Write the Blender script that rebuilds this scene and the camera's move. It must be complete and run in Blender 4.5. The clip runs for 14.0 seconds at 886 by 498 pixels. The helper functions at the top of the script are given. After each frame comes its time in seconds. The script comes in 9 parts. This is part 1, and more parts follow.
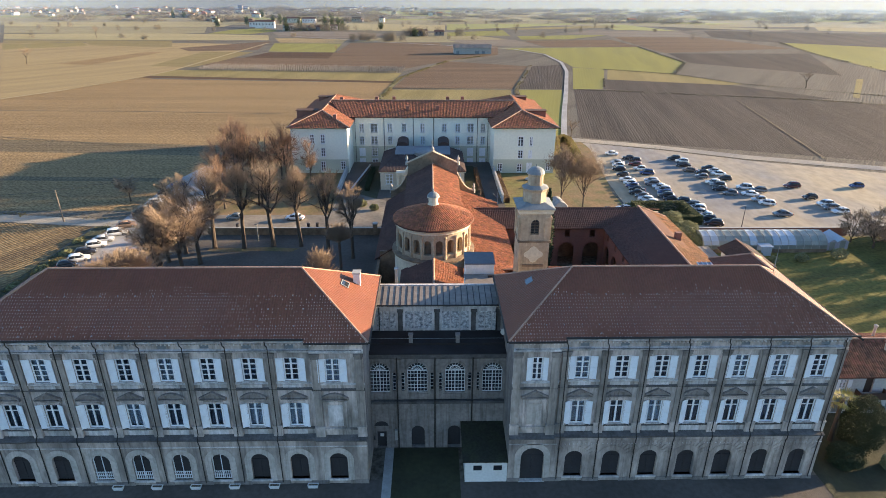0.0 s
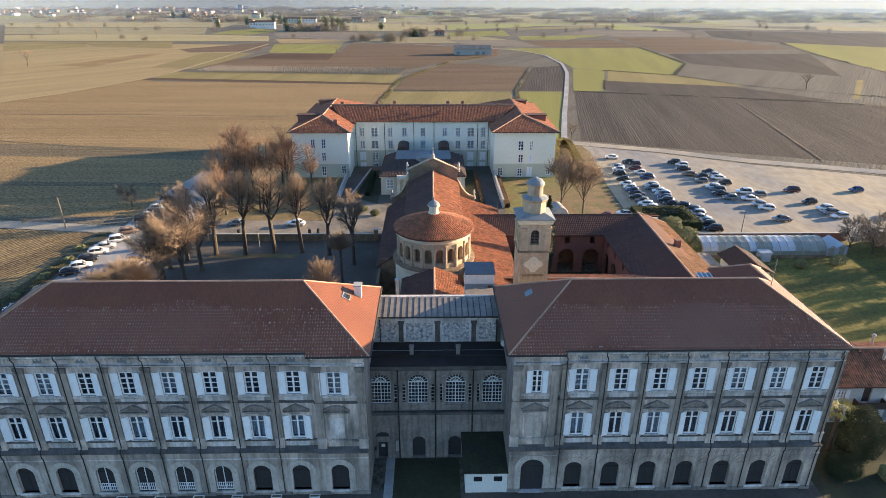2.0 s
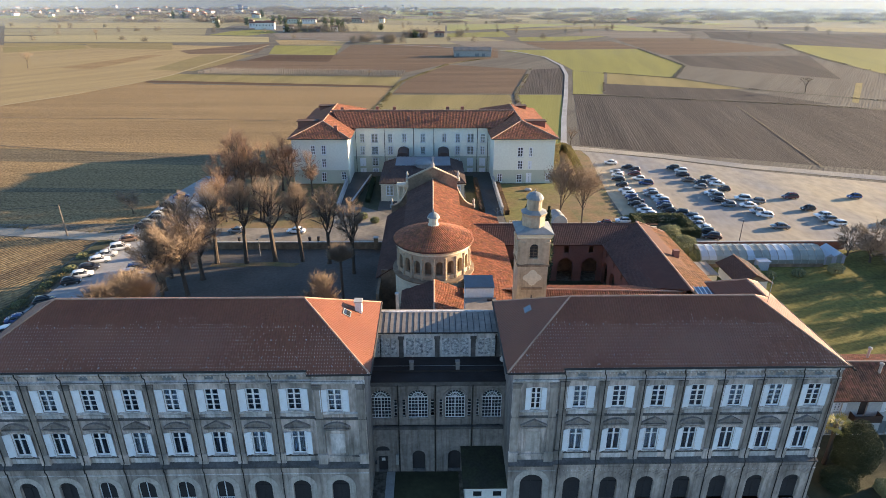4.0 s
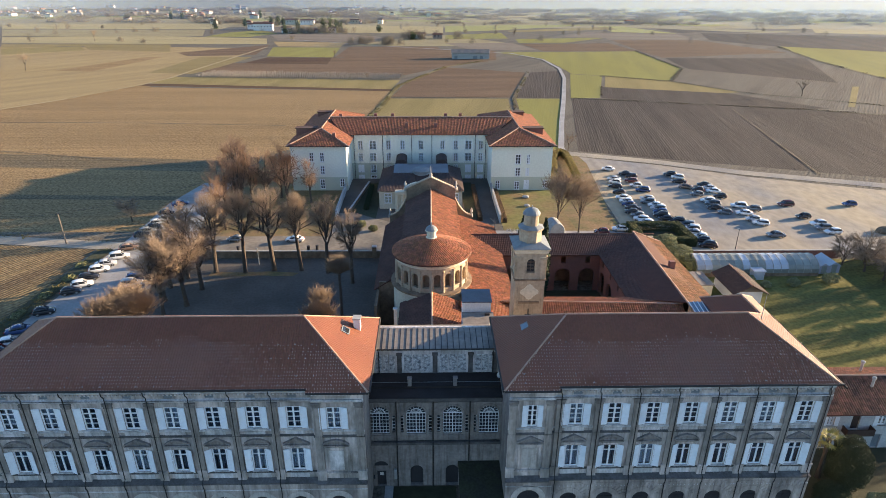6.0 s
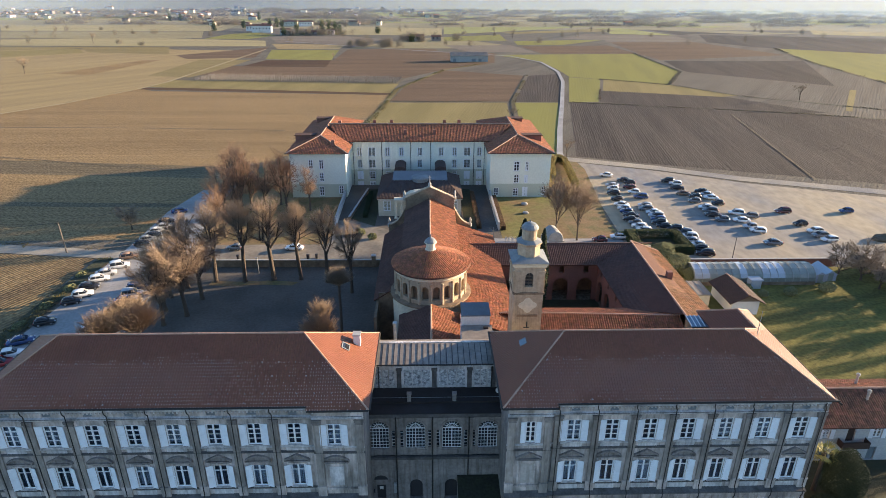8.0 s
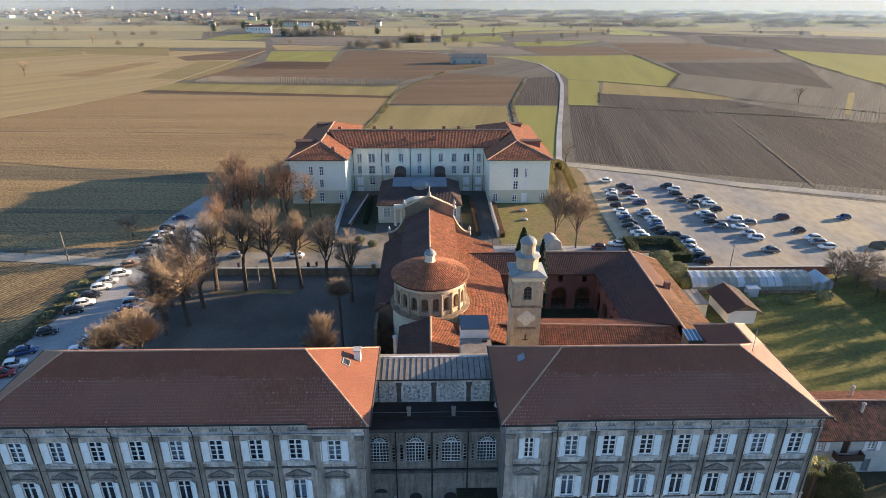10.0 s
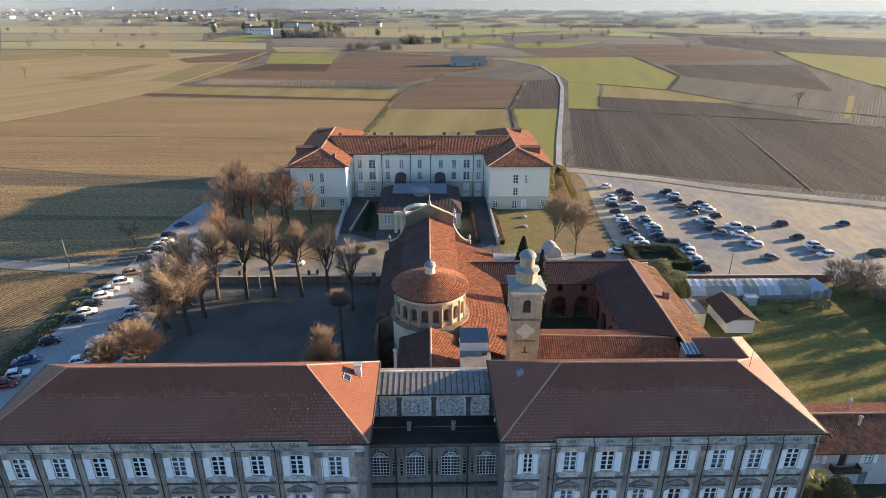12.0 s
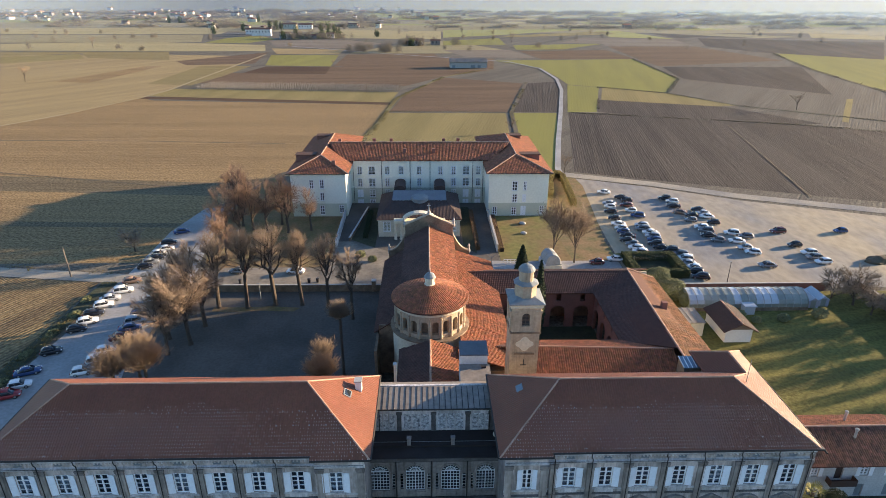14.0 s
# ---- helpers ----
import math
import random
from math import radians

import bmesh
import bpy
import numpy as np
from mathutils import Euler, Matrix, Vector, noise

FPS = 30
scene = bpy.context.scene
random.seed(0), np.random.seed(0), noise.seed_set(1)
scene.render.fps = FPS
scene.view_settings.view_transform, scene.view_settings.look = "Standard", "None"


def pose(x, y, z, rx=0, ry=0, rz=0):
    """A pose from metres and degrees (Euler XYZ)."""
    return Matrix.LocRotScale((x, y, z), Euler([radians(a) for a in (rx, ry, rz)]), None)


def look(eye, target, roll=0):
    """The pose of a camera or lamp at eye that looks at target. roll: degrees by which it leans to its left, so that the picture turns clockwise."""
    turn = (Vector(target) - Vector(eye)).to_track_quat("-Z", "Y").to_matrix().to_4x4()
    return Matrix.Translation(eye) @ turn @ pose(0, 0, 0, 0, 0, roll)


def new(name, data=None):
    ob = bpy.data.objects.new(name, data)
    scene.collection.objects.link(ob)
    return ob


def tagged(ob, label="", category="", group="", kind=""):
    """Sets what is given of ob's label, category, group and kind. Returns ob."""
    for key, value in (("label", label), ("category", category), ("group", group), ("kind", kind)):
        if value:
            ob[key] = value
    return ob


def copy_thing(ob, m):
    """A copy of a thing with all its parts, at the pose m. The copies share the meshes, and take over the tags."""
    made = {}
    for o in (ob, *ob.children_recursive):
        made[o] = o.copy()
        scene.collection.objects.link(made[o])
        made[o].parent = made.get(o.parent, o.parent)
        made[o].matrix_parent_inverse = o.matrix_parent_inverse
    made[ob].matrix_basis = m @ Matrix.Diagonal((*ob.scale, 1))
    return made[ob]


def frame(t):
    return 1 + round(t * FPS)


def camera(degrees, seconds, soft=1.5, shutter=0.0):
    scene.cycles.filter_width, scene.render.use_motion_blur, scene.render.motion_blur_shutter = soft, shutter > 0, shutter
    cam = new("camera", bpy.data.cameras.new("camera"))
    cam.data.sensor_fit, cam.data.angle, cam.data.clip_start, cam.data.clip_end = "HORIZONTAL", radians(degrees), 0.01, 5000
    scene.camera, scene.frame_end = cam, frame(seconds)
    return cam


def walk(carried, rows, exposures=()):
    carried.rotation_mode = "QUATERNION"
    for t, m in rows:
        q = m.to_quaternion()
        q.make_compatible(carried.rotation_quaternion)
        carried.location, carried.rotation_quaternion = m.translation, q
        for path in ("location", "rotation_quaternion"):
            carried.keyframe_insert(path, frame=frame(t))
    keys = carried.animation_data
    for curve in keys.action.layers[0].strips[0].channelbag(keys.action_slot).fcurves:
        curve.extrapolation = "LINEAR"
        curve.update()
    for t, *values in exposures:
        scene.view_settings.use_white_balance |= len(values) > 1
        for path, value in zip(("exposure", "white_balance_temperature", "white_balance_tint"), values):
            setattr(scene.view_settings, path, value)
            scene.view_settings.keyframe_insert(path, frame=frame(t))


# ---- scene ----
cam = camera(72.7, 14.0, 0.35)
EXPOSURE = 2.32
PATH = [
    (0, (0.143, 0.199, 45.37), (0.183, 2.036, 44.581), 0.3),
    (0.5, (0.152, 0.23, 45.671), (0.191, 2.067, 44.882), 0.2),
    (1, (0.168, 0.251, 46.012), (0.206, 2.089, 45.223), 0.2),
    (1.5, (0.151, 0.316, 46.419), (0.19, 2.153, 45.629), 0.2),
    (2, (0.161, 0.333, 46.811), (0.199, 2.169, 46.019), 0.2),
    (2.5, (0.149, 0.356, 47.165), (0.187, 2.193, 46.375), 0.2),
    (3, (0.14, 0.413, 47.605), (0.178, 2.249, 46.814), 0.2),
    (5.5, (0.193, 0.597, 50.246), (0.236, 2.431, 49.45), 0.3),
    (6, (0.199, 0.615, 50.667), (0.244, 2.45, 49.872), 0.3),
    (6.5, (0.174, 0.652, 51.115), (0.22, 2.487, 50.321), 0.3),
    (7, (0.171, 0.706, 51.583), (0.216, 2.541, 50.788), 0.3),
    (7.5, (0.19, 0.712, 52.067), (0.237, 2.547, 51.272), 0.3),
    (8, (0.16, 0.755, 52.487), (0.209, 2.59, 51.693), 0.3),
    (10.5, (0.209, 0.833, 54.99), (0.259, 2.667, 54.193), 0.3),
    (11, (0.221, 0.903, 55.437), (0.27, 2.737, 54.64), 0.3),
    (11.5, (0.211, 0.938, 55.878), (0.26, 2.771, 55.08), 0.3),
    (12, (0.233, 0.991, 56.34), (0.282, 2.824, 55.543), 0.3),
    (12.5, (0.238, 1.023, 56.829), (0.287, 2.856, 56.031), 0.3),
    (13, (0.228, 1.061, 57.332), (0.278, 2.895, 56.534), 0.3),
    (13.5, (0.204, 1.097, 57.79), (0.254, 2.93, 56.992), 0.3),
    (14, (0.205, 1.174, 58.219), (0.256, 3.008, 57.421), 0.3),
]
walk(cam, [(t, look(eye, target, roll)) for t, eye, target, roll in PATH], [(0, EXPOSURE, 6200, 14), (14, EXPOSURE - 0.2, 6090, 14)])

import itertools

# ---- light ----
SUN_AZ, SUN_EL = 17.5, 10.2   # degrees: from east towards north, and above the ground
world = bpy.data.worlds.new("sky")
scene.world = world
world.use_nodes = True
wn = world.node_tree.nodes
sky = wn.new("ShaderNodeTexSky")
sky.sky_type, sky.sun_disc = "NISHITA", False
sky.sun_elevation, sky.sun_rotation = radians(SUN_EL), radians(90 - SUN_AZ)
sky.air_density, sky.dust_density, sky.ozone_density = 1.0, 0.45, 3.0
wn["Background"].inputs["Strength"].default_value = 0.084
world.node_tree.links.new(sky.outputs[0], wn["Background"].inputs["Color"])
sun = new("sun", bpy.data.lights.new("sun", "SUN"))
sun.data.energy, sun.data.angle, sun.data.color = 4.35, radians(0.6), (1.0, 0.745, 0.445)
ce, se = math.cos(radians(SUN_EL)), math.sin(radians(SUN_EL))
SUN_WAY = Vector((ce * math.cos(radians(SUN_AZ)), ce * math.sin(radians(SUN_AZ)), se))
sun.matrix_world = look(SUN_WAY * 300, (0, 0, 0))


# ---- materials ----
def mat(name, base, rough=0.8, metal=0.0, spots=None, scale=1.0, amount=0.35, grain=6.0, grain_amount=0.25,
        bump=0.0, bump_scale=20.0, island=0.0, per_object=0.0, coords="Object", stretch=(1, 1, 1), spec=0.3, use_color=False, streak=0.0):
    """A surface: base colour, a second colour in large stains, fine grain, relief, and variation from piece to piece."""
    m = bpy.data.materials.new(name)
    m.use_nodes = True
    n, l = m.node_tree.nodes, m.node_tree.links
    bsdf = n["Principled BSDF"]
    bsdf.inputs["Roughness"].default_value, bsdf.inputs["Metallic"].default_value = rough, metal
    bsdf.inputs["Specular IOR Level"].default_value = spec
    tc = n.new("ShaderNodeTexCoord")
    mp = n.new("ShaderNodeMapping")
    mp.inputs["Scale"].default_value = stretch
    l.new(tc.outputs[coords], mp.inputs["Vector"])
    spots = spots or tuple(c * 0.6 for c in base)

    def noise_at(s, detail):
        t = n.new("ShaderNodeTexNoise")
        t.inputs["Scale"].default_value, t.inputs["Detail"].default_value = s, detail
        l.new(mp.outputs[0], t.inputs["Vector"])
        r = n.new("ShaderNodeMapRange")
        r.inputs["From Min"].default_value, r.inputs["From Max"].default_value = 0.35, 0.68
        l.new(t.outputs["Fac"], r.inputs["Value"])
        return r.outputs[0]

    def times(a, f):
        t = n.new("ShaderNodeMath")
        t.operation = "MULTIPLY"
        l.new(a, t.inputs[0])
        t.inputs[1].default_value = f
        return t.outputs[0]

    mix = n.new("ShaderNodeMixRGB")
    if use_color:
        info = n.new("ShaderNodeObjectInfo")
        l.new(info.outputs["Color"], mix.inputs[1])
    else:
        mix.inputs[1].default_value = (*base, 1)
    mix.inputs[2].default_value = (*spots, 1)
    l.new(times(noise_at(scale, 5), amount), mix.inputs[0])
    g = n.new("ShaderNodeMixRGB")
    g.blend_type = "MULTIPLY"
    g.inputs[2].default_value = (0.45, 0.43, 0.4, 1)
    l.new(mix.outputs[0], g.inputs[1])
    l.new(times(noise_at(grain, 3), grain_amount), g.inputs[0])
    out = g.outputs[0]
    if streak:
        mp2 = n.new("ShaderNodeMapping")
        mp2.inputs["Scale"].default_value = (2.6, 2.6, 0.16)
        l.new(tc.outputs[coords], mp2.inputs["Vector"])
        sn = n.new("ShaderNodeTexNoise")
        sn.inputs["Scale"].default_value, sn.inputs["Detail"].default_value = 1.0, 6
        sn.inputs["Roughness"].default_value = 0.7
        l.new(mp2.outputs[0], sn.inputs["Vector"])
        sr = n.new("ShaderNodeMapRange")
        sr.inputs["From Min"].default_value, sr.inputs["From Max"].default_value = 0.48, 0.72
        sr.inputs["To Max"].default_value = streak
        l.new(sn.outputs["Fac"], sr.inputs["Value"])
        sm = n.new("ShaderNodeMixRGB")
        sm.blend_type = "MULTIPLY"
        sm.inputs[2].default_value = (0.3, 0.29, 0.27, 1)
        l.new(out, sm.inputs[1])
        l.new(sr.outputs[0], sm.inputs[0])
        out = sm.outputs[0]
    if island or per_object:
        hsv = n.new("ShaderNodeHueSaturation")
        src = n.new("ShaderNodeNewGeometry").outputs["Random Per Island"] if island else n.new("ShaderNodeObjectInfo").outputs["Random"]
        r = n.new("ShaderNodeMapRange")
        a = island or per_object
        r.inputs["To Min"].default_value, r.inputs["To Max"].default_value = 1 - a, 1 + a
        l.new(src, r.inputs["Value"])
        l.new(r.outputs[0], hsv.inputs["Value"])
        r2 = n.new("ShaderNodeMapRange")
        r2.inputs["To Min"].default_value, r2.inputs["To Max"].default_value = 0.5 + a * 0.045, 0.5 - a * 0.03
        l.new(src, r2.inputs["Value"])
        l.new(r2.outputs[0], hsv.inputs["Hue"])
        l.new(out, hsv.inputs["Color"])
        out = hsv.outputs[0]
    l.new(out, bsdf.inputs["Base Color"])
    if bump:
        b = n.new("ShaderNodeBump")
        b.inputs["Strength"].default_value, b.inputs["Distance"].default_value = min(1, bump), 0.05
        l.new(noise_at(bump_scale, 4), b.inputs["Height"])
        l.new(b.outputs[0], bsdf.inputs["Normal"])
    return m


def field_mat(name, base, second, angle, pitch, ridge=0.5, patch=0.02, stripe=0.5, wobble=2.0, clods=0.6, patches=0.7, rows=0.3):
    """Worked soil or sown land: furrows at an angle, broad patches and clods."""
    m = bpy.data.materials.new(name)
    m.use_nodes = True
    n, l = m.node_tree.nodes, m.node_tree.links
    bsdf = n["Principled BSDF"]
    bsdf.inputs["Roughness"].default_value = 0.95
    bsdf.inputs["Specular IOR Level"].default_value = 0.1
    tc = n.new("ShaderNodeTexCoord")
    mp = n.new("ShaderNodeMapping")
    mp.inputs["Rotation"].default_value = (0, 0, radians(angle))
    l.new(tc.outputs["Object"], mp.inputs["Vector"])
    wave = n.new("ShaderNodeTexWave")
    wave.inputs["Scale"].default_value = 0.314 / pitch * 1.0
    wave.inputs["Distortion"].default_value = wobble
    wave.inputs["Detail"].default_value, wave.inputs["Detail Scale"].default_value = 3, 0.6
    l.new(mp.outputs[0], wave.inputs["Vector"])
    mix = n.new("ShaderNodeMixRGB")
    mix.inputs[1].default_value, mix.inputs[2].default_value = (*base, 1), (*second, 1)
    ns = n.new("ShaderNodeTexNoise")
    ns.inputs["Scale"].default_value, ns.inputs["Detail"].default_value = patch, 8
    ns.inputs["Roughness"].default_value = 0.65
    st = n.new("ShaderNodeMapping")
    st.inputs["Scale"].default_value = (4.0, 0.3, 1)
    l.new(mp.outputs[0], st.inputs["Vector"])
    l.new(st.outputs[0], ns.inputs["Vector"])
    fur = n.new("ShaderNodeMapping")
    fur.inputs["Scale"].default_value = (0.55 / pitch, 0.012, 1)
    l.new(mp.outputs[0], fur.inputs["Vector"])
    fn = n.new("ShaderNodeTexNoise")
    fn.inputs["Scale"].default_value, fn.inputs["Detail"].default_value = 1.0, 5
    fn.inputs["Roughness"].default_value = 0.75
    l.new(fur.outputs[0], fn.inputs["Vector"])
    fr = n.new("ShaderNodeMapRange")
    fr.inputs["From Min"].default_value, fr.inputs["From Max"].default_value = 0.3, 0.7
    l.new(fn.outputs["Fac"], fr.inputs["Value"])
    half = n.new("ShaderNodeMath")
    half.operation = "MULTIPLY"
    half.inputs[1].default_value = rows
    l.new(wave.outputs["Fac"], half.inputs[0])
    lines = n.new("ShaderNodeMath")
    lines.operation = "ADD"
    l.new(half.outputs[0], lines.inputs[0])
    l.new(fr.outputs[0], lines.inputs[1])
    add = n.new("ShaderNodeMath")
    add.operation = "MULTIPLY_ADD"
    l.new(lines.outputs[0], add.inputs[0])
    add.inputs[1].default_value = stripe
    rng = n.new("ShaderNodeMapRange")
    rng.inputs["From Min"].default_value, rng.inputs["From Max"].default_value = 0.42, 0.6
    rng.inputs["To Max"].default_value = (1 - stripe * 0.6) * patches
    l.new(ns.outputs["Fac"], rng.inputs["Value"])
    l.new(rng.outputs[0], add.inputs[2])
    l.new(add.outputs[0], mix.inputs[0])
    cl = n.new("ShaderNodeTexNoise")
    cl.inputs["Scale"].default_value, cl.inputs["Detail"].default_value = 1.5, 7
    cl.inputs["Roughness"].default_value = 0.62
    l.new(tc.outputs["Object"], cl.inputs["Vector"])
    mul = n.new("ShaderNodeMixRGB")
    mul.blend_type = "MULTIPLY"
    mul.inputs[2].default_value = (0.28, 0.255, 0.235, 1)
    r3 = n.new("ShaderNodeMapRange")
    r3.inputs["From Min"].default_value, r3.inputs["From Max"].default_value = 0.4, 0.62
    r3.inputs["To Max"].default_value = clods
    l.new(cl.outputs["Fac"], r3.inputs["Value"])
    l.new(r3.outputs[0], mul.inputs[0])
    l.new(mix.outputs[0], mul.inputs[1])
    l.new(mul.outputs[0], bsdf.inputs["Base Color"])
    b = n.new("ShaderNodeBump")
    b.inputs["Strength"].default_value, b.inputs["Distance"].default_value = ridge, 0.3
    hm = n.new("ShaderNodeMath")
    hm.operation = "MULTIPLY_ADD"
    hm.inputs[1].default_value = 1.3
    l.new(lines.outputs[0], hm.inputs[0])
    l.new(cl.outputs["Fac"], hm.inputs[2])
    l.new(hm.outputs[0], b.inputs["Height"])
    l.new(b.outputs[0], bsdf.inputs["Normal"])
    return m


def glass_mat(name, tint, rough=0.03):
    m = bpy.data.materials.new(name)
    m.use_nodes = True
    b = m.node_tree.nodes["Principled BSDF"]
    b.inputs["Base Color"].default_value = (*tint, 1)
    b.inputs["Roughness"].default_value = rough
    b.inputs["IOR"].default_value = 1.45
    b.inputs["Transmission Weight"].default_value = 1.0
    return m


STUCCO = mat("weathered_stucco", (0.77, 0.655, 0.585), 0.9, streak=0.8, spots=(0.215, 0.2, 0.175), scale=0.5, amount=0.9, grain=3, grain_amount=0.45, bump=0.25, bump_scale=8, stretch=(1, 1, 0.45))
STUCCO_BASE = mat("rusticated_grey_stucco", (0.56, 0.472, 0.405), 0.9, streak=0.7, spots=(0.2, 0.172, 0.152), scale=0.5, amount=0.9, grain=3, grain_amount=0.45, bump=0.3, bump_scale=8, stretch=(1, 1, 0.45))
STUCCO_RING = mat("smooth_arch_plaster", (0.6, 0.522, 0.46), 0.9, streak=0.5, spots=(0.4, 0.37, 0.32), scale=0.5, amount=0.7, grain=3, grain_amount=0.35, bump=0.15, bump_scale=8)
STUCCO_PALE = mat("pale_stucco", (0.79, 0.735, 0.7), 0.9, streak=0.55, spots=(0.24, 0.23, 0.21), scale=0.5, amount=0.8, grain=4, grain_amount=0.4, bump=0.25, bump_scale=9, stretch=(1, 1, 0.5))
STUCCO_PIER = mat("weathered_pilaster_stucco", (0.47, 0.405, 0.35), 0.9, streak=0.8, spots=(0.2, 0.18, 0.158), scale=0.5, amount=0.8, grain=3, grain_amount=0.45, bump=0.25, bump_scale=8, stretch=(1, 1, 0.45))
# Sooty stone; part of the shade under the ledges is in this colour
STUCCO_DARK = mat("sooty_shaded_stone", (0.155, 0.14, 0.132), 0.9, spots=(0.055, 0.055, 0.05), scale=0.8, amount=0.8, grain=5, grain_amount=0.5, bump=0.3)
STUCCO_MID = mat("grey_stucco", (0.32, 0.28, 0.25), 0.9, streak=0.8, spots=(0.165, 0.147, 0.135), scale=0.4, amount=0.7, grain=3, grain_amount=0.45, bump=0.25, bump_scale=8)
MURAL = mat("peeling_plaster", (0.76, 0.75, 0.73), 0.9, spots=(0.17, 0.17, 0.19), scale=3.2, amount=1.0, grain=7, grain_amount=0.6, bump=0.2)
SHUTTER = mat("white_shutter_paint", (0.8, 0.81, 0.82), 0.55, spots=(0.6, 0.6, 0.6), scale=1.5, amount=0.3, grain=8, grain_amount=0.12, per_object=0.05)
FRAME = mat("white_window_paint", (0.82, 0.83, 0.84), 0.6, amount=0.2, grain_amount=0.15)
GLASS = glass_mat("window_glass", (0.75, 0.82, 0.85))
ROOM = mat("dark_room", (0.05, 0.055, 0.068), 0.9)
# Room colour blued to imitate the sky's reflection in the window panes
ROOM_BLUE = mat("pane_tint_room", (0.17, 0.2, 0.27), 0.9, amount=0.3)
# Added sheet behind panes, coloured like blue sky reflected in the glass
PANE_NAVY = mat("navy_pane_sky", (0.115, 0.14, 0.215), 0.9, amount=0.3)
# Pale curtain; its blue tint imitates sky reflected in the panes
CURTAIN = mat("sky_tinted_curtain", (0.42, 0.48, 0.6), 0.9, amount=0.2)
PIPE = mat("dark_downpipe", (0.045, 0.04, 0.035), 0.6, metal=0.3)
IRON = mat("dark_iron", (0.05, 0.05, 0.055), 0.55, metal=0.5)
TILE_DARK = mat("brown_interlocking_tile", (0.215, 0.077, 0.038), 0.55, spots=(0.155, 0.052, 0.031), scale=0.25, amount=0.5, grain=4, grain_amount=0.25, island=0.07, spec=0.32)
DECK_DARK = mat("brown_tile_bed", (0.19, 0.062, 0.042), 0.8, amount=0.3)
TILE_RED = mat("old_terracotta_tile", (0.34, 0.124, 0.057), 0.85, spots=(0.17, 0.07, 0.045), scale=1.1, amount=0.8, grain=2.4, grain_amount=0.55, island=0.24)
TILE_OLD = mat("dark_mottled_tile", (0.2, 0.088, 0.055), 0.9, spots=(0.075, 0.046, 0.036), scale=0.6, amount=0.9, grain=2.4, grain_amount=0.5, island=0.3)
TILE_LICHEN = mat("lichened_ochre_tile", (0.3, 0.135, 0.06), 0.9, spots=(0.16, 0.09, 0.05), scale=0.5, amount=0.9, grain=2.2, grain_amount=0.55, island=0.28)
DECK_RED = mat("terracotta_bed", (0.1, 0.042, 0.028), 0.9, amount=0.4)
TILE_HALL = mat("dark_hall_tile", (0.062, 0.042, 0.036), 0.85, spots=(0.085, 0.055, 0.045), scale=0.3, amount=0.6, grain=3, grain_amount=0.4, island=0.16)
# Darkened tile: shade on slopes away from the sun is in its colour
TILE_GREY = mat("shade_dark_tile", (0.11, 0.057, 0.043), 0.9, spots=(0.06, 0.038, 0.032), scale=0.3, amount=0.6, grain=3, grain_amount=0.4, island=0.16)
# Pale colour of small nibs that stand in for glints on tile edges
GLINT = mat("pale_tile_glint", (0.72, 0.5, 0.4), 0.5, amount=0.2)
RIDGE = mat("pale_ridge_tile", (0.44, 0.255, 0.17), 0.8, spots=(0.45, 0.31, 0.23), scale=2, amount=0.5, island=0.15)
METAL_ROOF = mat("standing_seam_metal", (0.27, 0.235, 0.2), 0.85, spec=0.1, spots=(0.15, 0.135, 0.12), scale=0.5, amount=0.6, grain=2, grain_amount=0.3)
BITUMEN = mat("black_bitumen", (0.038, 0.032, 0.029), 0.95, spec=0.1, spots=(0.06, 0.053, 0.05), scale=0.4, amount=0.6)
LEAD = mat("lead_sheet", (0.17, 0.19, 0.2), 0.65, spots=(0.24, 0.255, 0.26), scale=0.9, amount=0.6, grain=3)
OCHRE = mat("ochre_plaster", (0.5, 0.4, 0.28), 0.9, streak=0.4, spots=(0.26, 0.2, 0.14), scale=0.5, amount=0.6, grain=3, grain_amount=0.35, bump=0.15)
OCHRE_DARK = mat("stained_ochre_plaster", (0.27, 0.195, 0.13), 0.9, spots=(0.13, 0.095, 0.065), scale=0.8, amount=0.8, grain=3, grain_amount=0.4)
CREAM = mat("cream_plaster", (0.66, 0.6, 0.46), 0.9, spots=(0.5, 0.45, 0.34), scale=0.5, amount=0.5, grain=3, grain_amount=0.3)
# White render greyed in its colour for the shade on the house wall
GREY_RENDER = mat("shade_grey_render", (0.52, 0.51, 0.49), 0.9, spots=(0.4, 0.39, 0.37), scale=0.5, amount=0.6, grain=4, grain_amount=0.3)
DARK_WOOD = mat("dark_stained_wood", (0.07, 0.045, 0.035), 0.7, amount=0.4)
WHITE = mat("white_plaster", (0.72, 0.7, 0.66), 0.9, spots=(0.6, 0.58, 0.53), scale=0.4, amount=0.4, grain=4, grain_amount=0.2)
FAR_WALL = mat("pale_green_render", (0.8, 0.785, 0.67), 0.9, spots=(0.7, 0.69, 0.575), scale=0.15, amount=0.4, grain=2, grain_amount=0.15)
FAR_BASE = mat("sage_render", (0.56, 0.57, 0.45), 0.9, spots=(0.44, 0.45, 0.36), scale=0.2, amount=0.5)
BRICK_RED = mat("red_plaster", (0.25, 0.118, 0.088), 0.9, spots=(0.15, 0.08, 0.065), scale=0.4, amount=0.6, grain=4)
GRAVEL = mat("pale_gravel", (0.34, 0.3, 0.225), 0.95, spots=(0.165, 0.168, 0.172), scale=0.06, amount=1.0, grain=1.2, grain_amount=0.3, bump=0.3, bump_scale=6)
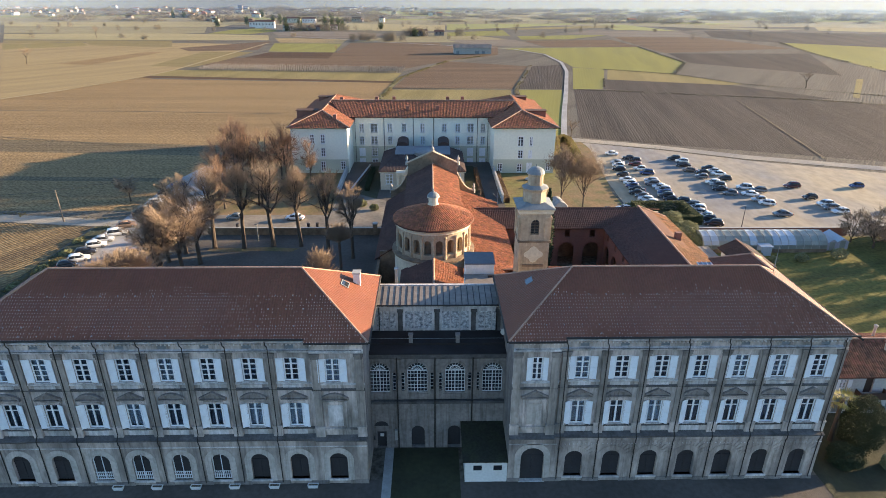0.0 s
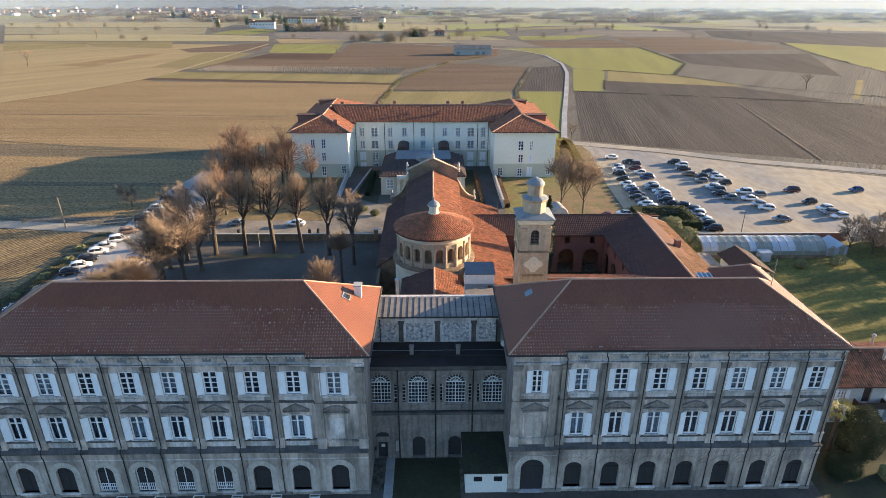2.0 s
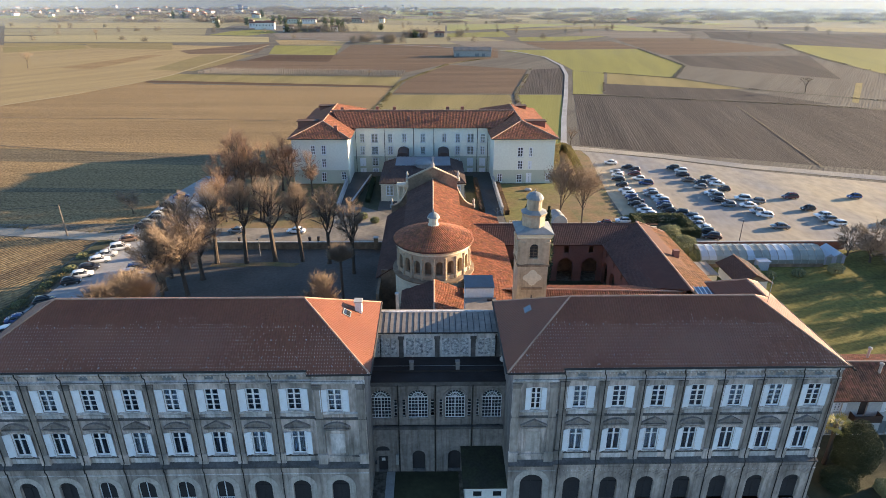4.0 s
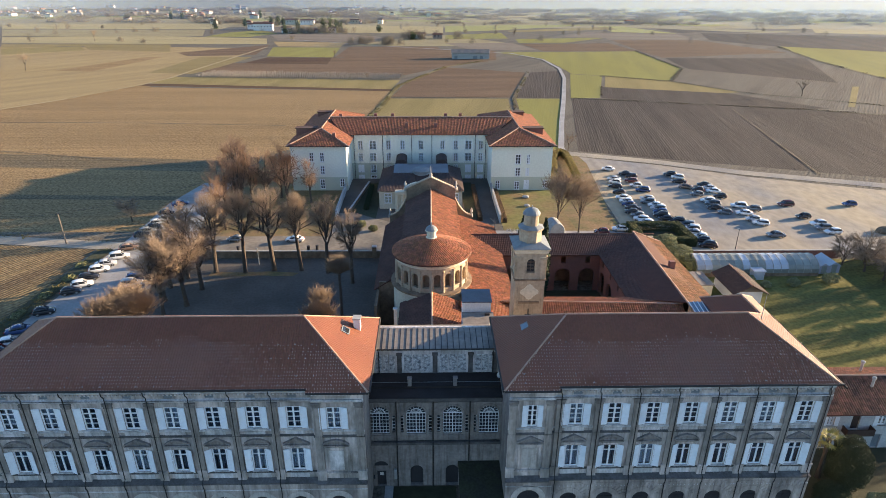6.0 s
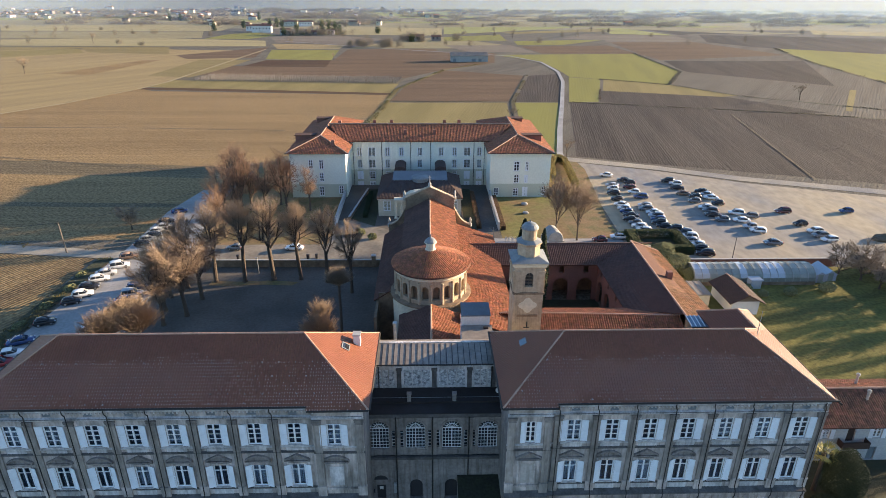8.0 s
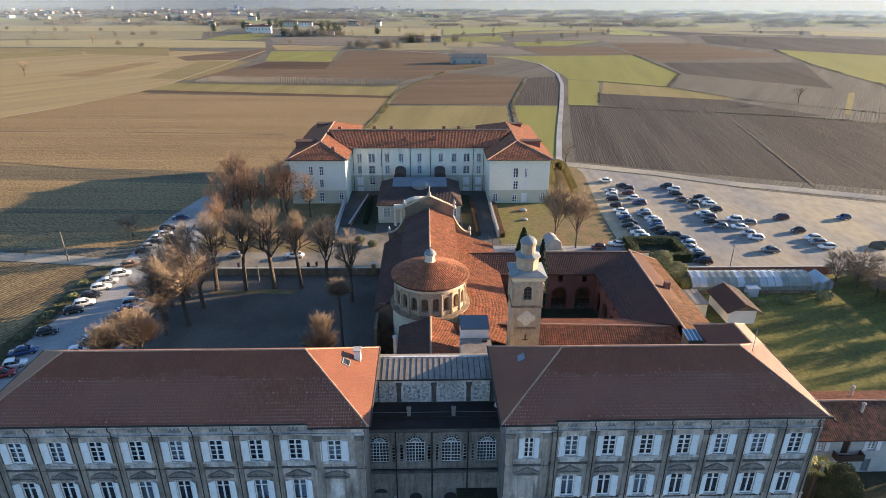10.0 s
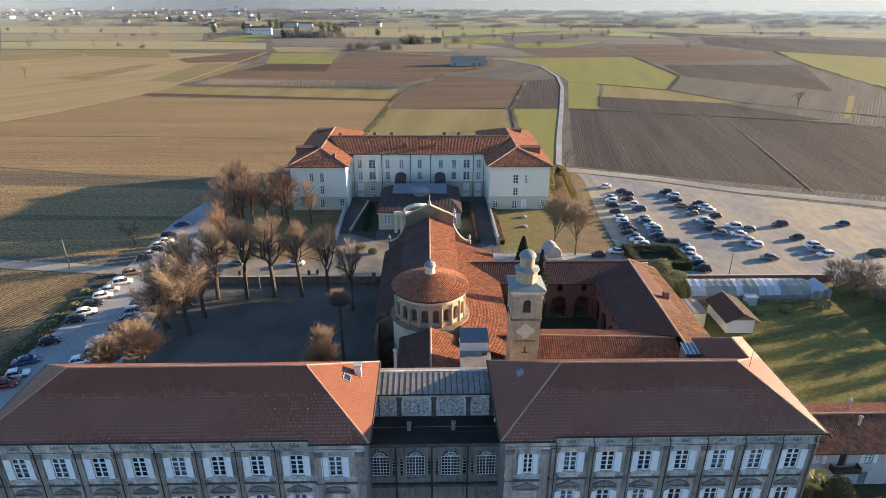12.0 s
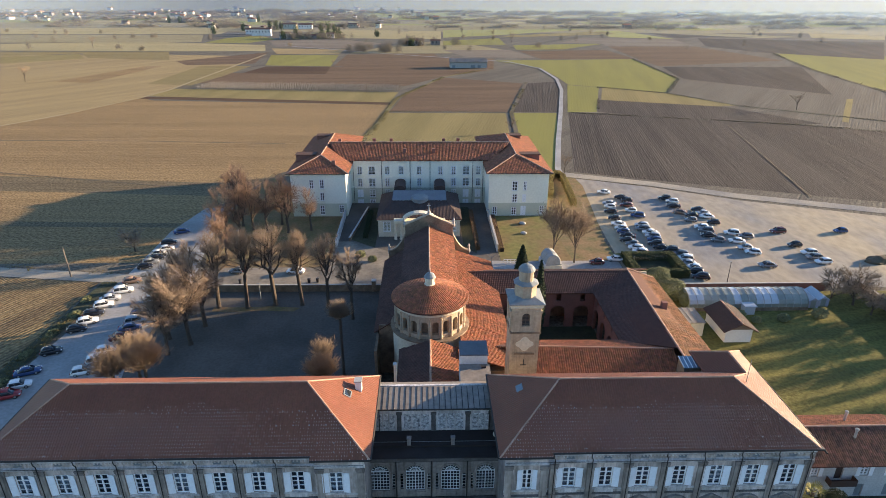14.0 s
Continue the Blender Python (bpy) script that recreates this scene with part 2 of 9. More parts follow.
GRAVEL_GREY = mat("grey_gravel", (0.34, 0.335, 0.325), 0.95, spots=(0.22, 0.215, 0.205), scale=0.15, amount=0.7, grain=2, grain_amount=0.35, bump=0.3, bump_scale=8)
GRAVEL_YARD = mat("tan_yard_gravel", (0.26, 0.225, 0.175), 0.95, spots=(0.13, 0.118, 0.1), scale=0.2, amount=0.9, grain=1.2, grain_amount=0.4, bump=0.3, bump_scale=6)
GRASS_DRY = mat("dry_grass", (0.21, 0.165, 0.07), 0.95, spots=(0.15, 0.14, 0.05), scale=0.3, amount=0.8, grain=1.5, grain_amount=0.5, bump=0.6, bump_scale=5)
LAWN_PATCHY = mat("patchy_brown_lawn", (0.205, 0.135, 0.06), 0.95, spots=(0.165, 0.165, 0.042), scale=0.11, amount=1.0, grain=0.8, grain_amount=0.5, bump=0.6, bump_scale=5)
LITTER = mat("leaf_strewn_grass", (0.235, 0.15, 0.072), 0.95, spots=(0.13, 0.12, 0.045), scale=0.25, amount=0.9, grain=1.5, grain_amount=0.5, bump=0.6, bump_scale=5)
# Grass whose colour already holds the shade of yards and courts
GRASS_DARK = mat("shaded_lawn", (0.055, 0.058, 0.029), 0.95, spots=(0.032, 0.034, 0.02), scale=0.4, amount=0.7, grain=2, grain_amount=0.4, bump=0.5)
EARTH = mat("bare_earth", (0.13, 0.1, 0.07), 0.95, spots=(0.085, 0.08, 0.04), scale=0.2, amount=0.8, grain=1.5, bump=0.5)
BARK = mat("grey_brown_bark", (0.1, 0.078, 0.06), 0.95, spots=(0.08, 0.065, 0.05), scale=2, amount=0.7, bump=0.5)
TWIG = mat("bare_twigs", (0.28, 0.203, 0.138), 0.95, spots=(0.175, 0.128, 0.09), scale=0.6, amount=0.6)
TWIG_RED = mat("reddish_bare_twigs", (0.235, 0.15, 0.1), 0.95, spots=(0.15, 0.1, 0.07), scale=0.6, amount=0.6)
SHOOT = mat("pale_bare_shoots", (0.25, 0.183, 0.122), 0.95, spots=(0.17, 0.125, 0.088), scale=0.6, amount=0.6)
SHOOT_GREY = mat("grey_bare_shoots", (0.25, 0.205, 0.155), 0.95, spots=(0.17, 0.14, 0.108), scale=0.6, amount=0.6)
STAKE = mat("pale_vine_stakes", (0.33, 0.28, 0.22), 0.9)
STRAW = mat("pale_straw", (0.37, 0.295, 0.165), 0.95, spots=(0.27, 0.22, 0.125), scale=0.4, amount=0.6)
FAR_TWIG = mat("distant_bare_wood", (0.17, 0.145, 0.11), 0.95, spots=(0.12, 0.108, 0.085), scale=0.02, amount=0.8)
LEAF = mat("evergreen_leaf", (0.026, 0.04, 0.018), 0.9, spots=(0.04, 0.05, 0.02), scale=0.8, amount=0.6, island=0.35)
LEAF_PALE = mat("olive_leaf", (0.17, 0.18, 0.085), 0.85, spots=(0.23, 0.22, 0.11), scale=0.8, amount=0.6, island=0.3)
BEECH = mat("dry_brown_hedge_leaf", (0.13, 0.075, 0.045), 0.9, spots=(0.09, 0.075, 0.035), scale=0.8, amount=0.6, island=0.3)
HEDGE = mat("clipped_hedge_leaf", (0.05, 0.066, 0.026), 0.9, spots=(0.075, 0.08, 0.03), scale=0.8, amount=0.6, island=0.3)
HEDGE_OLIVE = mat("olive_brown_hedge_leaf", (0.165, 0.14, 0.045), 0.9, spots=(0.13, 0.09, 0.04), scale=0.6, amount=0.8, island=0.3)
PALM = mat("palm_frond", (0.16, 0.17, 0.04), 0.7, spots=(0.3, 0.24, 0.07), scale=1.2, amount=0.6, island=0.25)
PAINT = mat("car_paint", (0.5, 0.5, 0.5), 0.25, spots=(0.3, 0.3, 0.3), amount=0.05, grain_amount=0.04, use_color=True, spec=0.6)
CAR_GLASS = mat("car_glass", (0.02, 0.024, 0.028), 0.06, spec=0.7)
RUBBER = mat("tyre_rubber", (0.02, 0.02, 0.02), 0.9)
ALLOY = mat("wheel_alloy", (0.5, 0.5, 0.5), 0.35, metal=0.8)
LAMP_RED = mat("tail_lamp", (0.35, 0.02, 0.02), 0.3)
LAMP_WHITE = mat("head_lamp", (0.75, 0.75, 0.75), 0.15)
WOOD = mat("weathered_wood", (0.2, 0.165, 0.13), 0.9, amount=0.5)
CONCRETE = mat("concrete", (0.4, 0.39, 0.36), 0.9, amount=0.5)
POLY = mat("greenhouse_film", (0.42, 0.46, 0.5), 0.4, spots=(0.38, 0.41, 0.43), scale=0.4, amount=0.6, per_object=0.08)
HUT = mat("grey_lilac_sheet", (0.36, 0.36, 0.42), 0.5, spots=(0.3, 0.3, 0.35), scale=0.6, amount=0.5)
POLY_DULL = mat("algae_stained_film", (0.27, 0.285, 0.25), 0.45, spots=(0.18, 0.19, 0.16), scale=0.6, amount=0.7, per_object=0.12)
# Gravel darkened in its colour for the shade lying over the yards
YARD = mat("shade_dark_gravel", (0.125, 0.108, 0.09), 0.95, spots=(0.068, 0.06, 0.05), scale=0.12, amount=0.8, grain=2, grain_amount=0.4, bump=0.3, bump_scale=8)
SLATE = mat("dark_metal_sheet", (0.13, 0.135, 0.15), 0.6, metal=0.1, amount=0.4)
BLUE = mat("blue_glass_roof", (0.2, 0.25, 0.3), 0.25, amount=0.3)
HALL_GLASS = mat("dull_roof_glazing", (0.15, 0.165, 0.19), 0.35, spots=(0.1, 0.11, 0.13), scale=0.4, amount=0.6)
BLACK = mat("black_door", (0.045, 0.042, 0.044), 0.7)
FELT = mat("mossy_roof_felt", (0.04, 0.039, 0.03), 0.95, spots=(0.05, 0.055, 0.03), scale=0.9, amount=0.8, grain=4, grain_amount=0.5, spec=0.1)

SOIL_TAN = field_mat("stubble_field", (0.425, 0.295, 0.14), (0.225, 0.152, 0.078), 90, 0.9, 0.35, stripe=0.5, clods=0.85, patches=0.4)
SOIL_ROWS = field_mat("stubble_in_rows", (0.4, 0.285, 0.135), (0.11, 0.083, 0.053), 27, 0.85, 0.4, stripe=0.42, clods=0.7, patches=0.55, wobble=2.2, rows=1.0)
# Meadow stripes run along the sun's azimuth, as painted streaks of tree shadow
MEADOW = field_mat("short_winter_meadow", (0.2, 0.18, 0.05), (0.115, 0.107, 0.036), 75, 2.6, 0.35, patch=0.05, stripe=0.35, wobble=5.0, clods=0.5, patches=0.8, rows=0.6)
SOIL_BAND = field_mat("grey_bare_soil", (0.265, 0.205, 0.118), (0.13, 0.107, 0.068), 90, 0.9, 0.4, stripe=0.5, clods=0.85, patches=0.5)
SOIL_BROWN = field_mat("ploughed_field", (0.2, 0.135, 0.082), (0.125, 0.086, 0.055), 86, 1.6, 0.35, stripe=0.3)
SOIL_TURNED = field_mat("fresh_turned_soil", (0.125, 0.078, 0.047), (0.085, 0.055, 0.036), 86, 1.2, 0.35, stripe=0.3)
SOIL_GREY = field_mat("grey_stubble", (0.205, 0.182, 0.138), (0.12, 0.107, 0.086), 36, 1.4, 0.4, stripe=0.32, clods=0.75)
SOIL_DARK = field_mat("harrowed_field", (0.11, 0.092, 0.075), (0.056, 0.048, 0.041), 10, 0.9, 0.35, stripe=0.3, clods=0.7, wobble=2.0)
SOIL_LIGHT = field_mat("pale_stubble", (0.385, 0.29, 0.14), (0.29, 0.22, 0.112), 36, 1.5, 0.2, stripe=0.1)
SOIL_OLIVE = field_mat("olive_fallow", (0.29, 0.228, 0.1), (0.225, 0.18, 0.085), 90, 1.6, 0.4, stripe=0.12)
SOWN = field_mat("sown_green_field", (0.27, 0.255, 0.07), (0.22, 0.205, 0.065), 12, 1.6, 0.08, stripe=0.08)
SOWN_DRY = field_mat("yellowing_green_field", (0.3, 0.242, 0.1), (0.215, 0.175, 0.072), 12, 1.5, 0.15, stripe=0.14)
GRAVEL_LOT = mat("pale_gravel_lot", (0.365, 0.303, 0.205), 0.95, spots=(0.19, 0.193, 0.2), scale=0.04, amount=1.0, grain=0.45, grain_amount=0.42, bump=0.25, bump_scale=3, stretch=(1.3, 0.6, 1))
# Far fields are paler than near ones: some haze is in these colours
FAR_TAN = field_mat("distant_stubble", (0.42, 0.352, 0.175), (0.32, 0.265, 0.14), 95, 9.0, 0.2, patch=0.01, stripe=0.25)
FAR_GREEN = field_mat("distant_meadow", (0.34, 0.335, 0.115), (0.3, 0.29, 0.11), 80, 9.0, 0.2, patch=0.01, stripe=0.1)
FAR_BROWN = field_mat("distant_plough", (0.235, 0.195, 0.145), (0.175, 0.147, 0.115), 100, 9.0, 0.2, patch=0.01, stripe=0.2)
FAR_GREY = field_mat("distant_fallow", (0.335, 0.285, 0.155), (0.25, 0.215, 0.122), 70, 9.0, 0.2, patch=0.01, stripe=0.2)
PLAIN = field_mat("far_farmland", (0.335, 0.285, 0.16), (0.265, 0.228, 0.135), 95, 14.0, 0.2, patch=0.006, stripe=0.1)


# ---- shapes ----
def mesh_of(bm, name, *materials):
    me = bpy.data.meshes.new(name)
    bm.to_mesh(me)
    bm.free()
    for m in materials:
        me.materials.append(m)
    return me


def part(name, bm, material, parent=None, label=""):
    """Links a bmesh (or a ready mesh) as one object under a thing or a part."""
    me = bm if isinstance(bm, bpy.types.Mesh) else mesh_of(bm, name, material)
    ob = new(name, me)
    ob.parent = parent
    return tagged(ob, label)


def thing(name, label, category, at=(0, 0, 0), turn=0, group="", kind=""):
    ob = new(name)
    ob.matrix_basis = pose(*at, 0, 0, turn)
    return tagged(ob, label, category, group, kind)


def sheet(name, bm, material, label, category, kind="structure", group=""):
    return tagged(new(name, mesh_of(bm, name, material)), label, category, group, kind)


def box(bm, x0, x1, y0, y1, z0, z1, m=None):
    v = [bm.verts.new((x, y, z)) for z in (z0, z1) for y in (y0, y1) for x in (x0, x1)]
    if m is not None:
        for p in v:
            p.co = m @ p.co
    for f in ((0, 2, 3, 1), (4, 5, 7, 6), (0, 1, 5, 4), (2, 6, 7, 3), (0, 4, 6, 2), (1, 3, 7, 5)):
        bm.faces.new([v[i] for i in f])
    return bm


def boxes(*rows):
    bm = bmesh.new()
    for r in rows:
        box(bm, *r)
    return bm


def loft(bm, rings, close=True, caps=True):
    """Joins rings of points, each of the same count."""
    vs = [[bm.verts.new(p) for p in r] for r in rings]
    n = len(rings[0])
    for a, b in zip(vs, vs[1:]):
        for i in range(n if close else n - 1):
            j = (i + 1) % n
            bm.faces.new((a[i], a[j], b[j], b[i]))
    if caps and close:
        bm.faces.new(vs[0][::-1])
        bm.faces.new(vs[-1])
    return bm


def turned(bm, profile, n=16, at=(0, 0), caps=True, a0=0.0):
    """A round body about an upright axis: profile of (radius, height)."""
    return loft(bm, [[(at[0] + r * math.cos(a0 + 2 * math.pi * i / n), at[1] + r * math.sin(a0 + 2 * math.pi * i / n), z) for i in range(n)] for r, z in profile], True, caps)


def tube(bm, p, q, r0, r1, n=6):
    p, q = Vector(p), Vector(q)
    d = (q - p)
    if d.length < 1e-5:
        return bm
    d.normalize()
    a = d.orthogonal().normalized()
    b = d.cross(a)
    ring = lambda c, r: [c + (a * math.cos(2 * math.pi * i / n) + b * math.sin(2 * math.pi * i / n)) * r for i in range(n)]
    return loft(bm, [ring(p, r0), ring(q, r1)])


def poly(bm, pts):
    bm.faces.new([bm.verts.new(p) for p in pts])
    return bm


def slab(bm, pts, thick):
    """A flat plate over an outline: the outline is its top."""
    n = len(pts)
    top = [bm.verts.new(p) for p in pts]
    low = [bm.verts.new((p[0], p[1], p[2] - thick)) for p in pts]
    bm.faces.new(top)
    bm.faces.new(low[::-1])
    for i in range(n):
        j = (i + 1) % n
        bm.faces.new((top[j], top[i], low[i], low[j]))
    bmesh.ops.recalc_face_normals(bm, faces=bm.faces)
    return bm


def arch_pts(x0, x1, z_spring, n=10, rise=None):
    """Points of a round arch from its right spring to its left."""
    c, r = (x0 + x1) / 2, (x1 - x0) / 2
    rise = r if rise is None else rise
    return [(c + r * math.cos(math.pi * i / n), z_spring + rise * math.sin(math.pi * i / n)) for i in range(n + 1)]


def wall_bay(bm, x0, x1, z0, z1, opening=None, y=0.0, deep=0.3, arch=0.0, place=None):
    """One bay of wall facing -y, with at most one opening (x0, x1, z0, z1) with reveals; arch: the rise of its round head above z1."""
    place = place or (lambda x, yy, z: (x, yy, z))
    V = lambda x, yy, z: bm.verts.new(place(x, yy, z))
    quad = lambda pts: bm.faces.new([V(*p) for p in pts])
    if opening is None:
        quad([(x0, y, z0), (x1, y, z0), (x1, y, z1), (x0, y, z1)])
        return bm
    a, b, c, d = opening
    quad([(x0, y, z0), (a, y, z0), (a, y, z1), (x0, y, z1)])
    quad([(b, y, z0), (x1, y, z0), (x1, y, z1), (b, y, z1)])
    if c > z0:
        quad([(a, y, z0), (b, y, z0), (b, y, c), (a, y, c)])
    head = arch_pts(a, b, d, 10, arch) if arch else [(b, d), (a, d)]
    for (xa, za), (xb, zb) in zip(head, head[1:]):
        quad([(xb, y, zb), (xa, y, za), (xa, y, z1), (xb, y, z1)])
        quad([(xa, y, za), (xb, y, zb), (xb, y + deep, zb), (xa, y + deep, za)])
    quad([(a, y, c), (a, y + deep, c), (a, y + deep, d), (a, y, d)])
    quad([(b, y + deep, c), (b, y, c), (b, y, d), (b, y + deep, d)])
    quad([(a, y + deep, c), (a, y, c), (b, y, c), (b, y + deep, c)])
    return bm


def inside(px, py, outline):
    """Which of the points lie in a convex or plain outline."""
    ok = np.zeros(len(px), bool)
    n = len(outline)
    for i in range(n):
        (x0, y0), (x1, y1) = outline[i], outline[(i + 1) % n]
        if abs(y1 - y0) < 1e-9:
            continue
        hit = ((y0 > py) != (y1 > py)) & (px < (x1 - x0) * (py - y0) / (y1 - y0) + x0)
        ok ^= hit
    return ok


def tiled(name, corners, material, deck_material, parent, course=0.34, width=0.26, height=0.06, lip=0.03, seed=0, label="", under=0.12, nib=0.0):
    """A slope of roof: a plate along the corners (eave from left to right first, seen from outside) and courses of curved tiles on it."""
    P = [Vector(c) for c in corners]
    u = (P[1] - P[0]).normalized()
    nrm = u.cross((P[-1] - P[0])).normalized()
    if nrm.z < 0:
        nrm = -nrm
    v = nrm.cross(u).normalized()
    if v.z < 0:
        v = -v
    flat = [((p - P[0]).dot(u), (p - P[0]).dot(v)) for p in P]
    bm = bmesh.new()
    top = [bm.verts.new(p) for p in P]
    low = [bm.verts.new(p - Vector((0, 0, under))) for p in P]
    bm.faces.new(top)
    bm.faces.new(low[::-1])
    for i in range(len(P)):
        j = (i + 1) % len(P)
        bm.faces.new((top[j], top[i], low[i], low[j]))
    bmesh.ops.recalc_face_normals(bm, faces=bm.faces)
    deck = part(name, bm, deck_material, parent, label)
    us, vs = [f[0] for f in flat], [f[1] for f in flat]
    gu = np.arange(min(us) + width / 2, max(us), width)
    gv = np.arange(min(vs) + course / 2, max(vs), course)
    U, W = np.meshgrid(gu, gv)
    U, W = U.ravel(), W.ravel()
    keep = inside(U, W, flat)
    U, W = U[keep], W[keep]
    rng = np.random.RandomState(seed + len(U))
    U = U + rng.uniform(-0.012, 0.012, len(U))
    n = len(U)
    if not n:
        return deck
    prof = [(-0.5, 0.0), (-0.28, 0.8), (0.0, 1.0), (0.28, 0.8), (0.5, 0.0)]
    u_, v_, n_, o_ = (np.array(k) for k in (u, v, nrm, P[0]))
    verts = np.zeros((n, 10, 3))
    tilt = lip + rng.uniform(-0.01, 0.012, n)
    for k, (a, h) in enumerate(prof):
        for e, (sv, lift) in enumerate(((-0.52, 1.0), (0.52, 0.0))):
            uu = U + a * width * (1.0 if e == 0 else 0.94)
            vv = W + sv * course
            hh = h * height + 0.012 + tilt * lift
            verts[:, e * 5 + k] = o_ + uu[:, None] * u_ + vv[:, None] * v_ + hh[:, None] * n_
    idx = np.arange(n)[:, None] * 10
    faces = []
    for k in range(4):
        faces.append(idx + np.array([k, k + 1, k + 6, k + 5]))
    faces.append(idx + np.array([4, 3, 2, 1]))
    quads = np.concatenate(faces)
    # added pale nibs imitate tile-edge glints, thinning out towards the ridge
    if nib:
        top = max(vs)
        fade = np.array([1.0 + 1.5 * noise.noise((a * 0.12, b * 0.3, 3.1)) for a, b in zip(U, W)]) - np.clip(W / top - 0.6, 0, 1) * 8
        m = rng.uniform(0, 1, n) < np.clip(fade, 0, 0.95)
        cu, cv = U[m], W[m] - course * 0.3
        k = len(cu)
        nv = np.zeros((k, 8, 3))
        for q, (a, b, h) in enumerate(((-1, -1, 0), (1, -1, 0), (1, 1, 0), (-1, 1, 0), (-0.8, -0.8, 1), (0.8, -0.8, 1), (0.8, 0.8, 1), (-0.8, 0.8, 1))):
            nv[:, q] = o_ + (cu + a * nib * 0.5)[:, None] * u_ + (cv + b * nib)[:, None] * v_ + ((height * 0.7 + 0.01 + h * (nib * 0.4 + 0.015)) * np.ones(k))[:, None] * n_
        hq = np.concatenate([np.arange(k)[:, None] * 8 + np.array(f) for f in ((4, 5, 6, 7), (0, 1, 5, 4), (1, 2, 6, 5), (2, 3, 7, 6), (3, 0, 4, 7))])
        hm = bpy.data.meshes.new("hook_course")
        hm.from_pydata(nv.reshape(-1, 3).tolist(), [], hq.tolist())
        hm.materials.append(GLINT)
        tagged(part("hook_course", hm, GLINT, deck), kind="stuff")
    me = bpy.data.meshes.new("tiles")
    me.from_pydata(verts.reshape(-1, 3).tolist(), [], quads.tolist())
    me.materials.append(material)
    tagged(part("roof_tiles", me, material, deck), kind="stuff")
    return deck


def caps(name, p, q, material, parent, r=0.14, step=0.4):
    """A row of half-round ridge tiles from p to q."""
    p, q = Vector(p), Vector(q)
    d = q - p
    n = max(1, int(d.length / step))
    side = d.cross(Vector((0, 0, 1))).normalized()
    up = side.cross(d).normalized()
    if up.z < 0:
        up = -up
    bm = bmesh.new()
    for i in range(n):
        a, b = p + d * (i / n), p + d * ((i + 1.12) / n)
        rows = [[c + side * (r * k * math.cos(math.pi * j / 5)) + up * (r * k * math.sin(math.pi * j / 5)) for j in range(6)] for c, k in ((a, 1.08), (b, 0.92))]
        loft(bm, rows, False, False)
    return part(name, bm, material, parent)


# ---- the ground, rough lie of the land ----
def flat(name, pts, z, material, label, category, group=""):
    bm = bmesh.new()
    poly(bm, [(x, y, z) for x, y in pts])
    bmesh.ops.recalc_face_normals(bm, faces=bm.faces)
    for f in bm.faces:
        if f.normal.z < 0:
            f.normal_flip()
    return sheet(name, bm, material, label, category, "structure", group)


flat("ground", [(-4500, -1500), (4500, -1500), (4500, 4500), (-4500, 4500)], 0.0, PLAIN, "flat winter farmland reaching to the hazy horizon", "ground")


# ---- the two front wings ----
def lattice(xs, zs, y0, y1):
    """One sheet of frame with square holes: xs and zs are the edges of its bars, bar and gap by turns."""
    bm = bmesh.new()
    V = {}

    def at(i, k, y):
        if (i, k, y) not in V:
            V[(i, k, y)] = bm.verts.new((xs[i], y, zs[k]))
        return V[(i, k, y)]

    solid = lambda i, k: 0 <= i < len(xs) - 1 and 0 <= k < len(zs) - 1 and (i % 2 == 0 or k % 2 == 0)
    for i in range(len(xs) - 1):
        for k in range(len(zs) - 1):
            if not solid(i, k):
                continue
            bm.faces.new([at(i, k, y0), at(i + 1, k, y0), at(i + 1, k + 1, y0), at(i, k + 1, y0)])
            bm.faces.new([at(i, k + 1, y1), at(i + 1, k + 1, y1), at(i + 1, k, y1), at(i, k, y1)])
            for di, dk, p, q in ((-1, 0, (i, k), (i, k + 1)), (1, 0, (i + 1, k + 1), (i + 1, k)), (0, -1, (i + 1, k), (i, k)), (0, 1, (i, k + 1), (i + 1, k + 1))):
                if not solid(i + di, k + dk):
                    bm.faces.new([at(*p, y0), at(*q, y0), at(*q, y1), at(*p, y1)])
    bmesh.ops.recalc_face_normals(bm, faces=bm.faces)
    return bm


